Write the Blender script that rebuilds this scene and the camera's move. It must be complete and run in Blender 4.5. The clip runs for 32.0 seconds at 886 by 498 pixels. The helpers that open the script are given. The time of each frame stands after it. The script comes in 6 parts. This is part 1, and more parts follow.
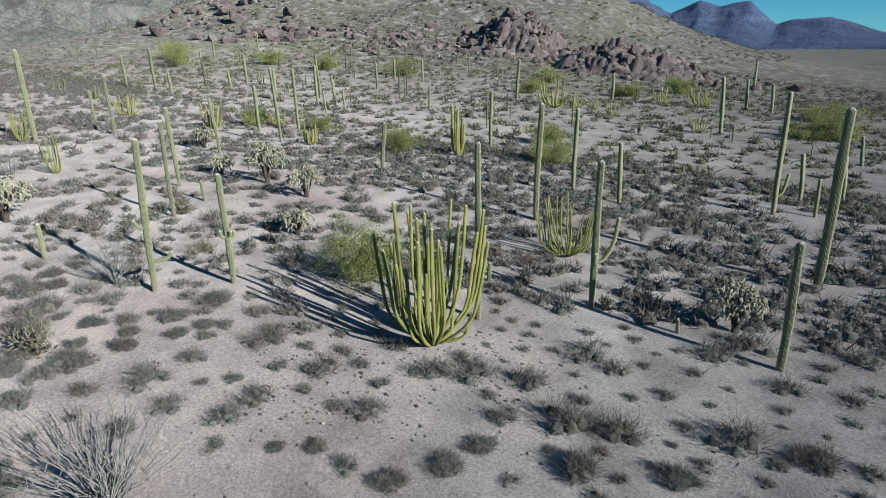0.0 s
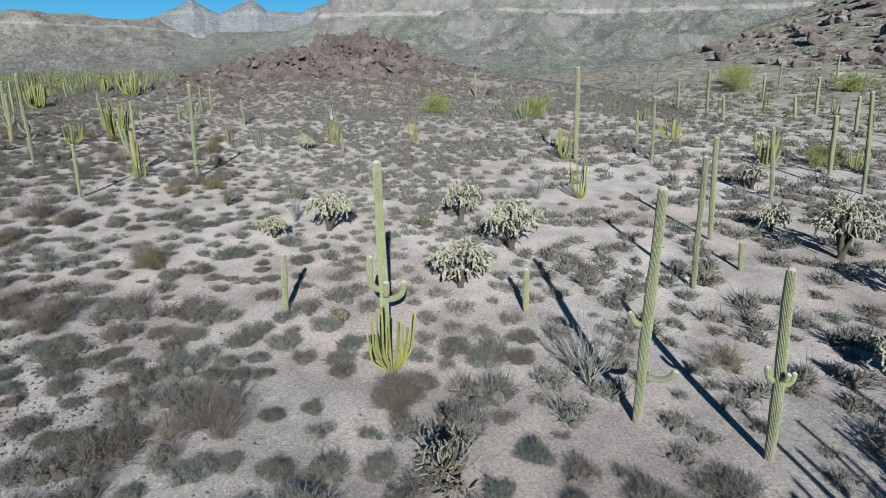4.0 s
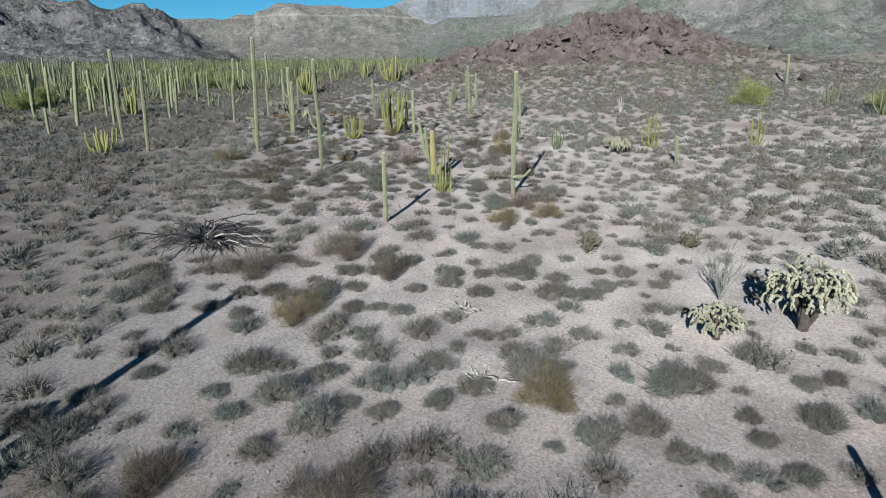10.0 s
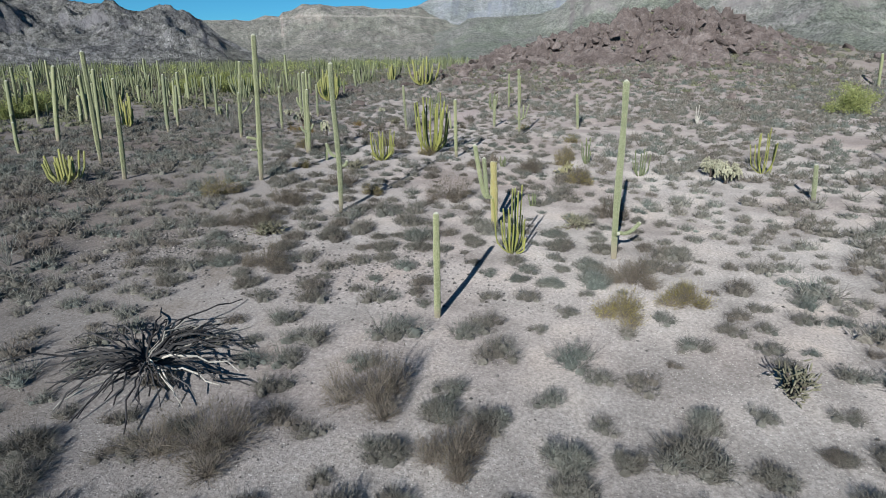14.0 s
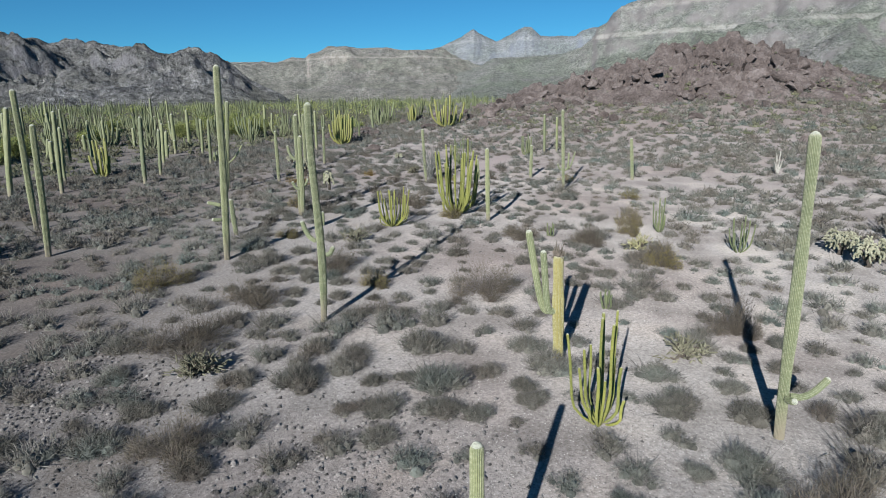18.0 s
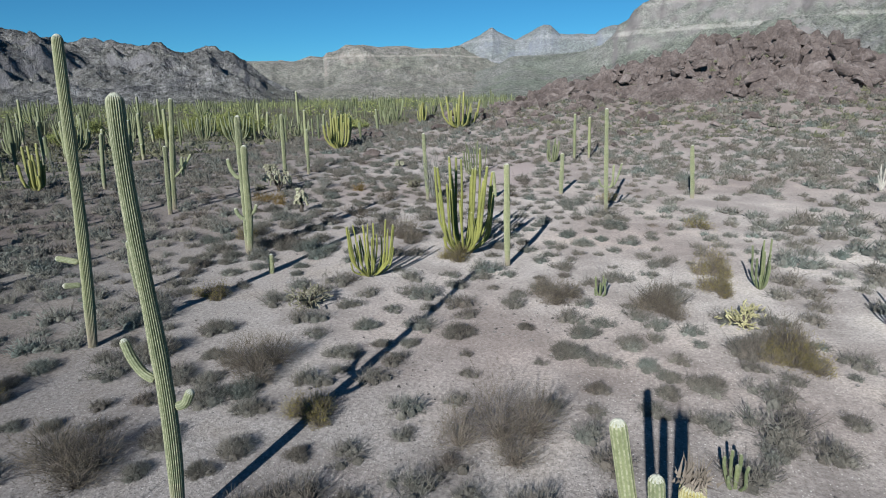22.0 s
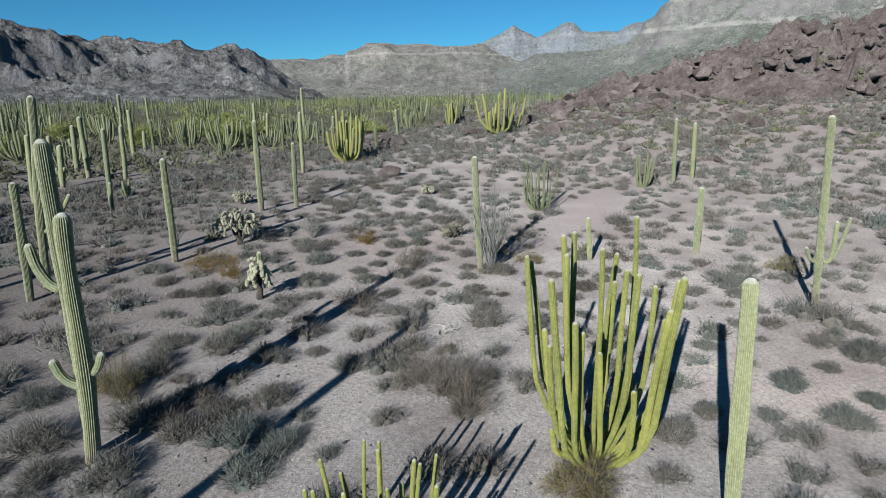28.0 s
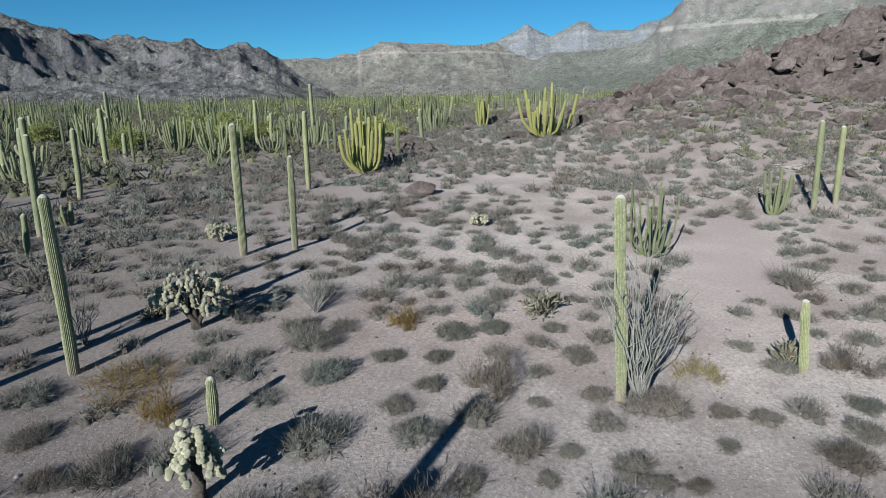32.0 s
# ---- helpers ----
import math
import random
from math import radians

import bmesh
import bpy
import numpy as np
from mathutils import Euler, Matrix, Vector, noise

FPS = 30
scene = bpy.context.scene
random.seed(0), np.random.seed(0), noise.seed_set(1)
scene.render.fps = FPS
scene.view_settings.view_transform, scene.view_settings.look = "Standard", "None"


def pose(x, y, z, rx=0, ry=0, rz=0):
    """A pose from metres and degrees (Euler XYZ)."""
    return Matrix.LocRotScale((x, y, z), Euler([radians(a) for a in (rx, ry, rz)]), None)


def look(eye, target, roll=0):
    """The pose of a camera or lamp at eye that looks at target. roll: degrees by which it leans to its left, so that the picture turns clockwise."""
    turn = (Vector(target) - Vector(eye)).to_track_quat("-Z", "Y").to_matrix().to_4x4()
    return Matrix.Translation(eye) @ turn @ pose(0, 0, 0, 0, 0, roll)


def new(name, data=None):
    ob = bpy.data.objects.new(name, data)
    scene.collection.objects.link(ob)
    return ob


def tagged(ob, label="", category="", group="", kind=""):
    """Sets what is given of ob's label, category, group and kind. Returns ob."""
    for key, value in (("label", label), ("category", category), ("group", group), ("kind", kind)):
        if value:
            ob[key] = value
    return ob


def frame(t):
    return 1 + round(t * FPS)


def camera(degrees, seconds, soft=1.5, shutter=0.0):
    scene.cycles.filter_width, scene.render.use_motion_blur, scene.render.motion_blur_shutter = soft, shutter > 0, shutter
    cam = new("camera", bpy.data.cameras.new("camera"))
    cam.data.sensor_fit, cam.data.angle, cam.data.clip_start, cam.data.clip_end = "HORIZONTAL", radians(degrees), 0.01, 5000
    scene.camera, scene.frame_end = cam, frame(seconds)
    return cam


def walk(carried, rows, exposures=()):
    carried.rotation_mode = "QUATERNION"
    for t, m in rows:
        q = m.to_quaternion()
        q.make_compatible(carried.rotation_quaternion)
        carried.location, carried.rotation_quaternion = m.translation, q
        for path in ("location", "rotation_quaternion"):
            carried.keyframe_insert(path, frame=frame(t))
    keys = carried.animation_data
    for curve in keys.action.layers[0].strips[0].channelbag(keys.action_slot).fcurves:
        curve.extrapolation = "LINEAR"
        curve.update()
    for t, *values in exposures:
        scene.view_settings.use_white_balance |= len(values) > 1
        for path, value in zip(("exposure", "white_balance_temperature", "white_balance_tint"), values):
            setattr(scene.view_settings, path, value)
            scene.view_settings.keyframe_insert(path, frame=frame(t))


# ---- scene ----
cam = camera(71.3, 32.0, soft=1.0)
METRES, EYE, TILT, LEAN, TURN = 67.3, 6.33, 0.0, 0.0, 38.7
ROWS = [
    (0.0, 0.0, 0.0, 0.0, -0.07, -18.14, 0.2),
    (0.5, -0.0008, 0.0174, -0.0018, 3.87, -18.15, 0.17),
    (1.0, -0.0044, 0.0344, -0.0035, 7.21, -18.14, 0.17),
    (1.5, -0.0086, 0.0507, -0.0049, 15.41, -18.16, 0.13),
    (2.0, -0.0146, 0.0667, -0.006, 22.82, -18.16, 0.04),
    (2.5, -0.0227, 0.0807, -0.0068, 29.33, -18.18, 0.03),
    (3.0, -0.0324, 0.0934, -0.0074, 35.29, -18.22, -0.01),
    (3.5, -0.0429, 0.1054, -0.008, 41.03, -16.66, 0.04),
    (5.5, -0.0944, 0.1239, -0.0104, 60.45, -16.74, 0.09),
    (6.0, -0.1109, 0.1119, -0.011, 62.63, -16.78, 0.13),
    (6.5, -0.1295, 0.1046, -0.0117, 63.24, -16.79, 0.24),
    (7.0, -0.1466, 0.1017, -0.0112, 63.63, -16.86, 0.3),
    (7.5, -0.1621, 0.1034, -0.011, 64.12, -16.89, 0.35),
    (8.0, -0.1781, 0.1075, -0.0107, 64.5, -16.94, 0.42),
    (8.5, -0.1933, 0.112, -0.0103, 64.91, -16.99, 0.47),
    (9.0, -0.2083, 0.1157, -0.0101, 65.32, -17.02, 0.51),
    (9.5, -0.2236, 0.1192, -0.0097, 65.71, -17.04, 0.53),
    (10.0, -0.2392, 0.1221, -0.0089, 66.04, -17.08, 0.58),
    (10.5, -0.2554, 0.1253, -0.0082, 66.31, -17.12, 0.62),
    (11.0, -0.2714, 0.1287, -0.0082, 66.62, -17.12, 0.65),
    (11.5, -0.2871, 0.1325, -0.0085, 66.88, -17.15, 0.67),
    (12.0, -0.3022, 0.1367, -0.0084, 67.14, -17.17, 0.72),
    (12.5, -0.3174, 0.1406, -0.0082, 67.42, -17.18, 0.76),
    (13.0, -0.332, 0.1439, -0.0077, 67.71, -17.19, 0.78),
    (13.5, -0.347, 0.1485, -0.0074, 67.99, -17.21, 0.81),
    (15.5, -0.4055, 0.1688, -0.0067, 69.03, -14.89, 0.89),
    (16.0, -0.4188, 0.1739, -0.0066, 69.26, -13.61, 0.91),
    (16.5, -0.4323, 0.179, -0.0069, 69.49, -13.61, 0.91),
    (17.0, -0.4464, 0.1831, -0.007, 69.75, -13.62, 0.98),
    (17.5, -0.4607, 0.1869, -0.0072, 69.97, -13.61, 0.99),
    (18.0, -0.4734, 0.1937, -0.0075, 70.19, -13.6, 1.02),
    (18.5, -0.4849, 0.2029, -0.0077, 70.4, -13.6, 1.02),
    (19.0, -0.4973, 0.2106, -0.008, 70.59, -13.62, 1.04),
    (19.5, -0.5111, 0.2158, -0.0083, 70.81, -13.63, 1.05),
    (20.0, -0.526, 0.2191, -0.0085, 71.02, -13.62, 1.06),
    (20.5, -0.5407, 0.2223, -0.0089, 71.22, -13.62, 1.08),
    (21.0, -0.5557, 0.2286, -0.009, 71.41, -13.66, 1.06),
    (21.5, -0.5704, 0.2351, -0.0094, 71.61, -13.66, 1.08),
    (22.0, -0.5841, 0.2417, -0.0095, 71.82, -13.68, 1.1),
    (22.5, -0.5979, 0.2472, -0.0094, 71.99, -13.69, 1.07),
    (23.0, -0.6129, 0.2514, -0.0095, 72.16, -13.7, 1.09),
    (23.5, -0.6283, 0.2545, -0.0099, 72.32, -13.69, 1.07),
    (24.0, -0.644, 0.2566, -0.0101, 72.5, -13.69, 1.07),
    (24.5, -0.6598, 0.2583, -0.01, 72.66, -13.69, 1.09),
    (26.5, -0.7153, 0.2692, -0.0095, 73.3, -13.81, 1.13),
    (27.0, -0.7303, 0.2731, -0.0094, 73.44, -13.81, 1.09),
    (27.5, -0.7454, 0.2775, -0.0094, 73.58, -13.8, 1.09),
    (28.0, -0.7605, 0.2809, -0.0091, 73.69, -13.79, 1.08),
    (28.5, -0.7748, 0.2856, -0.009, 73.85, -13.82, 1.12),
    (29.0, -0.7887, 0.2906, -0.009, 73.97, -13.82, 1.1),
    (29.5, -0.8026, 0.2959, -0.0092, 74.11, -13.82, 1.11),
    (30.0, -0.8176, 0.2976, -0.0095, 74.24, -13.82, 1.13),
    (30.5, -0.8338, 0.2923, -0.0097, 74.4, -13.82, 1.12),
    (31.0, -0.8505, 0.2857, -0.0098, 74.53, -13.82, 1.11),
    (31.5, -0.8663, 0.2866, -0.0101, 74.65, -13.81, 1.1),
    (32.0, -0.8808, 0.2931, -0.0115, 74.76, -13.82, 1.1),
]
walk(cam, [(t, pose(0, 0, EYE, TILT, LEAN, TURN) @ pose(METRES * x, METRES * y, METRES * z, 90 + pitch, roll, yaw)) for t, x, y, z, yaw, pitch, roll in ROWS], [(0.0, 0.42, 6050, 5), (1.5, 0.34, 6040, 5), (3.5, 0.31, 6020, 5), (6.0, 0.28, 6010, 5), (16.0, 0.29, 6000, 5), (28.0, 0.30, 6000, 5), (32.0, 0.33, 6000, 5)])

# ---- world, sun ----
SUN_AZ, SUN_EL = -0.7, 23.2
world = bpy.data.worlds.new("desert_sky")
scene.world = world
world.use_nodes = True
wn = world.node_tree.nodes
sky = wn.new("ShaderNodeTexSky")
sky.sky_type, sky.sun_disc = "NISHITA", False
sky.sun_elevation, sky.sun_rotation = radians(SUN_EL), radians(90 - SUN_AZ)
sky.altitude, sky.air_density, sky.dust_density, sky.ozone_density = 1200, 0.8, 0.0, 4.0
tint = wn.new("ShaderNodeMix")
tint.data_type, tint.blend_type = "RGBA", "MULTIPLY"
tint.inputs[0].default_value, tint.inputs[7].default_value = 1.0, (0.52, 1.10, 1.22, 1)
world.node_tree.links.new(sky.outputs[0], tint.inputs[6])
world.node_tree.links.new(tint.outputs[2], wn["Background"].inputs[0])
wn["Background"].inputs[1].default_value = 0.053
sun_data = bpy.data.lights.new("sun", "SUN")
sun_data.energy, sun_data.angle, sun_data.color = 5.0, radians(0.55), (1.0, 0.965, 0.92)
sun = new("sun", sun_data)
sun.matrix_world = look((60 * math.cos(radians(SUN_AZ)), 60 * math.sin(radians(SUN_AZ)), 60 * math.tan(radians(SUN_EL))), (0, 0, 0))


# ---- materials ----
def ramp(nt, fac, stops):
    n = nt.nodes.new("ShaderNodeValToRGB")
    el = n.color_ramp.elements
    while len(el) < len(stops):
        el.new(0.5)
    for e, (p, c) in zip(el, stops):
        e.position, e.color = p, (*c, 1)
    nt.links.new(fac, n.inputs[0])
    return n.outputs[0]


def mixed(nt, fac, a, b, how="MIX"):
    n = nt.nodes.new("ShaderNodeMix")
    n.data_type, n.blend_type = "RGBA", how
    for sock, val in ((n.inputs[0], fac), (n.inputs[6], a), (n.inputs[7], b)):
        if isinstance(val, (int, float)):
            sock.default_value = val
        elif isinstance(val, tuple):
            sock.default_value = (*val, 1)
        else:
            nt.links.new(val, sock)
    return n.outputs[2]


def noise_at(nt, vec, scale, detail=4, rough=0.55):
    n = nt.nodes.new("ShaderNodeTexNoise")
    n.inputs["Scale"].default_value, n.inputs["Detail"].default_value, n.inputs["Roughness"].default_value = scale, detail, rough
    nt.links.new(vec, n.inputs["Vector"])
    return n.outputs[0]


def math_node(nt, op, a, b=0.0):
    n = nt.nodes.new("ShaderNodeMath")
    n.operation = op
    n.use_clamp = op in ("SUBTRACT", "MULTIPLY_ADD")
    for s, v in zip(n.inputs, (a, b)):
        if isinstance(v, (int, float)):
            s.default_value = v
        else:
            nt.links.new(v, s)
    return n.outputs[0]


def bumped(nt, bsdf, height, strength, dist):
    b = nt.nodes.new("ShaderNodeBump")
    b.inputs["Strength"].default_value, b.inputs["Distance"].default_value = strength, dist
    nt.links.new(height, b.inputs["Height"])
    nt.links.new(b.outputs[0], bsdf.inputs["Normal"])


def material(name, rough=0.85, spec=0.2):
    m = bpy.data.materials.new(name)
    m.use_nodes = True
    nt = m.node_tree
    bsdf = nt.nodes["Principled BSDF"]
    bsdf.inputs["Roughness"].default_value = rough
    bsdf.inputs["Specular IOR Level"].default_value = spec
    bsdf.inputs["Diffuse Roughness"].default_value = 1.0 if rough > 0.6 else 0.4
    return m, nt, bsdf


def place(nt, which="pos"):
    if which == "pos":
        return nt.nodes.new("ShaderNodeNewGeometry").outputs["Position"]
    return nt.nodes.new("ShaderNodeTexCoord").outputs[which]


def ground_material():
    m, nt, bsdf = material("desert_soil", 0.95, 0.1)
    p = place(nt)
    big = noise_at(nt, p, 0.09, 5)
    mid = noise_at(nt, p, 0.55, 5)
    fine = noise_at(nt, p, 14, 6, 0.7)
    base = ramp(nt, big, [(0.30, (0.338, 0.310, 0.292)), (0.5, (0.296, 0.264, 0.247)), (0.70, (0.252, 0.208, 0.191))])
    pale = ramp(nt, mid, [(0.36, (0.72, 0.72, 0.72)), (0.52, (1.0, 1.0, 1.0)), (0.68, (1.22, 1.2, 1.16))])
    col = mixed(nt, 1.0, base, pale, "MULTIPLY")
    col = mixed(nt, 1.0, col, ramp(nt, fine, [(0.32, (0.60, 0.59, 0.58)), (0.68, (1.36, 1.36, 1.36))]), "MULTIPLY")
    v = nt.nodes.new("ShaderNodeTexVoronoi")
    v.inputs["Scale"].default_value = 24
    nt.links.new(p, v.inputs["Vector"])
    sep = nt.nodes.new("ShaderNodeSeparateColor")
    nt.links.new(v.outputs["Color"], sep.inputs[0])
    inside = ramp(nt, v.outputs["Distance"], [(0.22, (1, 1, 1)), (0.36, (0, 0, 0))])
    some = ramp(nt, sep.outputs[0], [(0.45, (0, 0, 0)), (0.5, (1, 1, 1))])
    pebble = ramp(nt, sep.outputs[1], [(0.0, (0.10, 0.085, 0.08)), (0.5, (0.26, 0.21, 0.19)), (1.0, (0.60, 0.56, 0.52))])
    gravel = ramp(nt, noise_at(nt, p, 0.23, 3), [(0.36, (0.35, 0.35, 0.35)), (0.56, (1, 1, 1))])
    mask = mixed(nt, 1.0, mixed(nt, 1.0, inside, some, "MULTIPLY"), gravel, "MULTIPLY")
    col = mixed(nt, mask, col, pebble)
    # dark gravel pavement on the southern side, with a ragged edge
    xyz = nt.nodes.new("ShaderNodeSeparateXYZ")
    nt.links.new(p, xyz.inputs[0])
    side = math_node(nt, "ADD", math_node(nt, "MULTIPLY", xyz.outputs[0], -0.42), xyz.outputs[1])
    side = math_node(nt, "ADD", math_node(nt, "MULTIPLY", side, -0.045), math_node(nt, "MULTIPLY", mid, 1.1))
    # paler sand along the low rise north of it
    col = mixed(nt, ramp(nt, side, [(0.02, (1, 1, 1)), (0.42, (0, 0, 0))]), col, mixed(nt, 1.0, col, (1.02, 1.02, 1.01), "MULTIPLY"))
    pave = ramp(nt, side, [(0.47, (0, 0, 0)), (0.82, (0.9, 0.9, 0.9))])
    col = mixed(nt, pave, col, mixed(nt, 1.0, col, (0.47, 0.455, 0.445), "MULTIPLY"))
    # red volcanic soil round the rocky knoll, which thins out downhill
    d = nt.nodes.new("ShaderNodeVectorMath")
    d.operation = "DISTANCE"
    nt.links.new(p, d.inputs[0])
    d.inputs[1].default_value = (-130, -6, 6)
    red = math_node(nt, "ADD", math_node(nt, "MULTIPLY", d.outputs["Value"], 0.0066), math_node(nt, "MULTIPLY", mid, 0.35))
    col = mixed(nt, ramp(nt, red, [(0.37, (0.85, 0.85, 0.85)), (0.72, (0, 0, 0))]), col, mixed(nt, fine, (0.150, 0.118, 0.108), (0.245, 0.198, 0.182)))
    # a bare pan of pinkish clay beside the ocotillo
    d3 = nt.nodes.new("ShaderNodeVectorMath")
    d3.operation = "DISTANCE"
    flat = nt.nodes.new("ShaderNodeVectorMath")
    flat.operation = "MULTIPLY"
    nt.links.new(p, flat.inputs[0])
    flat.inputs[1].default_value = (0.28, 1.0, 0.0)
    nt.links.new(flat.outputs["Vector"], d3.inputs[0])
    d3.inputs[1].default_value = (-76.0 * 0.28, -21.0, 0)
    pan = math_node(nt, "ADD", math_node(nt, "MULTIPLY", d3.outputs["Value"], 0.32), math_node(nt, "MULTIPLY", mid, 0.5))
    col = mixed(nt, ramp(nt, pan, [(0.42, (0.8, 0.8, 0.8)), (0.84, (0, 0, 0))]), col, mixed(nt, fine, (0.215, 0.172, 0.163), (0.300, 0.246, 0.236)))
    # scrub that covers the far slopes and the distant plain
    d2 = nt.nodes.new("ShaderNodeVectorMath")
    d2.operation = "DISTANCE"
    nt.links.new(p, d2.inputs[0])
    d2.inputs[1].default_value = (-45, -5, 0)
    away = ramp(nt, math_node(nt, "MULTIPLY", d2.outputs["Value"], 0.004), [(0.20, (0, 0, 0)), (0.46, (1, 1, 1))])
    clumps = ramp(nt, noise_at(nt, p, 0.42, 6, 0.72), [(0.36, (0, 0, 0)), (0.52, (0.92, 0.92, 0.92))])
    tone = ramp(nt, noise_at(nt, p, 0.02, 4), [(0.35, (0.090, 0.080, 0.068)), (0.65, (0.130, 0.128, 0.085))])
    col = mixed(nt, mixed(nt, 1.0, away, clumps, "MULTIPLY"), col, tone)
    nt.links.new(col, bsdf.inputs["Base Color"])
    h = mixed(nt, 0.22, fine, v.outputs["Distance"])
    bumped(nt, bsdf, h, 0.7, 0.034)
    return m


def plain(name, c1, c2, scale, fine, rough=0.85, bump=0.4, depth=0.01, vary=0.0, island=0.0, which="Object", spec=0.2, c3=None, mid=0.5, thin=0.0):
    """Two colours mixed by noise, fine grain over them, and a shift of brightness from piece to piece."""
    m, nt, bsdf = material(name, rough, spec)
    p = place(nt, which)
    a = noise_at(nt, p, scale, 5)
    f = noise_at(nt, p, fine, 5, 0.65)
    stops = [(0.34, c1), (0.66, c2)] if c3 is None else [(0.3, c1), (mid, c2), (0.7, c3)]
    col = ramp(nt, a, stops)
    col = mixed(nt, 1.0, col, ramp(nt, f, [(0.3, (0.68, 0.68, 0.68)), (0.7, (1.3, 1.3, 1.3))]), "MULTIPLY")
    for amount, kind in ((vary, "ob"), (island, "is")):
        if amount:
            r = nt.nodes.new("ShaderNodeObjectInfo").outputs["Random"] if kind == "ob" else nt.nodes.new("ShaderNodeNewGeometry").outputs["Random Per Island"]
            col = mixed(nt, 1.0, col, ramp(nt, r, [(0.0, (1 - amount,) * 3), (1.0, (1 + amount,) * 3)]), "MULTIPLY")
    nt.links.new(col, bsdf.inputs["Base Color"])
    if thin:
        # light that passes through thin leaves and twigs
        t, mix = nt.nodes.new("ShaderNodeBsdfTranslucent"), nt.nodes.new("ShaderNodeMixShader")
        nt.links.new(col, t.inputs["Color"])
        mix.inputs[0].default_value = thin
        nt.links.new(bsdf.outputs[0], mix.inputs[1])
        nt.links.new(t.outputs[0], mix.inputs[2])
        nt.links.new(mix.outputs[0], nt.nodes["Material Output"].inputs["Surface"])
    if bump:
        bumped(nt, bsdf, f, bump, depth)
    return m


def cactus_material(name, dark, light, cork, base_share=0.1, tip=0.985, spine=(0.46, 0.43, 0.30)):
    """Green ribbed skin with pale spines on the ribs, corky near the ground, woolly at the tip."""
    m, nt, bsdf = material(name, 0.55, 0.3)
    ob, gen = place(nt, "Object"), place(nt, "Generated")
    a = noise_at(nt, ob, 1.6, 4)
    f = noise_at(nt, ob, 26, 5, 0.7)
    col = ramp(nt, a, [(0.32, dark), (0.68, light)])
    col = mixed(nt, 1.0, col, ramp(nt, f, [(0.3, (0.78, 0.78, 0.76)), (0.7, (1.2, 1.2, 1.2))]), "MULTIPLY")
    r = nt.nodes.new("ShaderNodeObjectInfo").outputs["Random"]
    col = mixed(nt, 1.0, col, ramp(nt, r, [(0, (0.70, 0.74, 0.74)), (1, (1.14, 1.12, 1.02))]), "MULTIPLY")
    crest = ramp(nt, nt.nodes.new("ShaderNodeNewGeometry").outputs["Pointiness"], [(0.50, (0, 0, 0)), (0.56, (1, 1, 1))])
    spots = ramp(nt, f, [(0.45, (0.15, 0.15, 0.15)), (0.6, (0.75, 0.75, 0.75))])
    col = mixed(nt, mixed(nt, 1.0, crest, spots, "MULTIPLY"), col, spine)
    sep = nt.nodes.new("ShaderNodeSeparateXYZ")
    nt.links.new(gen, sep.inputs[0])
    z = math_node(nt, "ADD", sep.outputs[2], math_node(nt, "MULTIPLY", math_node(nt, "SUBTRACT", f, 0.5), 0.12))
    if base_share:
        col = mixed(nt, ramp(nt, z, [(base_share * 0.4, (1, 1, 1)), (base_share * 1.6, (0, 0, 0))]), col, mixed(nt, f, cork, tuple(c * 1.7 for c in cork)))
    col = mixed(nt, ramp(nt, sep.outputs[2], [(tip, (0, 0, 0)), (1.0, (0.8, 0.8, 0.8))]), col, (0.50, 0.48, 0.38))
    nt.links.new(col, bsdf.inputs["Base Color"])
    bumped(nt, bsdf, f, 0.35, 0.008)
    return m


def n_col(nt, vec, scale):
    n = nt.nodes.new("ShaderNodeTexNoise")
    n.inputs["Scale"].default_value = scale
    nt.links.new(vec, n.inputs["Vector"])
    return n.outputs["Color"]


def rock_material(name, c1, c2, c3, scale=0.35, vary=0.2, which="pos", shaded_joints=0.0, depth=0.25):
    m, nt, bsdf = material(name, 0.9, 0.15)
    p = place(nt, which)
    a = noise_at(nt, p, scale, 6, 0.6)
    f = noise_at(nt, p, scale * 9, 6, 0.7)
    col = ramp(nt, a, [(0.3, c1), (0.5, c2), (0.7, c3)])
    col = mixed(nt, 1.0, col, ramp(nt, f, [(0.3, (0.55, 0.55, 0.55)), (0.7, (1.4, 1.4, 1.4))]), "MULTIPLY")
    if vary:
        r = nt.nodes.new("ShaderNodeObjectInfo").outputs["Random"]
        col = mixed(nt, 1.0, col, ramp(nt, r, [(0, (1 - vary,) * 3), (1, (1 + vary,) * 3)]), "MULTIPLY")
    # lines along joints, darkened in the colour for dark varnish and crack shade
    if shaded_joints:
        wob = mixed(nt, 0.25, p, n_col(nt, p, 0.6))
        for sc, wd in ((shaded_joints, 0.024), (shaded_joints * 2.6, 0.035)):
            v = nt.nodes.new("ShaderNodeTexVoronoi")
            v.feature = "DISTANCE_TO_EDGE"
            v.inputs["Scale"].default_value = sc
            nt.links.new(wob, v.inputs["Vector"])
            col = mixed(nt, ramp(nt, v.outputs["Distance"], [(0.0, (0.35, 0.35, 0.35)), (wd, (0, 0, 0))]), col, tuple(c * 0.3 for c in c1))
    nt.links.new(col, bsdf.inputs["Base Color"])
    bumped(nt, bsdf, f, 0.8, depth)
    return m


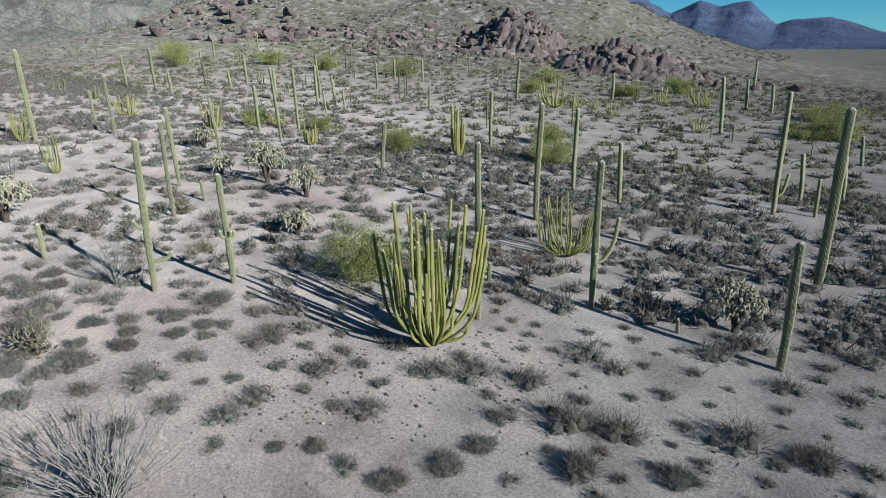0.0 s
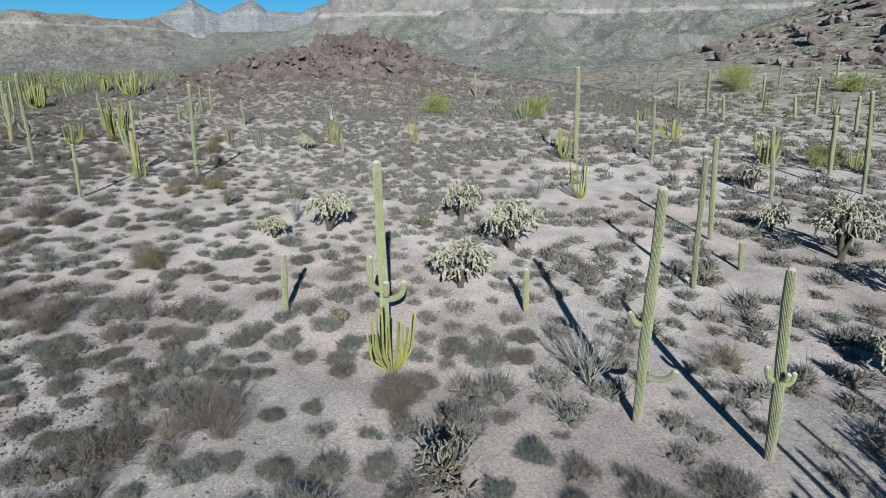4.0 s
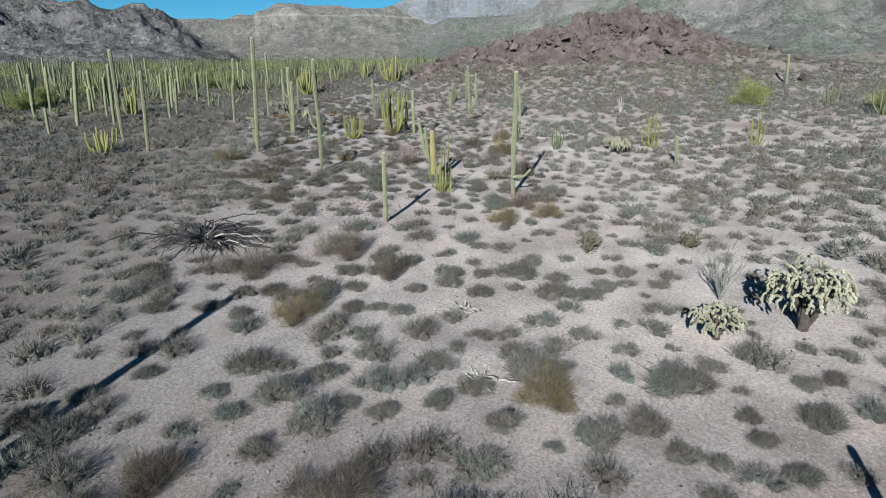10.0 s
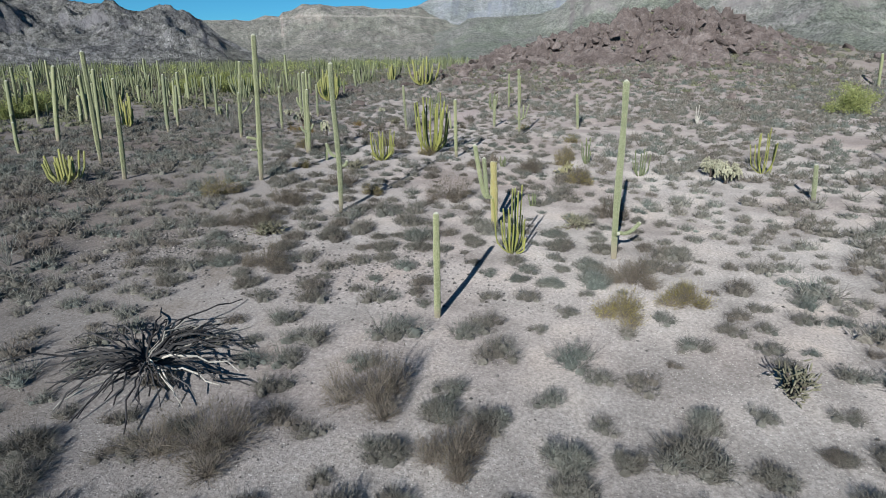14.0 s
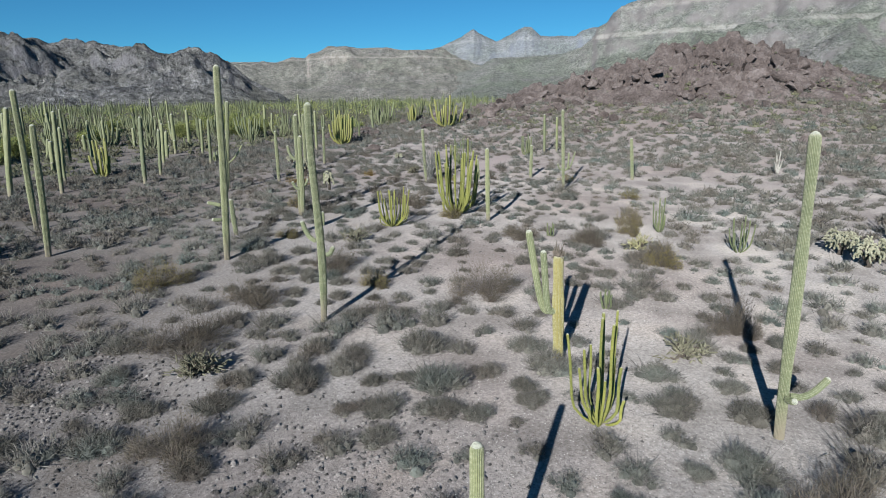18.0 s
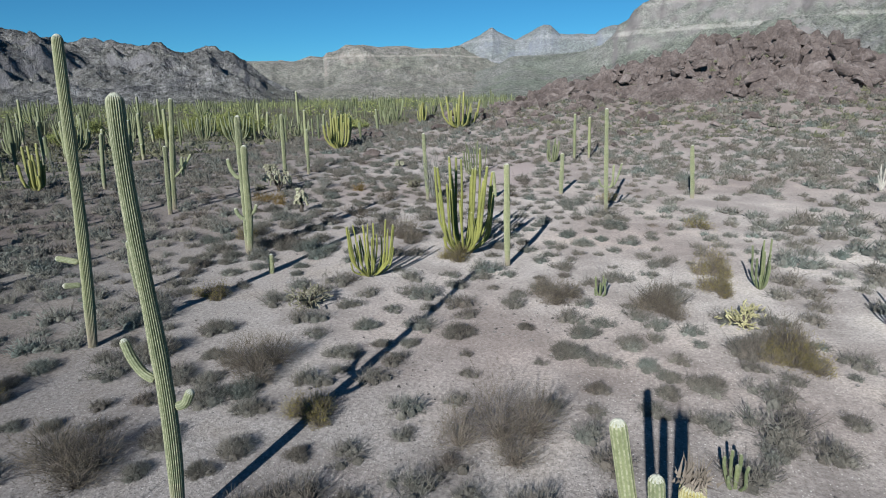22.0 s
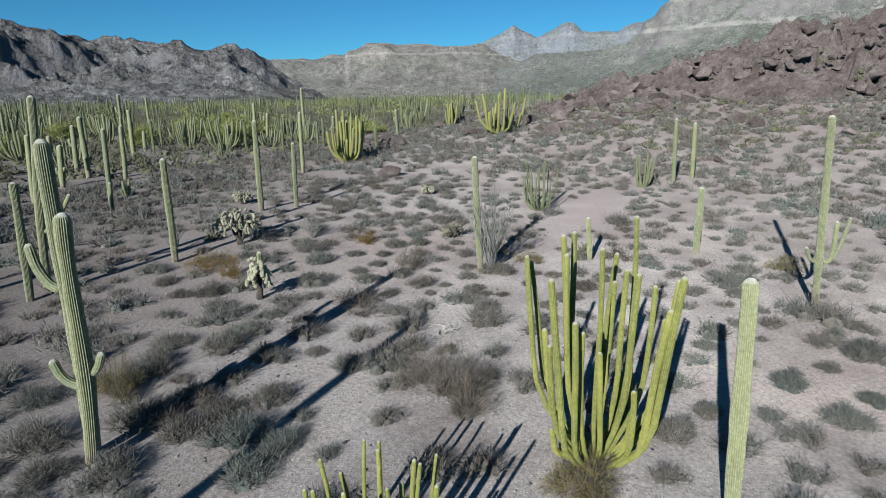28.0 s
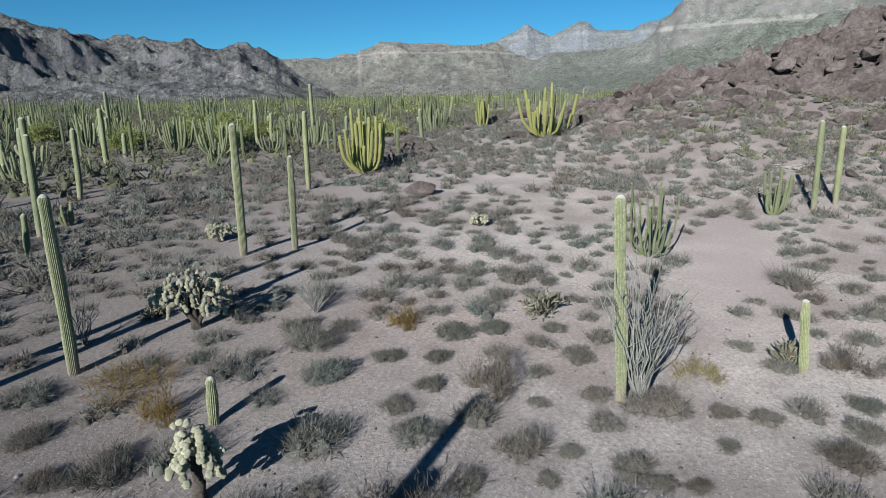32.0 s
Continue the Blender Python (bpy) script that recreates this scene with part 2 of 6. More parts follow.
def mountain_material(name, rock, scree, green, band, low, high, rugged=1.0):
    """Scree slopes freckled with shrubs, bare rock where steep, pale beds of rock at some heights."""
    m, nt, bsdf = material(name, 0.95, 0.1)
    p = place(nt)
    n1 = noise_at(nt, p, 0.012, 6, 0.6)
    n2 = noise_at(nt, p, 0.09, 8, 0.75)
    n3 = noise_at(nt, p, 0.35, 5, 0.75)
    g = nt.nodes.new("ShaderNodeNewGeometry")
    sep = nt.nodes.new("ShaderNodeSeparateXYZ")
    nt.links.new(g.outputs["Normal"], sep.inputs[0])
    steep = ramp(nt, math_node(nt, "ADD", sep.outputs[2], math_node(nt, "MULTIPLY", math_node(nt, "SUBTRACT", n2, 0.5), 0.5)), [(0.62, (1, 1, 1)), (0.82, (0, 0, 0))])
    slope = ramp(nt, n1, [(0.35, scree), (0.6, green)])
    slope = mixed(nt, ramp(nt, n3, [(0.46, (0, 0, 0)), (0.58, (0.8, 0.8, 0.8))]), slope, tuple(c * 0.45 for c in green))
    slope = mixed(nt, 1.0, slope, ramp(nt, n2, [(0.36, (1 - 0.58 * rugged, 1 - 0.58 * rugged, 1 - 0.55 * rugged)), (0.62, (1 + 0.4 * rugged, 1 + 0.38 * rugged, 1 + 0.36 * rugged))]), "MULTIPLY")
    cliff = ramp(nt, n2, [(0.3, tuple(c * (1 - 0.5 * rugged) for c in rock)), (0.7, rock)])
    zz = nt.nodes.new("ShaderNodeSeparateXYZ")
    nt.links.new(p, zz.inputs[0])
    hz = math_node(nt, "ADD", zz.outputs[2], math_node(nt, "MULTIPLY", n1, 10.0))
    bed = math_node(nt, "DIVIDE", math_node(nt, "SUBTRACT", math_node(nt, "MULTIPLY", hz, 1.0 / high), low / high), 1 - low / high)
    bands = ramp(nt, bed, [(0.0, (0, 0, 0)), (0.03, (0.5, 0.5, 0.5)), (0.08, (0.42, 0.42, 0.42)), (0.11, (0.05, 0.05, 0.05)), (0.5, (0, 0, 0)), (0.56, (0.3, 0.3, 0.3)), (0.66, (0, 0, 0))])
    col = mixed(nt, steep, slope, cliff)
    col = mixed(nt, mixed(nt, 1.0, bands, ramp(nt, n2, [(0.34, (0.15, 0.15, 0.15)), (0.52, (1, 1, 1))]), "MULTIPLY"), col, band)
    nt.links.new(col, bsdf.inputs["Base Color"])
    bumped(nt, bsdf, mixed(nt, 0.35, n2, n3), 1.0, 14.0)
    return m


SOIL = ground_material()
SAGUARO = cactus_material("saguaro_skin", (0.172, 0.190, 0.102), (0.272, 0.280, 0.155), (0.21, 0.18, 0.13), 0.10)
SAGUARO_ARM = cactus_material("saguaro_arm_skin", (0.172, 0.190, 0.102), (0.272, 0.280, 0.155), (0.2, 0.18, 0.12), 0.0)
SAGUARO_DRY = cactus_material("dying_saguaro_skin", (0.30, 0.25, 0.085), (0.40, 0.34, 0.14), (0.3, 0.22, 0.1), 0.06)
ORGAN = cactus_material("organ_pipe_skin", (0.172, 0.182, 0.046), (0.30, 0.292, 0.075), (0.16, 0.14, 0.08), 0.05, spine=(0.36, 0.33, 0.14))
ORGAN_PALE = cactus_material("grey_organ_pipe_skin", (0.110, 0.130, 0.064), (0.182, 0.202, 0.100), (0.15, 0.13, 0.08), 0.05, spine=(0.27, 0.26, 0.16))
WOOL = plain("woolly_cactus_tip", (0.36, 0.36, 0.28), (0.50, 0.48, 0.40), 9, 50, 0.9, 0.5, 0.01)
CHOLLA = plain("pale_cholla_joints", (0.25, 0.235, 0.155), (0.42, 0.395, 0.285), 3, 30, 0.7, 0.6, 0.01, 0.1, 0.18)
CHOLLA_DARK = plain("dark_cholla_joints", (0.12, 0.11, 0.075), (0.24, 0.22, 0.15), 3, 30, 0.8, 0.6, 0.01, 0.12, 0.3)
CHOLLA_YELLOW = plain("straw_cholla_joints", (0.30, 0.27, 0.13), (0.45, 0.41, 0.24), 3, 30, 0.8, 0.6, 0.01, 0.12, 0.25)
CHOLLA_WOOD = plain("cholla_bark", (0.055, 0.045, 0.038), (0.13, 0.105, 0.085), 4, 30, 0.9, 0.8, 0.02)
GREEN_LEAF = plain("palo_verde_leaves", (0.27, 0.29, 0.10), (0.43, 0.44, 0.18), 1.2, 12, 0.7, 0.2, 0.01, 0.12, 0.35, thin=0.42)
GREEN_BARK = plain("palo_verde_bark", (0.13, 0.14, 0.06), (0.22, 0.21, 0.10), 3, 25, 0.8)
BURSAGE_LEAF = plain("bursage_leaves", (0.156, 0.127, 0.105), (0.195, 0.179, 0.150), 0.55, 8, 0.85, 0.2, 0.01, 0.18, 0.35, "pos", c3=(0.160, 0.178, 0.156), thin=0.25)
BURSAGE_TWIG = plain("bursage_twigs", (0.075, 0.066, 0.057), (0.155, 0.142, 0.126), 0.5, 12, 0.9, 0.2, 0.01, 0.2, 0.35, "pos")
PLAIN_LEAF = plain("olive_scrub_leaves", (0.135, 0.12, 0.085), (0.18, 0.175, 0.105), 0.12, 4, 0.85, 0.0, 0.01, 0.0, 0.3, "pos", c3=(0.15, 0.15, 0.115), thin=0.25)
DRY_TWIG = plain("dry_bush_twigs", (0.105, 0.085, 0.068), (0.185, 0.152, 0.122), 0.9, 14, 0.9, 0.2, 0.01, 0.15, 0.35)
DRY_LEAF = plain("dry_bush_leaves", (0.13, 0.108, 0.08), (0.22, 0.185, 0.135), 1.2, 14, 0.9, 0.2, 0.01, 0.18, 0.35, thin=0.42)
OLIVE_LEAF = plain("olive_bush_leaves", (0.21, 0.172, 0.06), (0.35, 0.29, 0.105), 1.2, 14, 0.9, 0.2, 0.01, 0.15, 0.35, thin=0.42)
RUST_LEAF = plain("rusty_bush_leaves", (0.195, 0.13, 0.045), (0.30, 0.205, 0.075), 1.2, 14, 0.9, 0.2, 0.01, 0.15, 0.35, thin=0.42)
WAND = plain("grey_ocotillo_bark", (0.145, 0.14, 0.122), (0.27, 0.26, 0.232), 2.5, 30, 0.9, 0.6, 0.01, 0.25)
DEAD_WOOD = plain("blackened_cactus_ribs", (0.022, 0.020, 0.022), (0.085, 0.078, 0.075), 2.0, 18, 0.85, 0.6, 0.01, 0.3)
PALE_WOOD = plain("bleached_cactus_ribs", (0.30, 0.275, 0.24), (0.50, 0.46, 0.40), 2.0, 18, 0.9, 0.6, 0.01, 0.15)
STONE = plain("loose_stones", (0.085, 0.076, 0.072), (0.25, 0.222, 0.205), 9, 22, 0.9, 0.7, 0.01, 0.0, 0.6, "pos")
RED_ROCK = rock_material("red_volcanic_rock", (0.078, 0.060, 0.054), (0.136, 0.107, 0.097), (0.204, 0.168, 0.155), 0.5, 0.25, "Object", depth=0.12)
RED_BEDROCK = rock_material("jointed_red_bedrock", (0.078, 0.060, 0.054), (0.136, 0.107, 0.097), (0.204, 0.168, 0.155), 0.5, 0.0, "Object", 0.42, 0.12)
BROWN_BEDROCK = rock_material("jointed_brown_bedrock", (0.11, 0.086, 0.078), (0.195, 0.155, 0.14), (0.29, 0.235, 0.215), 0.4, 0.0, "Object", 0.3, 0.15)
BROWN_ROCK = rock_material("brown_outcrop_rock", (0.11, 0.086, 0.078), (0.195, 0.155, 0.14), (0.29, 0.235, 0.215), 0.4, 0.25, "Object", depth=0.15)
FAR_GREEN = plain("distant_cactus_green", (0.105, 0.118, 0.062), (0.195, 0.205, 0.105), 0.2, 3, 0.7, 0.0, 0.01, 0.0, 0.3, "pos")
DARK_MOUNTAIN = mountain_material("dark_mountain_slopes", (0.315, 0.294, 0.299), (0.352, 0.336, 0.331), (0.257, 0.247, 0.221), (0.649, 0.578, 0.523), 300, 500, 1)
TAN_MOUNTAIN = mountain_material("banded_mountain_slopes", (0.493, 0.403, 0.364), (0.426, 0.386, 0.353), (0.330, 0.319, 0.269), (0.672, 0.588, 0.515), 84, 130, 0.6)
# the blue of distant air is mixed into the rock colour of these peaks
HAZE_BLUE_PEAKS = mountain_material("haze_tinted_peak_cliffs", (0.285, 0.295, 0.335), (0.345, 0.345, 0.360), (0.280, 0.295, 0.285), (0.520, 0.500, 0.490), 132, 300, 0.7)
# rock colour made dark blue to stand for haze and shade at this distance
HAZE_BLUE_NORTH = mountain_material("haze_blue_north_cliffs", (0.14, 0.19, 0.35), (0.16, 0.205, 0.34), (0.125, 0.165, 0.27), (0.22, 0.25, 0.36), 110, 300)
GREY_MOUNTAIN = mountain_material("grey_mesa_slopes", (0.296, 0.266, 0.258), (0.360, 0.340, 0.322), (0.288, 0.303, 0.248), (0.615, 0.560, 0.505), 94, 180, 0.5)


# ---- geometry helpers ----
def mesh_data(name, verts, faces, mats, smooth=False, slots=None):
    verts, faces = np.asarray(verts, dtype=np.float32), np.asarray(faces, dtype=np.int32)
    k = faces.shape[1]
    me = bpy.data.meshes.new(name)
    me.vertices.add(len(verts))
    me.vertices.foreach_set("co", verts.ravel())
    me.loops.add(faces.size)
    me.loops.foreach_set("vertex_index", faces.ravel())
    me.polygons.add(len(faces))
    me.polygons.foreach_set("loop_start", np.arange(0, faces.size, k, dtype=np.int32))
    for mt in mats if isinstance(mats, (list, tuple)) else [mats]:
        me.materials.append(mt)
    if smooth:
        me.polygons.foreach_set("use_smooth", np.ones(len(faces), dtype=bool))
    if slots is not None:
        me.polygons.foreach_set("material_index", np.asarray(slots, dtype=np.int32))
    me.update(calc_edges=True)
    return me


def part(name, me, parent, label=""):
    ob = new(name, me)
    ob.parent = parent
    return tagged(ob, label)


def thing(name, x, y, label, category, group="", turn=0.0, sink=0.03):
    ob = new(name)
    ob.empty_display_size = 0.3
    ob.matrix_basis = pose(x, y, float(ground_z(x, y)) - sink, 0, 0, turn)
    return tagged(ob, label, category, group)


def value_noise(x, y, seed=0):
    xi, yi = np.floor(x), np.floor(y)
    fx, fy = x - xi, y - yi
    fx, fy = fx * fx * (3 - 2 * fx), fy * fy * (3 - 2 * fy)

    def lattice(a, b):
        s = np.sin(a * 127.1 + b * 311.7 + seed * 74.7) * 43758.5453
        return s - np.floor(s)
    top = lattice(xi, yi) * (1 - fx) + lattice(xi + 1, yi) * fx
    low = lattice(xi, yi + 1) * (1 - fx) + lattice(xi + 1, yi + 1) * fx
    return top * (1 - fy) + low * fy - 0.5


def fractal(x, y, octaves=4, seed=0, ridged=False):
    total, amp = 0.0, 1.0
    for i in range(octaves):
        n = value_noise(x * 2 ** i + 13.7 * i, y * 2 ** i - 7.3 * i, seed + i)
        total = total + amp * ((0.5 - 2 * np.abs(n)) if ridged else n)
        amp *= 0.5
    return total


def blocks(x, y, seed=0):
    """Cells of jointed rock: a random number a cell, two slopes a cell, and the distance to the nearest joint."""
    xi, yi = np.floor(x), np.floor(y)
    d1, d2 = np.full(np.shape(x), 9.0), np.full(np.shape(x), 9.0)
    pick = [np.zeros(np.shape(x)) for _ in range(5)]
    for i in (-1, 0, 1):
        for j in (-1, 0, 1):
            a, c = xi + i, yi + j
            h = [np.sin(a * 127.1 + c * 311.7 + seed * 37.7 + q * 91.3) * 43758.5453 for q in range(3)]
            h = [q - np.floor(q) for q in h]
            ox, oy = a + h[0] - x, c + h[1] - y
            d = np.hypot(ox, oy)
            near = d < d1
            d2 = np.where(near, d1, np.minimum(d2, d))
            d1 = np.where(near, d, d1)
            for q, v in zip(range(5), (h[2], h[0], h[1], ox, oy)):
                pick[q] = np.where(near, v, pick[q])
    return pick[0], (pick[1] - 0.5) * pick[3] + (pick[2] - 0.5) * pick[4], d2 - d1


def bump(x, y, cx, cy, h, sx, sy=None, turn=0.0):
    sy = sy or sx
    c, s = math.cos(radians(turn)), math.sin(radians(turn))
    u, v = (x - cx) * c + (y - cy) * s, -(x - cx) * s + (y - cy) * c
    return h * np.exp(-(u / sx) ** 2 / 2 - (v / sy) ** 2 / 2)


SWELLS = [(-11.5, 13.8, 0.14), (-25.3, 23.0, 0.23), (-23.0, 2.3, -0.09), (-34.5, -6.9, 0.00), (-43.7, -20.7, 0.29), (-46.0, -2.3, -0.14), (-57.5, -11.5, -0.30), (-64.4, -27.6, 0.14), (-75.9, -18.4, -0.16), (-80.5, -34.5, 0.15), (-2.3, 20.7, -0.09), (-27.6, -18.4, 0.09)]


def ground_z(x, y):
    """Height of the desert floor: a slope that rises to the west, with swells, the red knoll and the northern hill."""
    u = -0.0348 * x - 0.0171 * y
    z = -1.46 + 5.2 * np.tanh(u / 5.2)
    for cx, cy, h in SWELLS:
        z = z + bump(x, y, cx, cy, h, 12.5)
    z = z + bump(x, y, -21.9, 3.6, -0.34, 4.0)
    # the red knoll and its spur
    k = bump(x, y, -132, -3, 6.2, 19, 16, 10) + bump(x, y, -112, -24, 1.9, 9, 12, 30) + bump(x, y, -106, -6, 1.0, 9, 11) + bump(x, y, -128, 22, 1.6, 16, 12)
    z = z + k * (1 + 0.22 * fractal(x * 0.12, y * 0.12, 4, 3, True)) 
    # the long northern hill
    n = bump(x, y, -186, 222, 50, 68, 68) + bump(x, y, -105, 176, 6, 30, 26)
    z = z + n * (1 + 0.16 * fractal(x * 0.03, y * 0.03, 5, 8, True))
    far = np.clip((np.hypot(x + 45, y + 5) - 150) / 300, 0, 1)
    z = z + far * 1.5 * fractal(x * 0.008, y * 0.008, 3, 5)
    return z + 0.10 * fractal(x * 0.35, y * 0.35, 3, 2)


def tube(points, radii, ribs, per=4, depth=0.16, spin=0.0):
    """A ribbed column along a path: verts and quads, its end closed by the shrinking radii."""
    pts, radii = np.asarray(points, float), np.asarray(radii, float)
    tang = np.gradient(pts, axis=0)
    tang /= np.linalg.norm(tang, axis=1)[:, None] + 1e-9
    n = ribs * per
    ang = np.arange(n) / n * 2 * np.pi + spin
    prof = 1 - depth * (1 - np.abs(np.sin(np.arange(n) / per * np.pi))) if per > 1 else np.ones(n)
    a = np.cross(tang[0], (0.31, 0.95, 0.02))
    a /= np.linalg.norm(a)
    rings = []
    for p, t, r in zip(pts, tang, radii):
        a = a - t * np.dot(a, t)
        a /= np.linalg.norm(a) + 1e-9
        b = np.cross(t, a)
        rings.append(p + r * prof[:, None] * (np.cos(ang)[:, None] * a + np.sin(ang)[:, None] * b))
    verts = np.concatenate(rings)
    i = np.arange(len(pts) - 1)[:, None] * n
    j = np.arange(n)[None, :]
    faces = np.stack([i + j, i + (j + 1) % n, i + n + (j + 1) % n, i + n + j], -1).reshape(-1, 4)
    return verts, faces


def joined(pieces):
    vs, fs, k = [], [], 0
    for v, f in pieces:
        vs.append(v)
        fs.append(np.asarray(f) + k)
        k += len(v)
    return np.concatenate(vs), np.concatenate(fs)


def along(length, radius, steps):
    """Distances along a column with rings crowded into its rounded tip, and the share of the radius at each."""
    s = np.concatenate([np.linspace(0, length - radius, steps), length - radius + radius * np.array([0.35, 0.62, 0.82, 0.94, 1.0])])
    q = np.clip((s - (length - radius)) / radius, 0, 0.999)
    return s, np.sqrt(1 - q * q)


def blades(rng, start, end, w0, w1):
    """Thin pointed strips from start to end points, each turned at random: one triangle a strip."""
    d = end - start
    side = np.cross(d, rng.normal(size=d.shape))
    side /= np.linalg.norm(side, axis=1)[:, None] + 1e-9
    w = w0 + w1 * 0.6
    v = np.stack([start - side * w, start + side * w, end], 1).reshape(-1, 3)
    return v, np.arange(len(v)).reshape(-1, 3)


def flakes(rng, centres, size):
    """Small leaves of three corners, each at its own tilt."""
    n = len(centres)
    a, b = rng.normal(size=(n, 3)), rng.normal(size=(n, 3))
    a /= np.linalg.norm(a, axis=1)[:, None]
    b = np.cross(a, b)
    b /= np.linalg.norm(b, axis=1)[:, None]
    s = (size * rng.uniform(0.6, 1.4, n))[:, None]
    v = np.stack([centres - a * s, centres - b * s * 0.6 + a * s * 0.4, centres + b * s * 0.6 + a * s * 0.5], 1).reshape(-1, 3)
    return v, np.arange(len(v)).reshape(-1, 3)


def bush_pieces(rng, radius, height, twigs, leaves, thick=0.006, leaf=0.022, spread=1.0, hollow=0.45, sprig=(0.14, 0.34)):
    """Twigs that fan out of one root and fork, and leaves along their outer parts."""
    az = rng.uniform(0, 2 * np.pi, twigs)
    el = np.arccos(rng.uniform(0.05, 1, twigs)) * spread
    lump = 0.78 + 0.22 * np.sin(az * 3 + rng.uniform(0, 6)) + rng.uniform(-0.18, 0.14, twigs)
    tip = np.stack([np.cos(az) * np.sin(el) * radius, np.sin(az) * np.sin(el) * radius, 0.05 * height + np.cos(el) * height], 1) * lump[:, None]
    root = rng.normal(size=(twigs, 3)) * (0.07 * radius, 0.07 * radius, 0)
    knee = root + (tip - root) * rng.uniform(0.4, 0.6, (twigs, 1)) + rng.normal(size=(twigs, 3)) * 0.05 * radius
    knee[:, 2] = np.abs(knee[:, 2])
    parts = [blades(rng, root, knee, thick, thick * 0.75), blades(rng, knee, tip, thick * 0.75, thick * 0.3)]
    fork = knee + (tip - knee) * rng.uniform(0.1, 0.5, (twigs, 1))
    parts.append(blades(rng, fork, fork + (tip - knee) * 0.55 + rng.normal(size=(twigs, 3)) * 0.16 * radius, thick * 0.6, thick * 0.25))
    k = rng.integers(0, twigs, leaves)
    c = knee[k] + (tip[k] - knee[k]) * rng.uniform(hollow - 0.4, 0.95, (leaves, 1)) + rng.normal(size=(leaves, 3)) * 0.08 * radius
    c[:, 2] = np.maximum(c[:, 2], 0.01)
    way = c / (np.linalg.norm(c, axis=1)[:, None] + 1e-6) + rng.normal(size=c.shape) * 0.55 + (0, 0, 0.25)
    way *= (rng.uniform(*sprig, leaves) * radius / np.linalg.norm(way, axis=1))[:, None]
    return joined(parts), blades(rng, c, c + way, leaf, leaf * 0.45)


# ---- ground ----
def spaced(low, high, step, reach, growth=1.16):
    mid = np.arange(low, high + step / 2, step)
    out, s = [], step
    a = high
    while a < reach:
        s *= growth
        a += s
        out.append(a)
    back, s, a = [], step, low
    while a > -reach:
        s *= growth
        a -= s
        back.append(a)
    return np.concatenate([back[::-1], mid, out])


gx, gy = spaced(-125, 6, 0.75, 4600, 1.07), spaced(-46, 40, 0.75, 4600, 1.07)
GX, GY = np.meshgrid(gx, gy)
gv = np.stack([GX, GY, ground_z(GX, GY)], -1).reshape(-1, 3)
gi = np.arange(len(gy) - 1)[:, None] * len(gx) + np.arange(len(gx) - 1)[None, :]
gf = np.stack([gi, gi + 1, gi + 1 + len(gx), gi + len(gx)], -1).reshape(-1, 4)
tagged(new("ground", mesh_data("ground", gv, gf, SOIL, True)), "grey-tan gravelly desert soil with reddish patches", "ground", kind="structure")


# ---- mountains ----
def ridge(name, label, mat, corners, dist, depth, cols, rows, rough, seed, cliff=0.0, cell=0.02, foot=0.0, fine=0.04):
    """A mountain range: corners of its crest as (bearing in degrees, height in metres) seen from the middle of the flat,
    at one distance; slopes on both sides, gullied by ridged noise, with a cliff below the crest."""
    b = np.array([c[0] for c in corners], float)
    h = np.array([c[1] for c in corners], float)
    u = np.linspace(0, 1, cols)
    bear = np.radians(b[0] + (b[-1] - b[0]) * u)
    crest = np.interp(np.degrees(bear) if b[-1] > b[0] else -np.degrees(bear), b if b[-1] > b[0] else -b, h)
    v = np.concatenate([np.linspace(-1, 0, rows) * 1.0, np.linspace(0, 1, rows // 3 + 1)[1:]])
    B, V = np.meshgrid(bear, v)
    H = np.tile(crest, (len(v), 1))
    R = dist + V * depth
    X, Y = -46 + R * np.cos(B), -14 + R * np.sin(B)
    a = 1 - np.abs(V)
    prof = a ** 1.25
    if cliff:
        prof = (1 - cliff) * prof + cliff / (1 + np.exp(-(a - 0.72) * 28))
        prof = prof / prof.max()
    n = fractal(X * cell, Y * cell, 6, seed, True) * (1 - 0.85 * np.exp(-((1 - a) / 0.16) ** 2))
    Z = foot + H * prof + H * rough * n * (0.25 + np.sqrt(np.clip(a * (1.35 - a), 0, None))) * np.clip(a * 6, 0, 1)
    Z += H * fine * fractal(X * cell * 4, Y * cell * 4, 5, seed + 20, True) * (1 - 0.55 * np.exp(-((1 - a) / 0.1) ** 2)) * np.clip(a * 3, 0, 1)
    edge = np.clip(np.minimum(u, 1 - u) * 14, 0, 1)
    Z = foot - 6 + (Z - foot + 6) * edge[None, :]
    Z[0, :] = Z[-1, :] = foot - 8
    vv = np.stack([X, Y, Z], -1).reshape(-1, 3)
    i = np.arange(len(v) - 1)[:, None] * cols + np.arange(cols - 1)[None, :]
    ff = np.stack([i, i + 1, i + 1 + cols, i + cols], -1).reshape(-1, 4)
    if b[-1] > b[0]:
        ff = ff[:, ::-1]
    return tagged(new(name, mesh_data(name, vv, ff, mat, True)), label, "mountain", kind="structure")


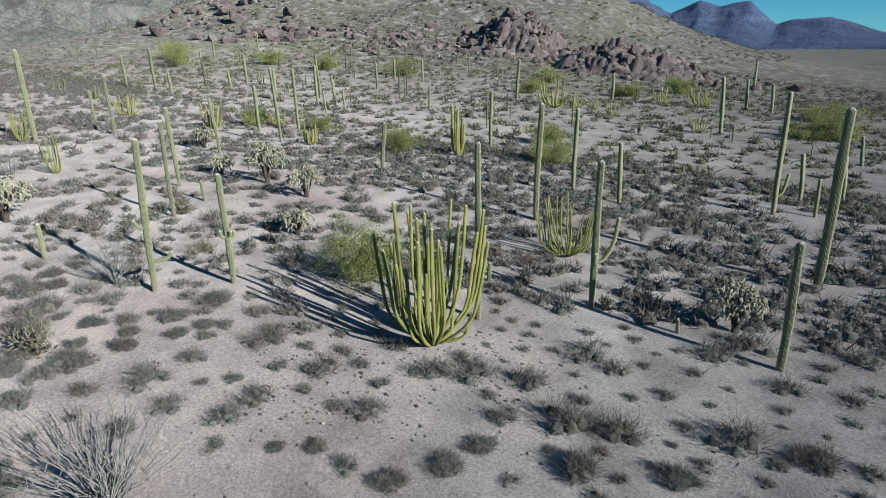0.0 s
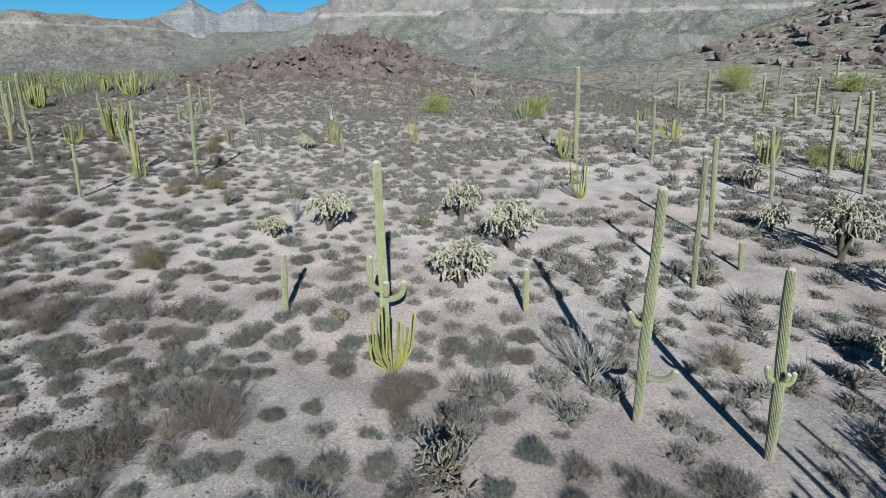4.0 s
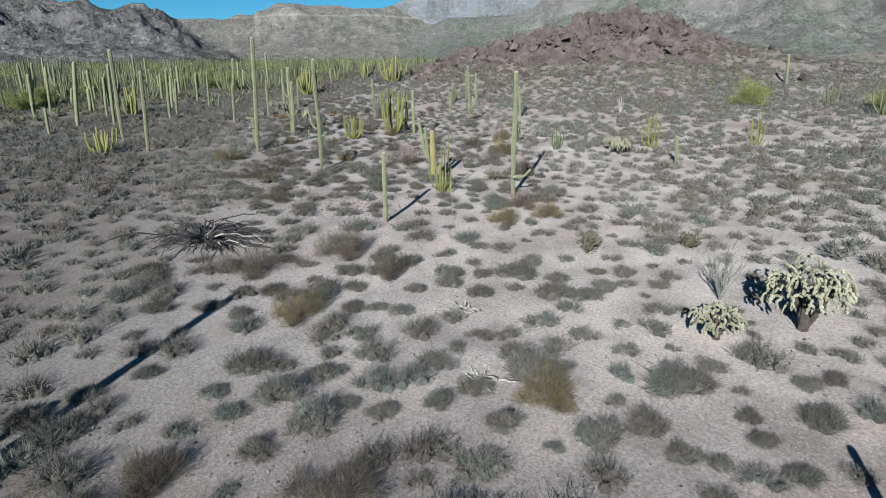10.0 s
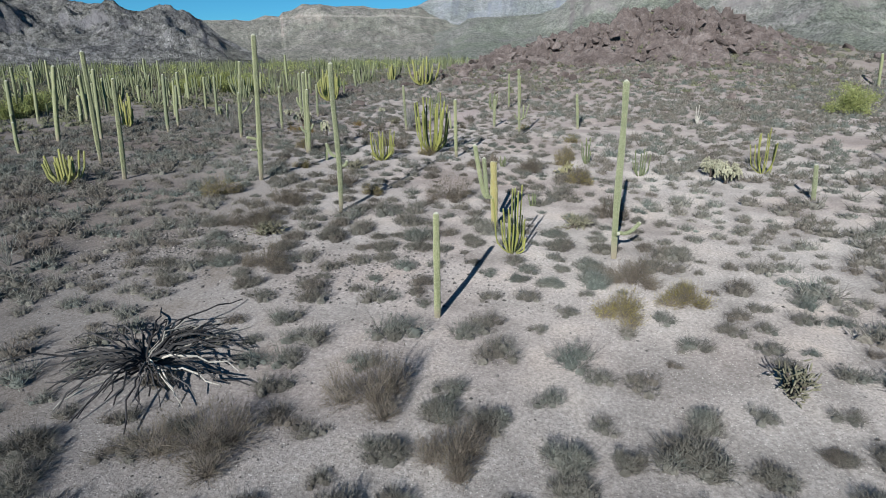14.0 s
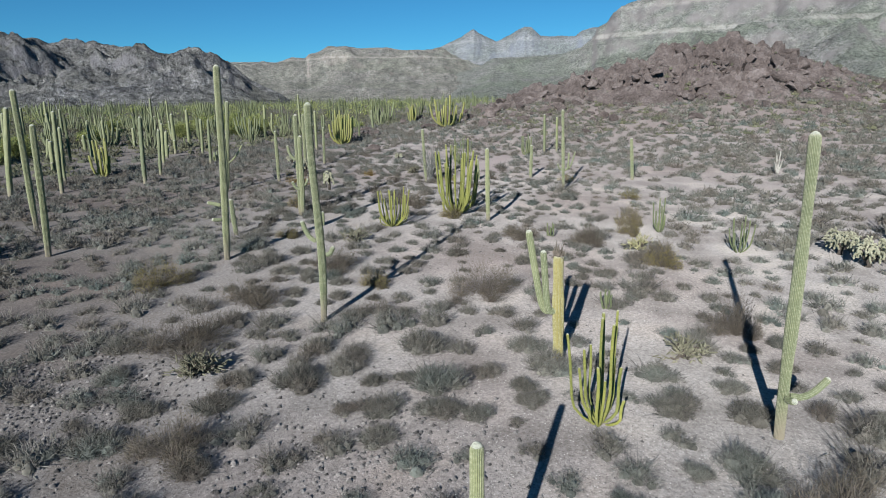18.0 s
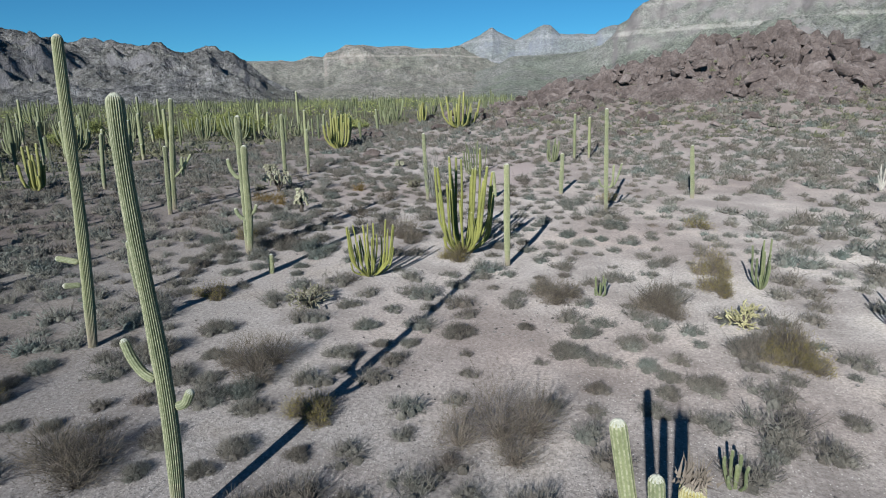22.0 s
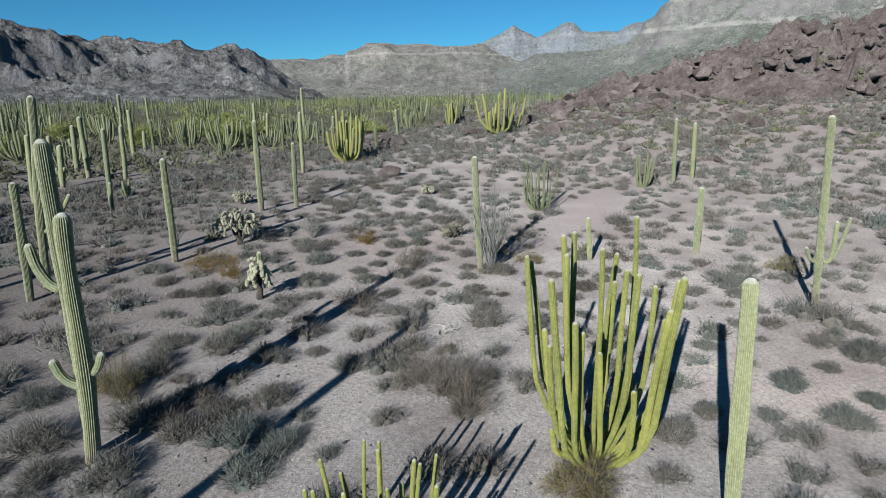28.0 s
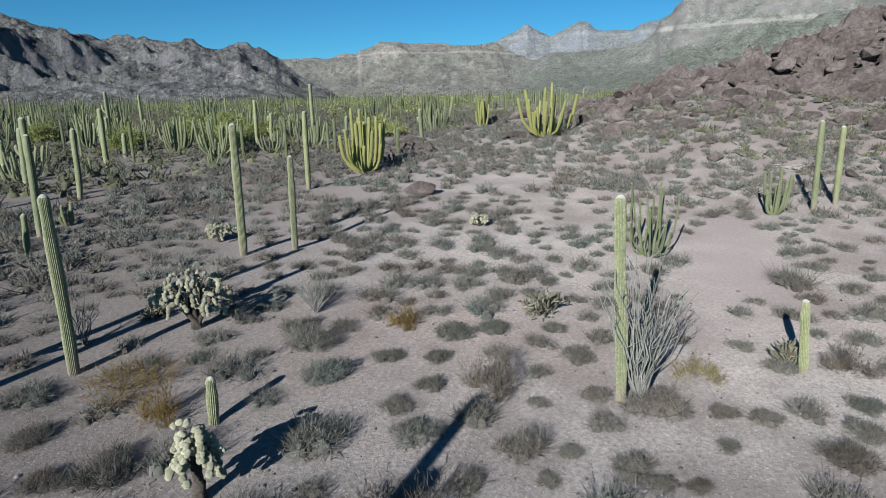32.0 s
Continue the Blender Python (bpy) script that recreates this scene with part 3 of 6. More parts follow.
ridge("mountain_west", "dark rocky desert mountain with gullied slopes", DARK_MOUNTAIN,
      [(-96, 70), (-112, 88), (-121, 80), (-126.3, 67), (-128.3, 63), (-129.3, 59), (-130.2, 62), (-131.2, 62), (-131.7, 59), (-132.3, 61), (-133.4, 57), (-135.8, 57), (-137.3, 51), (-138.2, 52), (-139.3, 57), (-140.4, 51), (-141.5, 47), (-142.6, 38), (-144.1, 25), (-146, 16), (-150, 8)], 660, 330, 420, 110, 0.40, 11, cell=0.014, fine=0.12)
ridge("mountain_banded", "low tan mountain with pale rock bands", TAN_MOUNTAIN,
      [(-130, 60), (-138, 80), (-142, 82), (-146.5, 82), (-147.8, 91), (-149.0, 90), (-149.3, 98), (-150.2, 102), (-151.0, 111), (-152, 112), (-153.9, 107), (-156.2, 109), (-156.9, 105), (-159.5, 103), (-161.2, 104), (-162.3, 90), (-164, 72), (-167, 60), (-172, 40)], 1300, 620, 340, 90, 0.20, 23, 0.30, cell=0.008)
ridge("mountain_peaks", "cliffed peaks far away, grey rock tinted with blue haze", HAZE_BLUE_PEAKS,
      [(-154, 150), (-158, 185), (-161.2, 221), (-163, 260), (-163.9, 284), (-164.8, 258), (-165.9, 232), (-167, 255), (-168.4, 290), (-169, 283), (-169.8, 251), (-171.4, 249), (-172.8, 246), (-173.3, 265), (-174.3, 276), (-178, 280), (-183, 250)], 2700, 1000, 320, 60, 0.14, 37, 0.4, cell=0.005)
ridge("mountain_mesa", "grey mesa with a pale cliff band and scree slopes", GREY_MOUNTAIN,
      [(-156, 30), (-162, 48), (-164.5, 62), (-165.5, 75), (-170, 78), (-172, 80), (-173.4, 90), (-174.4, 106), (-174.7, 122), (-175.5, 130), (-175.9, 143), (-176.6, 152), (-177.7, 157), (-178.4, 163), (-183, 200), (-192, 215), (-200, 200), (-212, 170), (-226, 140), (-238, 90), (-246, 50)], 1150, 620, 420, 100, 0.15, 51, 0.32, cell=0.009)
ridge("mountain_north", "mountains on the far horizon, rock tinted dark blue for haze", HAZE_BLUE_NORTH,
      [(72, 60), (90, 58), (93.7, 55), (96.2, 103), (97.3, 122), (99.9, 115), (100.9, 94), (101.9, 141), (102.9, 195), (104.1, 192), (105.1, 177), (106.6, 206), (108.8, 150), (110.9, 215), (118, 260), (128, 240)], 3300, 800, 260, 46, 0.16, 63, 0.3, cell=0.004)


# ---- cacti ----
def saguaro(x, y, height, radius, lean=(0, 0), form=0):
    """A saguaro: a ribbed trunk that leans a little, and by form its arms as (bearing, share of the radius, bends as (reach, height) in shares of the height)."""
    rng = np.random.default_rng(int(abs(x * 91 + y * 37)) + 5)
    radius *= 0.88 if radius > 0.17 else 0.77
    arms = {2: [(254, 0.6, ((0.02, 0.44), (0.05, 0.45), (0.065, 0.485))), (70, 0.6, ((0.02, 0.215), (0.07, 0.21), (0.11, 0.225), (0.125, 0.25)))],
            3: [(254, 0.55, ((0.02, 0.44), (0.05, 0.45), (0.058, 0.50))), (74, 0.55, ((0.02, 0.42), (0.055, 0.44), (0.06, 0.48))), (0, 0.5, ((0.02, 0.46), (0.05, 0.47), (0.06, 0.50)))],
            4: [(282, 0.74, ((0.02, 0.33), (0.055, 0.345), (0.075, 0.40), (0.07, 0.50))), (102, 0.74, ((0.02, 0.27), (0.075, 0.28), (0.10, 0.31), (0.105, 0.35))), (12, 0.74, ((0.02, 0.31), (0.06, 0.32), (0.065, 0.38)))],
            5: [(39, 0.62, ((0.02, 0.33), (0.06, 0.35), (0.115, 0.45), (0.135, 0.62))), (-60, 0.6, ((0.01, 0.33), (0.045, 0.34), (0.05, 0.40)))],
            6: [(39, 0.6, ((0.02, 0.16), (0.06, 0.20), (0.08, 0.34)))],
            7: [(109, 0.62, ((0.02, 0.165), (0.06, 0.155), (0.10, 0.175), (0.135, 0.215))), (19, 0.62, ((0.02, 0.165), (0.045, 0.168), (0.06, 0.175)))],
            8: [(300, 0.55, ((0.02, 0.30), (0.05, 0.308), (0.078, 0.315))), (325, 0.55, ((0.02, 0.225), (0.05, 0.228), (0.06, 0.23)))],
            9: [(289, 0.62, ((0.02, 0.39), (0.045, 0.405), (0.065, 0.44), (0.075, 0.475))), (109, 0.62, ((0.02, 0.325), (0.04, 0.33), (0.052, 0.355)))],
            10: [(284, 0.62, ((0.03, 0.50), (0.10, 0.475), (0.15, 0.53), (0.22, 0.90), (0.27, 1.20))), (304, 0.58, ((0.03, 0.50), (0.08, 0.48), (0.11, 0.54), (0.135, 0.80), (0.155, 1.03)))],
            12: [(108, 0.58, ((0.02, 0.265), (0.045, 0.27), (0.062, 0.31), (0.064, 0.47))), (125, 0.52, ((0.03, 0.262), (0.08, 0.28), (0.115, 0.34), (0.155, 0.48))), (292, 0.5, ((0.02, 0.27), (0.05, 0.285), (0.07, 0.34)))],
            13: [(109, 0.5, ((0.02, 0.31), (0.07, 0.35), (0.13, 0.42), (0.18, 0.50)))],
            14: [(292, 0.62, ((0.02, 0.565), (0.05, 0.58), (0.08, 0.63), (0.09, 0.69)))],
            15: [(292, 0.6, ((0.02, 0.34), (0.06, 0.35), (0.095, 0.385), (0.11, 0.43))), (112, 0.52, ((0.02, 0.39), (0.05, 0.405), (0.07, 0.46)))]}.get(form, [])
    words = "tall" if height > 3.2 else "mid-sized" if height > 1.6 else "small young"
    label = words + (" yellowed dying saguaro cactus with broken top" if form == 10 else " pale green ribbed saguaro cactus" + (" with %s stubby arm%s" % (("one", "two", "three")[len(arms) - 1], "s" if len(arms) > 1 else "") if arms else " without arms"))
    top = thing("saguaro_cactus", x, y, label, "cactus", "saguaros on the flat", sink=0.06)
    near = -75 < x < 2 and abs(y + 4) < 32
    ribs = (22 if height > 2.2 else 17) if near else 13
    s, share = along(height, radius * (0.9 if form != 10 else 0.25), 26 if near else 9)
    t = s / height
    wig = rng.uniform(-0.012, 0.012, 2) * height
    px = lean[0] * t + wig[0] * np.sin(t * 5)
    py = lean[1] * t + wig[1] * np.sin(t * 4 + 1)
    swell = 0.86 + 0.16 * np.sin(np.clip(t * 1.25, 0, 1) * np.pi * 0.9) + 0.05 * np.sin(t * 11 + rng.uniform(0, 6)) + 0.035 * np.sin(t * 23 + rng.uniform(0, 6)) - 0.10 * np.exp(-((t - rng.uniform(0.3, 0.75)) / 0.025) ** 2)
    v, f = tube(np.stack([px, py, s], 1), radius * swell * share, ribs, 4 if near else 2, 0.33, rng.uniform(0, 3))
    trunk = part("trunk", mesh_data("trunk", v, f, SAGUARO_DRY if form == 10 else SAGUARO, True), top)
    if form != 10:
        k = np.array([0.45, 0.75, 0.93, 1.0])
        q = np.sqrt(1 - np.minimum(k, 0.999) ** 2) * 0.96 + 0.02
        zt = height - radius * 0.9 * (1 - k) + 0.012
        v, f = tube(np.stack([np.full(4, lean[0]) + wig[0] * math.sin(5), np.full(4, lean[1]) + wig[1] * math.sin(5), zt], 1), radius * 0.84 * q, 10, 2, 0.12)
        part("woolly_tip", mesh_data("woolly_tip", v, f, WOOL, True), trunk, "pale grey woolly tip")
    for bearing, thick, bends in arms:
        r = radius * thick
        a = radians(bearing)
        q = np.array(bends) * height
        for _ in range(3):
            q = np.concatenate([q[:1], np.stack([0.75 * q[:-1] + 0.25 * q[1:], 0.25 * q[:-1] + 0.75 * q[1:]], 1).reshape(-1, 2), q[-1:]])
        step = (q[-1] - q[-3]) / np.linalg.norm(q[-1] - q[-3])
        q = np.concatenate([q, q[-1] + step * r * np.array([0.4, 0.7, 0.9, 1.0])[:, None]])
        hx, hz = q[:, 0], q[:, 1]
        rad = r * np.concatenate([np.linspace(0.72, 1, 6), np.ones(len(hx) - 10), np.sqrt(1 - np.array([0.4, 0.7, 0.9, 0.998]) ** 2)])
        bx, by, bz = np.interp(hz, s, px), np.interp(hz, s, py), 0 * hz
        bx, by = np.full(len(hz), bx[0]), np.full(len(hz), by[0])
        v, f = tube(np.stack([bx + hx * math.cos(a), by + hx * math.sin(a), bz + hz], 1), rad, 11, 3 if near else 2, 0.28)
        arm = part("arm", mesh_data("arm", v, f, SAGUARO_ARM, True), top)
        tip = np.stack([bx + hx * math.cos(a), by + hx * math.sin(a), bz + hz], 1)[-4:]
        part("woolly_tip", mesh_data("woolly_tip", *tube(tip + (tip[-1] - tip[0]) * 0.06, rad[-4:] * 0.96, 9, 2, 0.1), WOOL, True), arm, "pale grey woolly tip")
    if form == 10:
        c = rng.normal(size=(150, 3)) * (0.5, 0.5, 0.3) * radius + (lean[0], lean[1], height + 0.01)
        v, f = blades(rng, c, c + np.abs(rng.normal(size=c.shape)) * (0.7, 0.7, 1.2) * radius * 0.9 - (0.4 * radius, 0.4 * radius, 0), 0.014, 0.006)
        part("broken_crown", mesh_data("broken_crown", v, f, [DRY_TWIG]), trunk, "frayed brown woody ribs")
    return top


def organ_pipe(x, y, height, spread, stems, lean=0.0):
    """A clump of ribbed stems that curve out of one root and stand up."""
    rng = np.random.default_rng(int(abs(x * 71 + y * 53)) + 9)
    size = "large" if height > 2.6 else "mid-sized" if height > 1.3 else "small"
    top = thing("organ_pipe_cactus", x, y, size + (" grey-green" if height < 1.5 or (x < -74 and not -42 < y < -26) else " yellow-green") + " organ pipe cactus with %s ribbed stems" % ("many" if stems > 12 else "several"), "cactus", "organ pipe cacti on the flat", sink=0.05)
    near = -76 < x < 2 and abs(y + 4) < 26
    thick = min(0.047, max(0.027, height * 0.0125)) if near else max(0.055, height * 0.03)
    skin = ORGAN_PALE if height < 1.5 or (x < -74 and not -42 < y < -26) else ORGAN
    stems = int(stems * (1.3 if stems < 26 else 1.0))
    for i in range(stems):
        a = i * 2.39996 + rng.uniform(-0.35, 0.35)
        q = ((i + 0.4) / stems) ** 0.42
        tall = height * (1.06 - 0.22 * q * q) * rng.uniform(0.54, 1.03)
        if i % 6 == 5:
            tall *= rng.uniform(0.25, 0.6)
        out = 1.28 * spread * q * rng.uniform(0.85, 1.1) * (0.45 + 0.55 * min(1.0, tall / (0.8 * height))) - thick * 0.5
        root = 0.15 * spread * q
        r = thick * rng.uniform(0.84, 1.12)
        s, share = along(1.0, r / tall, 9 if near else 5)
        bend = np.clip(s / rng.uniform(0.3, 0.55), 0, 1)
        rad = root + (out - root) * (0.72 * np.sin(bend * np.pi / 2) + 0.28 * s ** 1.2)
        a2 = a + rng.uniform(-0.25, 0.25) * s
        zz = tall * (s ** 1.12 * 0.55 + s * 0.45)
        pts = np.stack([np.cos(a2) * rad + rng.uniform(-0.02, 0.02) * np.sin(s * 7) + lean * zz, np.sin(a2) * rad + rng.uniform(-0.02, 0.02) * np.sin(s * 6), zz], 1)
        v, f = tube(pts, r * share * (0.86 + 0.14 * np.sin(s * 2.6)) * (1 + 0.03 * np.sin(s * 23 + i)), 11 if near else 8, 3 if near else 1, 0.22)
        part("stem", mesh_data("stem", v, f, skin, True), top)
    return top


def cholla(x, y, height, spread, kind=1):
    """A cholla: a short dark trunk that forks into limbs, and a crown of jointed, spiny links that hang from it."""
    rng = np.random.default_rng(int(abs(x * 17 + y * 29)) + 3)
    label = {1: "chain fruit cholla with pale hanging joints on dark trunk", 2: "low dark brown spiny cholla shrub", 3: "straw-coloured spiny cholla shrub"}[kind]
    top = thing("cholla_cactus", x, y, label, "cactus", "chollas among the shrubs")
    tips = []
    if kind == 1:
        stem = tube(np.array([[0, 0, 0], [0.02, 0, height * 0.12], [0, 0.02, height * 0.28]]), np.array([0.085, 0.07, 0.06]) * (0.7 + 0.5 * height), 8, 1)
        part("trunk", mesh_data("trunk", *stem, CHOLLA_WOOD, True), top)
    for i in range(7 if kind == 1 else 10):
        a, el = i * 2.4 + rng.uniform(-0.3, 0.3), rng.uniform(0.25, 1.15) if kind == 1 else rng.uniform(0.3, 1.35)
        k = np.linspace(0, 1, 5)[:, None]
        end = np.array([math.cos(a) * math.sin(el) * spread * 0.72, math.sin(a) * math.sin(el) * spread * 0.72, height * (0.56 + 0.26 * math.cos(el)) if kind == 1 else height * (0.15 + 0.6 * math.cos(el))])
        p = np.array([0, 0, height * 0.05]) + k * np.array([0, 0, height * 0.22]) * (1 if kind == 1 else 0.3) + k ** 1.4 * (end - (0, 0, height * 0.2))
        p += rng.normal(size=p.shape) * 0.02
        part("limb", mesh_data("limb", *tube(p, np.linspace(0.055, 0.022, 5) * (0.7 + 0.5 * height), 6, 1), CHOLLA_WOOD, True), top)
        tips += [p[2], p[3], p[4], p[4]]
    links = []

    def link(base, way, ln, rr):
        k = np.array([0, 0.2, 0.75, 1.0])
        links.append(tube(base + k[:, None] * way * ln, rr * np.array([0.35, 1, 0.95, 0.3]), 4, 1))
    if kind == 1:
        # strings of joints that start on the dome of the crown and hang
        close = abs(y + 2) < 22 and x > -72
        strings = int((70 + 80 * spread) * (1.0 if close else 0.45))
        for i in range(strings):
            a, el = i * 2.4 + rng.uniform(-0.4, 0.4), math.acos(1 - 0.86 * ((i + 0.5) / strings))
            base = np.array([math.cos(a) * math.sin(el) * spread * 0.92, math.sin(a) * math.sin(el) * spread * 0.92, height * (0.52 + 0.46 * math.cos(el))]) * (rng.uniform(0.80, 1.04) + 0.16 * math.sin(3 * a + x) * math.sin(2 * el + y))
            way = np.array([math.cos(a), math.sin(a), 0.8]) * 0.5 + rng.normal(size=3) * 0.35
            for step in range(rng.integers(2, 6)):
                way = way / np.linalg.norm(way)
                ln = rng.uniform(0.06, 0.11) * (0.7 + 0.35 * height)
                if base[2] + way[2] * ln < 0.2 * height:
                    break
                link(base, way, ln, rng.uniform(0.026, 0.042) * (1.0 if close else 1.35))
                base = base + way * ln * 0.9
                way = way * 0.45 + rng.normal(size=3) * 0.30 + (0, 0, -0.62)
    else:
        for i in range(int(90 + 150 * spread)):
            base = np.array(tips[i % len(tips)]) + rng.normal(size=3) * (0.16 * spread, 0.16 * spread, 0.10 * height)
            way = rng.normal(size=3) + base / (np.linalg.norm(base) + 0.01) * 1.5
            way /= np.linalg.norm(way)
            if base[2] + way[2] * 0.15 < 0.03:
                base[2], way[2] = 0.06, abs(way[2])
            link(base, way, rng.uniform(0.12, 0.26) * (0.5 + 0.5 * spread), rng.uniform(0.012, 0.02))
    v, f = joined(links)
    part("crown", mesh_data("crown", v, f, {1: CHOLLA, 2: CHOLLA_DARK, 3: CHOLLA_YELLOW}[kind], False), top)
    return top


def palo_verde(x, y, height, spread):
    """A low green tree with forked limbs from the ground and a feathery crown in clumps."""
    rng = np.random.default_rng(int(abs(x * 13 + y * 7)) + 21)
    top = thing("palo_verde_tree", x, y, "bushy yellow-green palo verde with feathery crown", "tree", "palo verdes in the distance" if y > 20 else "")
    limbs, ends = [], []
    spread *= 1.5
    for i in range(9):
        a, el = i * 2.4 + rng.uniform(-0.3, 0.3), rng.uniform(0.15, 1.2)
        end = np.array([math.cos(a) * math.sin(el) * spread * 0.8, math.sin(a) * math.sin(el) * spread * 0.8, height * (0.25 + 0.62 * math.cos(el))])
        k = np.linspace(0, 1, 6)[:, None]
        p = k * end + np.sin(k * 3.1) * rng.normal(size=3) * 0.07 * spread
        limbs.append(tube(p, np.linspace(0.05, 0.012, 6) * (0.6 + 0.3 * height), 6, 1))
        for j in range(5):
            b = p[2 + j % 4] + rng.normal(size=3) * (0.2 * spread, 0.2 * spread, 0.12 * height)
            b[2] = max(0.12 * height, b[2])
            limbs.append(tube(np.stack([p[2 + j % 4], (p[2 + j % 4] + b) / 2, b]), np.array([0.014, 0.01, 0.006]) * (0.6 + 0.3 * height), 4, 1))
            ends.append(b)
    v, f = joined(limbs)
    part("trunk", mesh_data("trunk", v, f, GREEN_BARK, True), top)
    big = max(1.0, math.hypot(x + 30, y) / 28)
    n = int(12000 / big)
    c = np.array(ends)[rng.integers(0, len(ends), n)] + rng.normal(size=(n, 3)) * (0.115 * spread, 0.115 * spread, 0.09 * height)
    c[:, 2] = np.maximum(c[:, 2], 0.04)
    w = rng.normal(size=c.shape) * 0.05 * big + (0, 0, 0.05 * big)
    v, f = joined([flakes(rng, c[: n * 2 // 3], 0.034 * big), blades(rng, c[n * 2 // 3:], c[n * 2 // 3:] + w[n * 2 // 3:] * 2, 0.004 * big, 0.002 * big)])
    part("crown", mesh_data("crown", v, f, GREEN_LEAF), top)
    return top


def dry_bush(x, y, height, spread, kind=1):
    """A leafless or half-leafed desert bush of many fine twigs."""
    rng = np.random.default_rng(int(abs(x * 31 + y * 19)) + 41)
    label = {1: "dry grey-brown twiggy desert bush", 2: "olive-brown desert bush with sparse leaves", 3: "low rust-coloured dry bush"}[kind]
    top = thing("desert_bush", x, y, label, "bush", "dry bushes on the flat")
    near = -62 < x < -10 and abs(y + 10) < 18
    woods, leaves = [], []
    for k in range(4):
        # several crowns out of one spreading root, so that the outline is uneven
        a, d = k * 2.1 + rng.uniform(0, 1.2), spread * (0.0, 0.5, 0.62, 0.7)[k] * rng.uniform(0.8, 1.2)
        at = np.array([math.cos(a) * d, math.sin(a) * d, 0.0])
        size = (1.0, 0.78, 0.7, 0.58)[k] * rng.uniform(0.9, 1.1)
        (v1, f1), (v2, f2) = bush_pieces(rng, spread * 0.98 * size, height * 1.12 * size, 210 if near else 80, 620 if near else 210, 0.0034, 0.003 if near else 0.005, 0.98, 0.5, (0.1, 0.26))
        woods.append((v1 + at, f1))
        leaves.append((v2 + at, f2))
    tw, lf = joined(woods), joined(leaves)
    part("twigwork", mesh_data("twigwork", *tw, RUST_LEAF if kind == 3 else DRY_TWIG), top)
    part("foliage", mesh_data("foliage", *lf, {1: DRY_LEAF, 2: OLIVE_LEAF, 3: RUST_LEAF}[kind]), top)
    return top


def ocotillo(x, y, height, spread, wands):
    """A fan of long thin thorny wands from one root."""
    rng = np.random.default_rng(int(abs(x * 23 + y * 43)) + 61)
    top = thing("ocotillo", x, y, "grey leafless ocotillo with long thin thorny wands", "shrub", "ocotillos on the flat")
    wands = int(wands * 1.25)
    for i in range(wands):
        a = i * 2.4 + rng.uniform(-0.4, 0.4)
        q = math.sqrt((i + 0.5) / wands)
        tall = height * rng.uniform(0.7, 1.08) * (1.05 - 0.3 * q)
        k = np.linspace(0, 1, 7)
        rr = spread * q * k ** 1.15
        p = np.stack([np.cos(a) * rr, np.sin(a) * rr, tall * k - 0.06 * tall * q * k * k], 1)
        p[1:-1] += rng.normal(size=(5, 3)) * 0.018 * height
        v, f = tube(p, np.linspace(0.010, 0.004, 7) * (0.8 + 0.2 * height), 5, 1)
        twig = p[2 + i % 4] + (p[3 + i % 4] - p[2 + i % 4]) * 0.5
        w2, f2 = tube(np.stack([twig, twig + rng.normal(size=3) * 0.06 + (0, 0, 0.12), twig + rng.normal(size=3) * 0.10 + (0, 0, 0.26)]), np.array([0.008, 0.007, 0.004]), 4, 1)
        part("wand", mesh_data("wand", *joined([(v, f), (w2, f2)]), WAND, True), top)
    return top


def dead_cactus(x, y, height, spread, kind=1):
    """A fallen cactus: the bare woody arms lie over one another and point out of the old root."""
    rng = np.random.default_rng(int(abs(x * 3 + y * 83)) + 71)
    label = {1: "collapsed dead organ pipe cactus with blackened arms", 2: "bleached dead wood and cactus ribs lying on soil", 3: "bleached stump of a dead cactus"}[kind]
    top = thing("dead_cactus", x, y, label, "dead cactus")
    n = {1: 84, 2: 15, 3: 7}[kind]
    for i in range(n):
        a = rng.uniform(0, 2 * np.pi)
        k = np.linspace(0, 1, 8)
        ln = spread * rng.uniform(0.55, 1.05) * (1.5 if kind == 1 and i % 7 == 3 else 1)
        if kind == 3:
            p = np.stack([np.cos(a) * 0.5 * ln * k, np.sin(a) * 0.5 * ln * k, height * rng.uniform(0.4, 1.0) * k], 1)
        elif kind == 1:
            arch = height * rng.uniform(0.06, 0.46)
            p = np.stack([np.cos(a) * ln * k, np.sin(a) * ln * k, 0.05 + arch * np.sin(k * np.pi * rng.uniform(0.75, 0.98)) * (1 - 0.25 * k)], 1)
        else:
            c = rng.normal(size=2) * spread * 0.35
            a = 0.5 + rng.normal() * 0.6
            p = np.stack([c[0] + np.cos(a) * ln * (k - 0.5), c[1] + np.sin(a) * ln * (k - 0.5), 0.04 + 0.25 * height * rng.uniform(0, 1) * k + 0 * k], 1)
        p[1:-1] += rng.normal(size=(6, 3)) * 0.02 * spread
        p[:, 2] = np.maximum(p[:, 2], 0.025)
        r0 = {1: 0.024, 2: 0.02, 3: 0.05}[kind] * rng.uniform(0.7, 1.2)
        v, f = tube(p, np.linspace(r0, r0 * 0.5, 8), 6, 1)
        part("dead_arm", mesh_data("dead_arm", v, f, PALE_WOOD if kind != 1 or i % 9 == 0 else DEAD_WOOD, True), top)
    return top


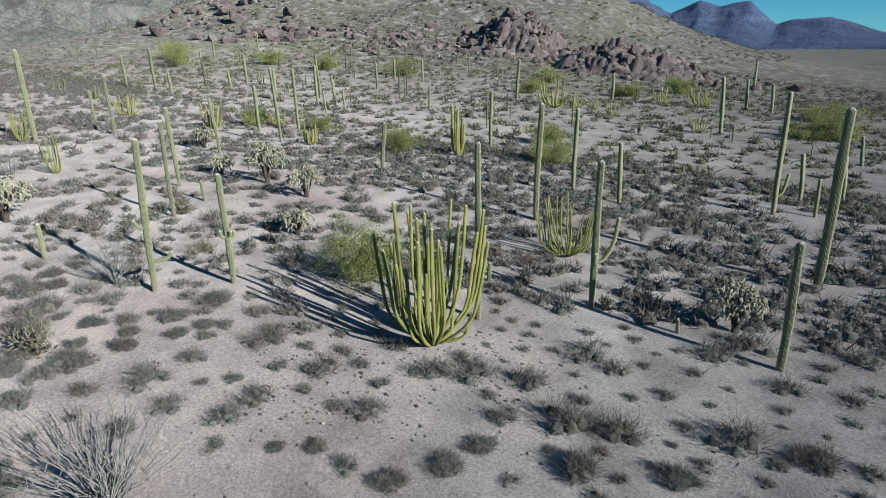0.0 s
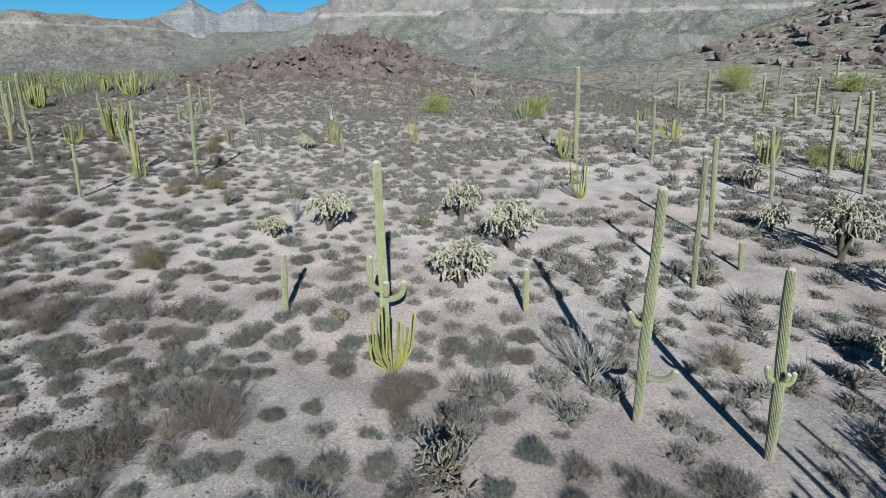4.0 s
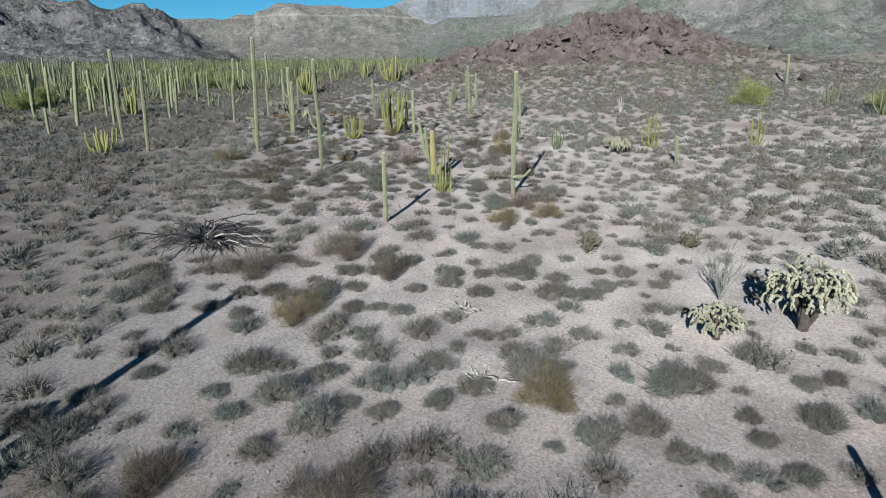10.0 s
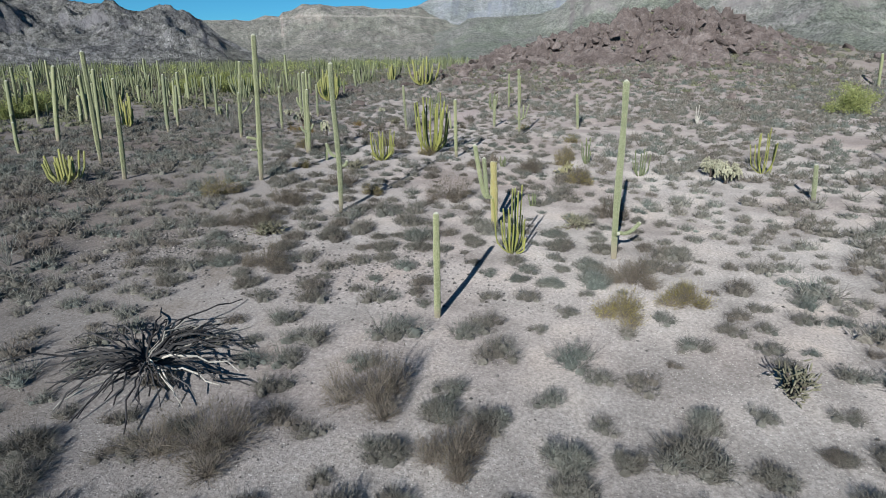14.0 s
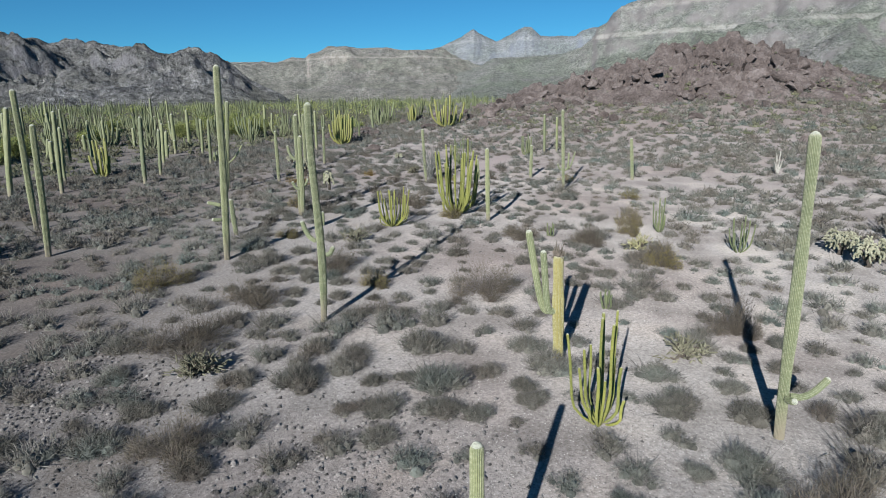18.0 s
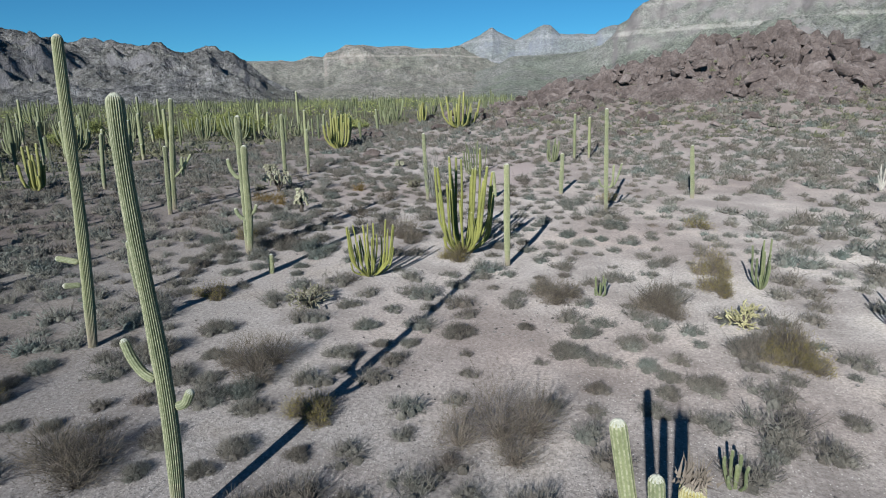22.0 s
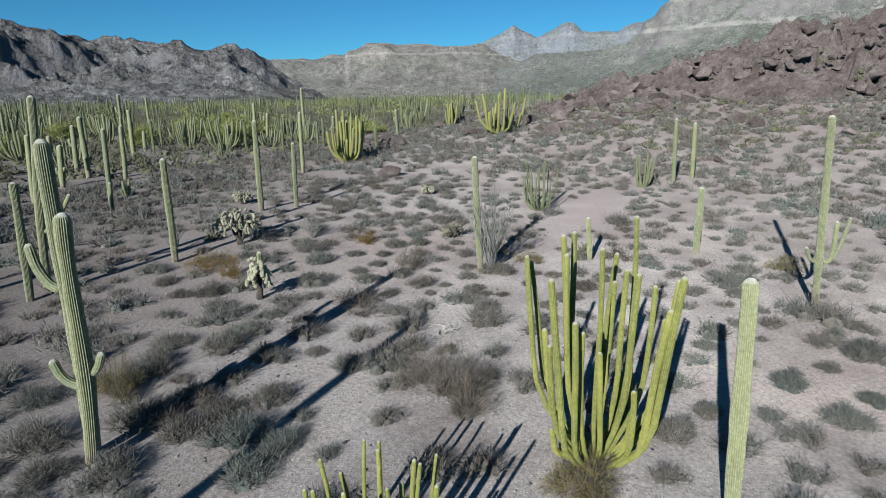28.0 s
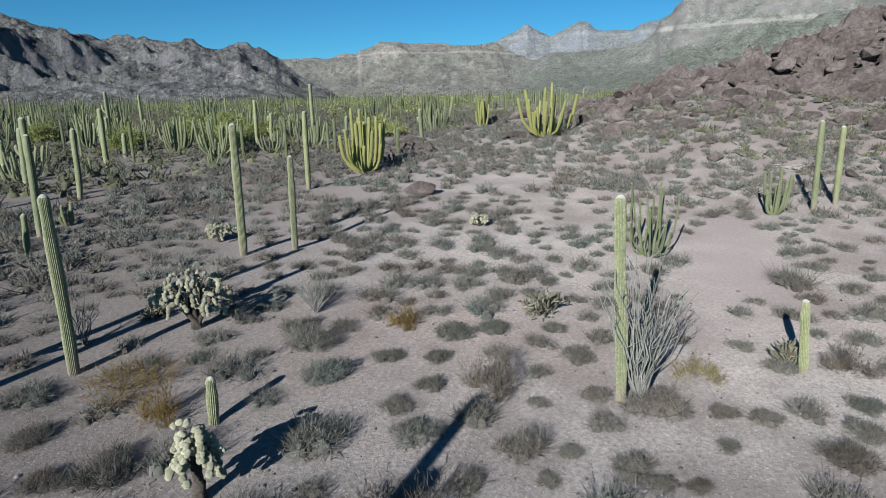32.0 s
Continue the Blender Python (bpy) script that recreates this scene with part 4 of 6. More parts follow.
# ---- the plants along the way ----
saguaro(-18.45, 8.48, 4.85, 0.139, (0.03, 0.07), 2)
saguaro(-16.94, 10.32, 3.64, 0.128, (-0.05, -0.07), 3)
saguaro(-22.62, 3.41, 4.89, 0.151, (-0.03, -0.08), 4)
saguaro(-24.52, 0.59, 1.83, 0.108, (0.00, -0.01), 0)
saguaro(-24.17, 7.44, 1.38, 0.113, (-0.01, -0.06), 0)
saguaro(-25.20, 12.92, 4.16, 0.115, (-0.05, -0.09), 0)
saguaro(-30.39, 16.05, 4.08, 0.132, (-0.06, -0.12), 0)
saguaro(-50.58, 16.56, 6.32, 0.186, (-0.06, -0.22), 0)
saguaro(-26.78, 15.32, 1.06, 0.094, (-0.05, -0.09), 0)
saguaro(-49.98, 21.78, 4.43, 0.146, (-0.03, -0.07), 0)
saguaro(-57.03, 23.47, 2.80, 0.144, (-0.06, -0.14), 0)
saguaro(-43.95, 30.76, 3.69, 0.171, (-0.11, -0.15), 0)
saguaro(-38.27, 28.61, 5.36, 0.147, (-0.27, -0.34), 0)
saguaro(-41.99, 33.27, 5.13, 0.165, (-0.17, -0.20), 0)
saguaro(-37.29, 22.78, 3.63, 0.139, (-0.13, -0.20), 0)
saguaro(-83.03, 42.52, 5.24, 0.219, (-0.14, -0.27), 0)
saguaro(-87.61, 40.86, 4.05, 0.192, (-0.09, -0.20), 0)
saguaro(-75.47, 48.93, 2.62, 0.203, (-0.10, -0.15), 0)
saguaro(-51.97, 46.32, 3.66, 0.165, (-0.21, -0.22), 0)
saguaro(-68.62, 58.46, 4.26, 0.190, (-0.25, -0.28), 0)
saguaro(-50.60, 46.41, 2.25, 0.138, (-0.12, -0.12), 0)
saguaro(-50.58, 43.75, 2.23, 0.137, (-0.15, -0.17), 0)
saguaro(-7.45, 16.60, 4.66, 0.140, (0.01, 0.00), 5)
saguaro(-2.08, 16.44, 3.50, 0.145, (-0.03, -0.00), 0)
saguaro(-2.37, 23.87, 6.25, 0.188, (0.01, 0.00), 0)
saguaro(-5.82, 33.81, 6.06, 0.170, (-0.12, -0.02), 6)
saguaro(-12.32, 29.92, 3.19, 0.161, (-0.12, -0.05), 0)
saguaro(-15.45, 30.97, 4.48, 0.158, (-0.06, -0.03), 0)
saguaro(-13.63, 23.76, 5.26, 0.167, (0.01, 0.01), 0)
saguaro(-9.52, 13.48, 5.20, 0.115, (-0.02, -0.02), 0)
saguaro(-10.96, 16.17, 0.71, 0.095, (0.00, 0.00), 0)
saguaro(-16.40, 62.84, 5.45, 0.215, (-0.33, -0.09), 0)
saguaro(-4.14, 34.99, 2.00, 0.127, (-0.08, -0.01), 0)
saguaro(-5.46, 38.68, 2.67, 0.158, (-0.17, -0.02), 0)
saguaro(-3.64, 40.50, 2.54, 0.159, (-0.16, -0.01), 0)
saguaro(-4.09, 54.38, 2.25, 0.166, (-0.29, -0.02), 0)
saguaro(-4.81, 16.80, 0.52, 0.073, (-0.05, -0.02), 0)
saguaro(-26.03, 38.20, 4.30, 0.169, (-0.00, -0.00), 0)
saguaro(-26.12, 26.75, 2.88, 0.155, (0.14, 0.14), 0)
saguaro(-44.61, 71.47, 5.36, 0.224, (0.03, 0.02), 0)
saguaro(-36.78, 83.80, 3.80, 0.237, (0.00, 0.00), 0)
saguaro(-27.78, 124.59, 5.06, 0.255, (-0.24, -0.05), 0)
saguaro(-17.84, 90.95, 3.71, 0.221, (-0.21, -0.04), 0)
saguaro(-21.04, 91.29, 4.02, 0.227, (-0.20, -0.05), 0)
saguaro(-45.87, 54.90, 2.79, 0.160, (0.02, 0.02), 0)
saguaro(-17.68, -6.89, 2.25, 0.175, (-0.05, 0.05), 0)
saguaro(-38.12, -11.22, 2.56, 0.105, (-0.00, 0.01), 0)
saguaro(-43.94, -7.43, 5.25, 0.127, (-0.01, -0.07), 7)
saguaro(-48.15, -29.40, 4.54, 0.139, (-0.10, 0.11), 0)
saguaro(-51.16, -33.70, 5.66, 0.157, (0.04, -0.05), 0)
saguaro(-56.93, -42.92, 4.77, 0.173, (-0.35, 0.32), 0)
saguaro(-62.08, -38.62, 4.00, 0.166, (-0.10, 0.12), 0)
saguaro(-52.61, -41.07, 1.86, 0.137, (0.03, -0.03), 0)
saguaro(-64.68, -53.43, 4.09, 0.166, (-0.18, 0.16), 0)
saguaro(-53.50, 0.09, 1.54, 0.125, (-0.03, -0.13), 0)
saguaro(-98.29, 15.69, 3.31, 0.174, (-0.05, -0.17), 0)
saguaro(-49.68, -23.19, 6.35, 0.148, (-0.16, 0.17), 8)
saguaro(-45.95, -17.50, 5.43, 0.126, (-0.04, 0.06), 9)
saguaro(-45.74, -11.54, 2.39, 0.161, (0.01, -0.04), 10)
saguaro(-58.90, -16.59, 3.21, 0.127, (0.02, -0.06), 0)
saguaro(-72.08, -11.09, 2.56, 0.130, (0.00, -0.14), 0)
saguaro(-71.41, -17.13, 2.07, 0.135, (0.01, -0.03), 0)
saguaro(-58.26, -40.72, 4.49, 0.163, (-0.13, 0.10), 0)
saguaro(-61.41, -44.13, 3.43, 0.150, (-0.04, 0.03), 0)
saguaro(-52.85, -25.23, 1.47, 0.121, (0.07, -0.06), 0)
saguaro(-56.92, -24.75, 3.59, 0.142, (-0.12, 0.14), 15)
saguaro(-61.06, -31.95, 2.94, 0.134, (-0.07, 0.06), 0)
saguaro(-61.91, -32.50, 4.84, 0.139, (-0.22, 0.21), 13)
saguaro(-55.60, -22.95, 0.65, 0.105, (-0.02, 0.02), 0)
saguaro(-65.01, -40.14, 2.97, 0.141, (-0.13, 0.10), 0)
saguaro(-69.80, -44.25, 3.05, 0.151, (-0.08, 0.07), 0)
saguaro(-71.74, -53.33, 3.16, 0.152, (-0.00, 0.00), 0)
saguaro(-74.70, -55.03, 3.01, 0.164, (-0.07, 0.05), 0)
saguaro(-76.10, -46.02, 2.99, 0.157, (-0.12, 0.12), 0)
saguaro(-67.45, -14.55, 4.43, 0.111, (0.01, -0.15), 12)
saguaro(-64.79, -31.10, 3.05, 0.131, (0.00, -0.00), 0)
saguaro(-69.01, -38.57, 1.32, 0.108, (-0.04, 0.02), 0)
saguaro(-71.00, -41.03, 3.26, 0.143, (-0.07, 0.05), 0)
saguaro(-71.40, -33.24, 3.59, 0.147, (-0.01, 0.02), 0)
saguaro(-72.46, -32.32, 2.66, 0.120, (-0.02, 0.03), 0)
saguaro(-80.93, -37.88, 3.39, 0.149, (-0.03, 0.04), 0)
saguaro(-64.51, -27.85, 0.77, 0.104, (-0.01, 0.01), 0)
saguaro(-67.42, -22.70, 3.18, 0.119, (0.01, -0.09), 0)
saguaro(-83.21, -18.37, 3.13, 0.128, (-0.00, -0.01), 0)
saguaro(-84.34, -17.55, 2.83, 0.132, (-0.00, -0.02), 0)
saguaro(-69.63, -20.04, 1.32, 0.099, (-0.01, -0.07), 0)
organ_pipe(-9.59, 11.50, 4.24, 1.44, 34)
organ_pipe(-10.37, 20.42, 2.32, 1.24, 30)
organ_pipe(-26.16, 34.34, 3.48, 0.59, 9)
organ_pipe(-38.68, 70.66, 3.09, 2.13, 14)
organ_pipe(-30.08, 69.16, 1.91, 0.98, 8)
organ_pipe(-30.82, 86.53, 2.63, 1.16, 9)
organ_pipe(-26.21, 88.84, 2.97, 1.73, 12)
organ_pipe(-18.52, 62.87, 1.88, 0.96, 9)
organ_pipe(-21.26, 3.57, 1.67, 0.55, 14)
organ_pipe(-58.92, -0.95, 2.23, 0.64, 10)
organ_pipe(-60.84, 5.47, 2.22, 0.63, 10)
organ_pipe(-50.66, 15.73, 2.63, 0.62, 10)
organ_pipe(-38.04, 13.11, 2.24, 0.45, 10)
organ_pipe(-47.99, 29.02, 2.61, 0.93, 12)
organ_pipe(-35.94, 29.46, 1.83, 0.62, 10)
organ_pipe(-60.61, 28.01, 2.02, 1.29, 12)
organ_pipe(-84.27, 16.08, 2.03, 1.05, 7)
organ_pipe(-77.07, 18.18, 2.30, 0.90, 8)
organ_pipe(-85.87, 31.66, 1.64, 0.92, 7)
organ_pipe(-46.20, 34.36, 1.59, 0.81, 9)
organ_pipe(-46.62, -31.25, 1.66, 0.88, 14)
organ_pipe(-43.31, -10.44, 2.02, 0.54, 11)
organ_pipe(-56.40, -20.08, 1.95, 0.74, 22)
organ_pipe(-59.71, -18.33, 3.41, 1.12, 24)
organ_pipe(-59.20, -9.49, 1.42, 0.30, 8)
organ_pipe(-57.00, -6.75, 1.33, 0.42, 8)
organ_pipe(-49.53, -10.80, 0.79, 0.21, 5)
organ_pipe(-64.03, -43.92, 2.54, 0.71, 10)
organ_pipe(-80.87, -61.33, 3.04, 1.44, 14)
organ_pipe(-57.19, -13.58, 0.63, 0.19, 5)
organ_pipe(-75.79, -23.07, 2.04, 0.73, 15)
organ_pipe(-82.16, -19.63, 1.63, 0.46, 9)
organ_pipe(-86.60, -48.60, 1.79, 0.37, 6)
organ_pipe(-72.41, -41.70, 0.96, 0.24, 5)
organ_pipe(-99.52, -83.87, 2.73, 1.12, 9)
organ_pipe(-86.27, -38.18, 3.13, 1.24, 18)
organ_pipe(-98.79, -31.88, 3.32, 1.66, 16)
organ_pipe(-91.97, -56.96, 2.84, 0.97, 12)
organ_pipe(-100.73, -77.36, 2.40, 1.37, 9)
cholla(-32.60, 1.03, 1.62, 0.88, 1)
cholla(-31.61, -0.99, 0.84, 0.50, 1)
cholla(-34.07, 6.62, 1.68, 0.77, 1)
cholla(-26.15, 5.74, 1.45, 0.94, 1)
cholla(-29.75, 8.04, 1.85, 1.11, 1)
cholla(-39.97, 23.36, 1.42, 0.67, 1)
cholla(-31.45, 19.22, 1.07, 0.57, 1)
cholla(-27.56, 19.44, 2.14, 1.05, 1)
cholla(-23.85, 19.05, 1.47, 0.90, 1)
cholla(-19.39, 14.89, 1.01, 0.58, 1)
cholla(-57.62, -3.42, 0.87, 0.44, 1)
cholla(-16.77, 4.49, 1.36, 0.64, 2)
cholla(-25.46, 13.35, 0.80, 0.58, 2)
cholla(-23.99, 2.12, 0.52, 0.37, 2)
cholla(-32.81, 4.90, 0.69, 0.61, 2)
cholla(-3.58, 18.01, 1.53, 0.66, 1)
cholla(-12.65, 41.56, 0.63, 0.47, 1)
cholla(-41.00, 59.11, 1.26, 1.29, 1)
cholla(-22.47, 57.84, 0.95, 0.81, 1)
cholla(-22.36, 63.46, 0.79, 0.86, 1)
cholla(-7.06, 16.85, 0.52, 0.35, 2)
cholla(-56.13, -2.95, 0.95, 0.56, 1)
cholla(-36.87, -4.05, 0.79, 0.52, 2)
cholla(-42.48, -18.31, 0.50, 0.51, 2)
cholla(-38.24, -0.86, 0.59, 0.53, 2)
cholla(-42.34, -18.44, 0.54, 0.39, 2)
cholla(-46.92, -8.92, 0.53, 0.60, 2)
cholla(-53.61, -20.38, 0.55, 0.69, 2)
cholla(-56.04, -10.13, 0.65, 0.51, 3)
cholla(-67.01, -30.63, 1.13, 0.68, 1)
cholla(-67.11, -31.82, 0.40, 0.21, 2)
cholla(-63.18, -26.81, 0.99, 0.14, 1)
cholla(-72.37, -34.96, 0.54, 0.34, 1)
cholla(-70.36, -24.64, 0.60, 0.49, 2)
cholla(-69.86, -20.26, 0.56, 0.24, 2)
cholla(-76.93, -28.44, 0.37, 0.20, 1)
palo_verde(-14.03, 13.21, 1.90, 1.59)
palo_verde(-20.66, 36.95, 1.60, 1.54)
palo_verde(-29.29, 31.63, 2.02, 1.18)
palo_verde(-7.56, 68.60, 2.33, 2.26)
palo_verde(-10.07, 68.04, 1.58, 1.89)
palo_verde(-41.44, 35.11, 1.28, 0.97)
palo_verde(-80.30, 20.21, 2.41, 1.62)
palo_verde(-112.53, 62.05, 4.06, 3.03)
palo_verde(-102.86, 75.71, 2.45, 2.37)
palo_verde(-81.51, 8.85, 2.31, 1.49)
palo_verde(-124.05, 68.34, 3.26, 2.86)
palo_verde(-74.75, 82.67, 3.28, 2.94)
palo_verde(-37.97, 91.89, 1.81, 1.70)
palo_verde(-49.14, 82.61, 2.04, 2.12)
dry_bush(-22.72, -10.66, 0.90, 0.81, 2)
dry_bush(-24.26, -10.05, 0.59, 0.61, 1)
dry_bush(-18.78, -0.13, 1.23, 0.90, 1)
dry_bush(-24.44, -6.99, 0.63, 0.97, 1)
dry_bush(-28.15, -4.39, 0.64, 0.62, 2)
dry_bush(-19.42, 3.65, 0.73, 0.57, 1)
dry_bush(-20.48, 11.44, 0.71, 0.59, 2)
dry_bush(-23.43, -5.31, 0.80, 0.65, 1)
dry_bush(-32.42, -13.32, 0.95, 0.97, 1)
dry_bush(-34.46, -11.27, 1.05, 0.78, 1)
dry_bush(-33.29, -9.42, 0.81, 0.63, 1)
dry_bush(-30.15, -10.55, 0.73, 0.62, 2)
dry_bush(-39.54, -7.09, 0.72, 0.64, 2)
dry_bush(-40.85, -5.69, 0.70, 0.68, 2)
dry_bush(-40.02, -16.86, 0.79, 0.69, 1)
dry_bush(-41.89, -6.93, 0.91, 0.74, 1)
dry_bush(-43.41, -19.54, 0.86, 1.00, 1)
dry_bush(-46.71, -23.21, 0.91, 0.82, 2)
dry_bush(-46.32, -19.91, 0.77, 0.89, 1)
dry_bush(-49.56, -14.28, 1.16, 0.96, 1)
dry_bush(-60.12, -10.65, 1.02, 0.56, 2)
dry_bush(-48.71, -7.67, 1.13, 0.60, 1)
dry_bush(-54.12, -9.41, 0.79, 0.64, 2)
dry_bush(-50.07, -19.35, 0.84, 0.89, 1)
dry_bush(-48.90, -17.38, 0.60, 0.43, 2)
dry_bush(-53.22, -23.11, 0.50, 0.46, 2)
dry_bush(-56.49, -12.03, 0.78, 0.74, 1)
dry_bush(-58.59, -10.55, 0.77, 0.54, 2)
dry_bush(-56.48, -14.60, 0.66, 0.72, 1)
dry_bush(-54.88, -9.49, 0.85, 0.66, 1)
dry_bush(-66.29, -10.90, 0.61, 0.60, 2)
dry_bush(-60.58, -20.97, 0.99, 0.91, 1)
dry_bush(-63.67, -24.31, 0.69, 0.79, 1)
dry_bush(-58.49, -26.00, 0.80, 0.43, 2)
dry_bush(-70.51, -14.77, 0.56, 0.62, 2)
dry_bush(-58.97, -18.28, 0.57, 0.59, 2)
dry_bush(-64.71, -29.92, 0.54, 0.84, 3)
dry_bush(-64.32, -28.67, 0.69, 0.37, 3)
dry_bush(-67.02, -24.49, 0.80, 0.53, 1)
dry_bush(-68.80, -26.97, 0.53, 0.39, 3)
dry_bush(-70.04, -19.34, 0.54, 0.45, 1)
dry_bush(-68.80, -21.67, 0.44, 0.39, 2)
ocotillo(-8.94, 24.44, 1.88, 0.71, 14)
ocotillo(-9.73, 3.14, 1.96, 1.43, 60)
ocotillo(-20.00, 7.99, 1.81, 0.97, 34)
ocotillo(-17.56, -5.34, 2.12, 0.88, 34)
ocotillo(-34.04, -0.56, 1.82, 0.55, 18)
ocotillo(-38.03, 10.93, 1.91, 1.06, 26)
ocotillo(-67.57, -22.43, 2.53, 0.81, 46)
ocotillo(-68.73, -29.05, 0.95, 0.53, 18)
ocotillo(-65.63, -31.95, 1.16, 0.46, 16)
ocotillo(-65.15, -35.53, 1.36, 0.64, 12)
ocotillo(-61.74, -34.32, 1.41, 0.71, 12)
ocotillo(-37.65, -23.68, 1.32, 0.62, 12)
dead_cactus(-34.33, -16.10, 1.19, 2.15, 1)
dead_cactus(-31.58, -7.08, 0.50, 0.64, 2)
dead_cactus(-28.53, -5.80, 0.29, 0.68, 2)
dead_cactus(-90.22, -18.35, 0.82, 1.14, 2)
dead_cactus(-38.40, 4.77, 0.55, 0.93, 2)
dead_cactus(-63.30, -22.02, 0.25, 0.40, 2)
dead_cactus(-75.34, -2.72, 1.46, 0.49, 3)
saguaro(-57.12, -24.95, 4.50, 0.140, (0.10, 0.18), 14)

saguaro(-20.04, -12.91, 5.40, 0.16, (0.0, 0.0), 4)


for px, py, tall in ((-95.5, 57.1, 3.9), (-114.6, 71.4, 4.2), (-81.2, 55.4, 4.4), (-112.4, 80.2, 4.9), (-58.8, 49.6, 4.3), (-54.0, 48.1, 3.0), (-66.0, 67.1, 3.8), (-73.4, 78.9, 3.6), (-68.5, 80.4, 3.7), (-64.0, 47.6, 3.6), (-79.9, 42.9, 2.4)):
    saguaro(px, py, tall, 0.20, (-0.1, -0.1), 0)
for px, py, tall, wide in ((-54.6, 96.9, 2.4, 2.0), (-34.6, 105.4, 2.3, 2.4), (-11.1, 85.7, 2.2, 2.6), (-25.1, 44.7, 1.7, 1.4), (-89.6, 77.8, 2.6, 2.2), (-47.4, 32.7, 1.4, 1.0)):
    palo_verde(px, py, tall, wide)
for px, py, tall, wide, n in ((-36.5, 72.5, 2.1, 0.9, 9), (-75.0, 31.2, 1.6, 0.7, 8), (-79.6, 56.7, 2.2, 0.6, 7), (-34.4, 73.1, 1.7, 0.8, 8)):
    organ_pipe(px, py, tall, wide, n)
# the edge of the cactus stand on the south-western flat
rng = np.random.default_rng(15)
spaced_out = [(o.location.x, o.location.y) for o in scene.objects if o.type == "EMPTY"]
for n in range(250):
    px, py = rng.uniform(-108, -58), rng.uniform(-88, -38)
    if py > -0.55 * (px + 58) - 43 - 22 or py > -36 or (px + 94.6) ** 2 + (py + 40.6) ** 2 < 20:
        if not (py < -46 and px > -84):
            continue
    if min((px - a) ** 2 + (py - b) ** 2 for a, b in spaced_out) < 7.5:
        continue
    spaced_out.append((px, py))
    if n % 6 in (1, 4):
        organ_pipe(px, py, rng.uniform(1.5, 3.0), rng.uniform(0.6, 1.3), int(rng.integers(8, 14)))
    elif n % 12 == 5:
        ocotillo(px, py, rng.uniform(1.4, 2.2), rng.uniform(0.6, 0.9), 12)
    elif n % 6 == 3:
        palo_verde(px, py, rng.uniform(1.2, 2.2), rng.uniform(0.9, 1.6))
    else:
        saguaro(px, py, 1.6 + 3.0 * rng.uniform() ** 1.5, 0.175, tuple(rng.uniform(-0.15, 0.15, 2)), int(rng.choice([0, 0, 0, 6, 14, 15])))


# ---- bursage: the commonest shrub, in nine shapes ----
TAKEN = [(o.location.x, o.location.y) for o in scene.objects if o.type == "EMPTY"]


def mound(rng, c, rx, rz, az, rows):
    """A lumpy little dome of foliage, open below."""
    el = np.linspace(0.0, 1.45, rows + 1)[:-1]
    ang = np.arange(az) / az * 2 * np.pi + rng.uniform(0, 6)
    ring = []
    for i, e in enumerate(el):
        r = rx * np.cos(e) * rng.uniform(0.78, 1.16, az)
        ring.append(np.stack([c[0] + np.cos(ang + 0.4 * i) * r, c[1] + np.sin(ang + 0.4 * i) * r, np.maximum(0.0, rz * np.sin(e) * rng.uniform(0.8, 1.15, az)) - (0.02 if i == 0 else 0)], 1))
    v = np.concatenate([*ring, [[c[0], c[1], rz * rng.uniform(0.92, 1.1)]]])
    f = []
    for i in range(rows):
        for j in range(az):
            p, q = i * az + j, i * az + (j + 1) % az
            if i < rows - 1:
                f += [(p, q, p + az), (q, q + az, p + az)]
            else:
                f.append((p, q, len(v) - 1))
    return v, np.array(f)


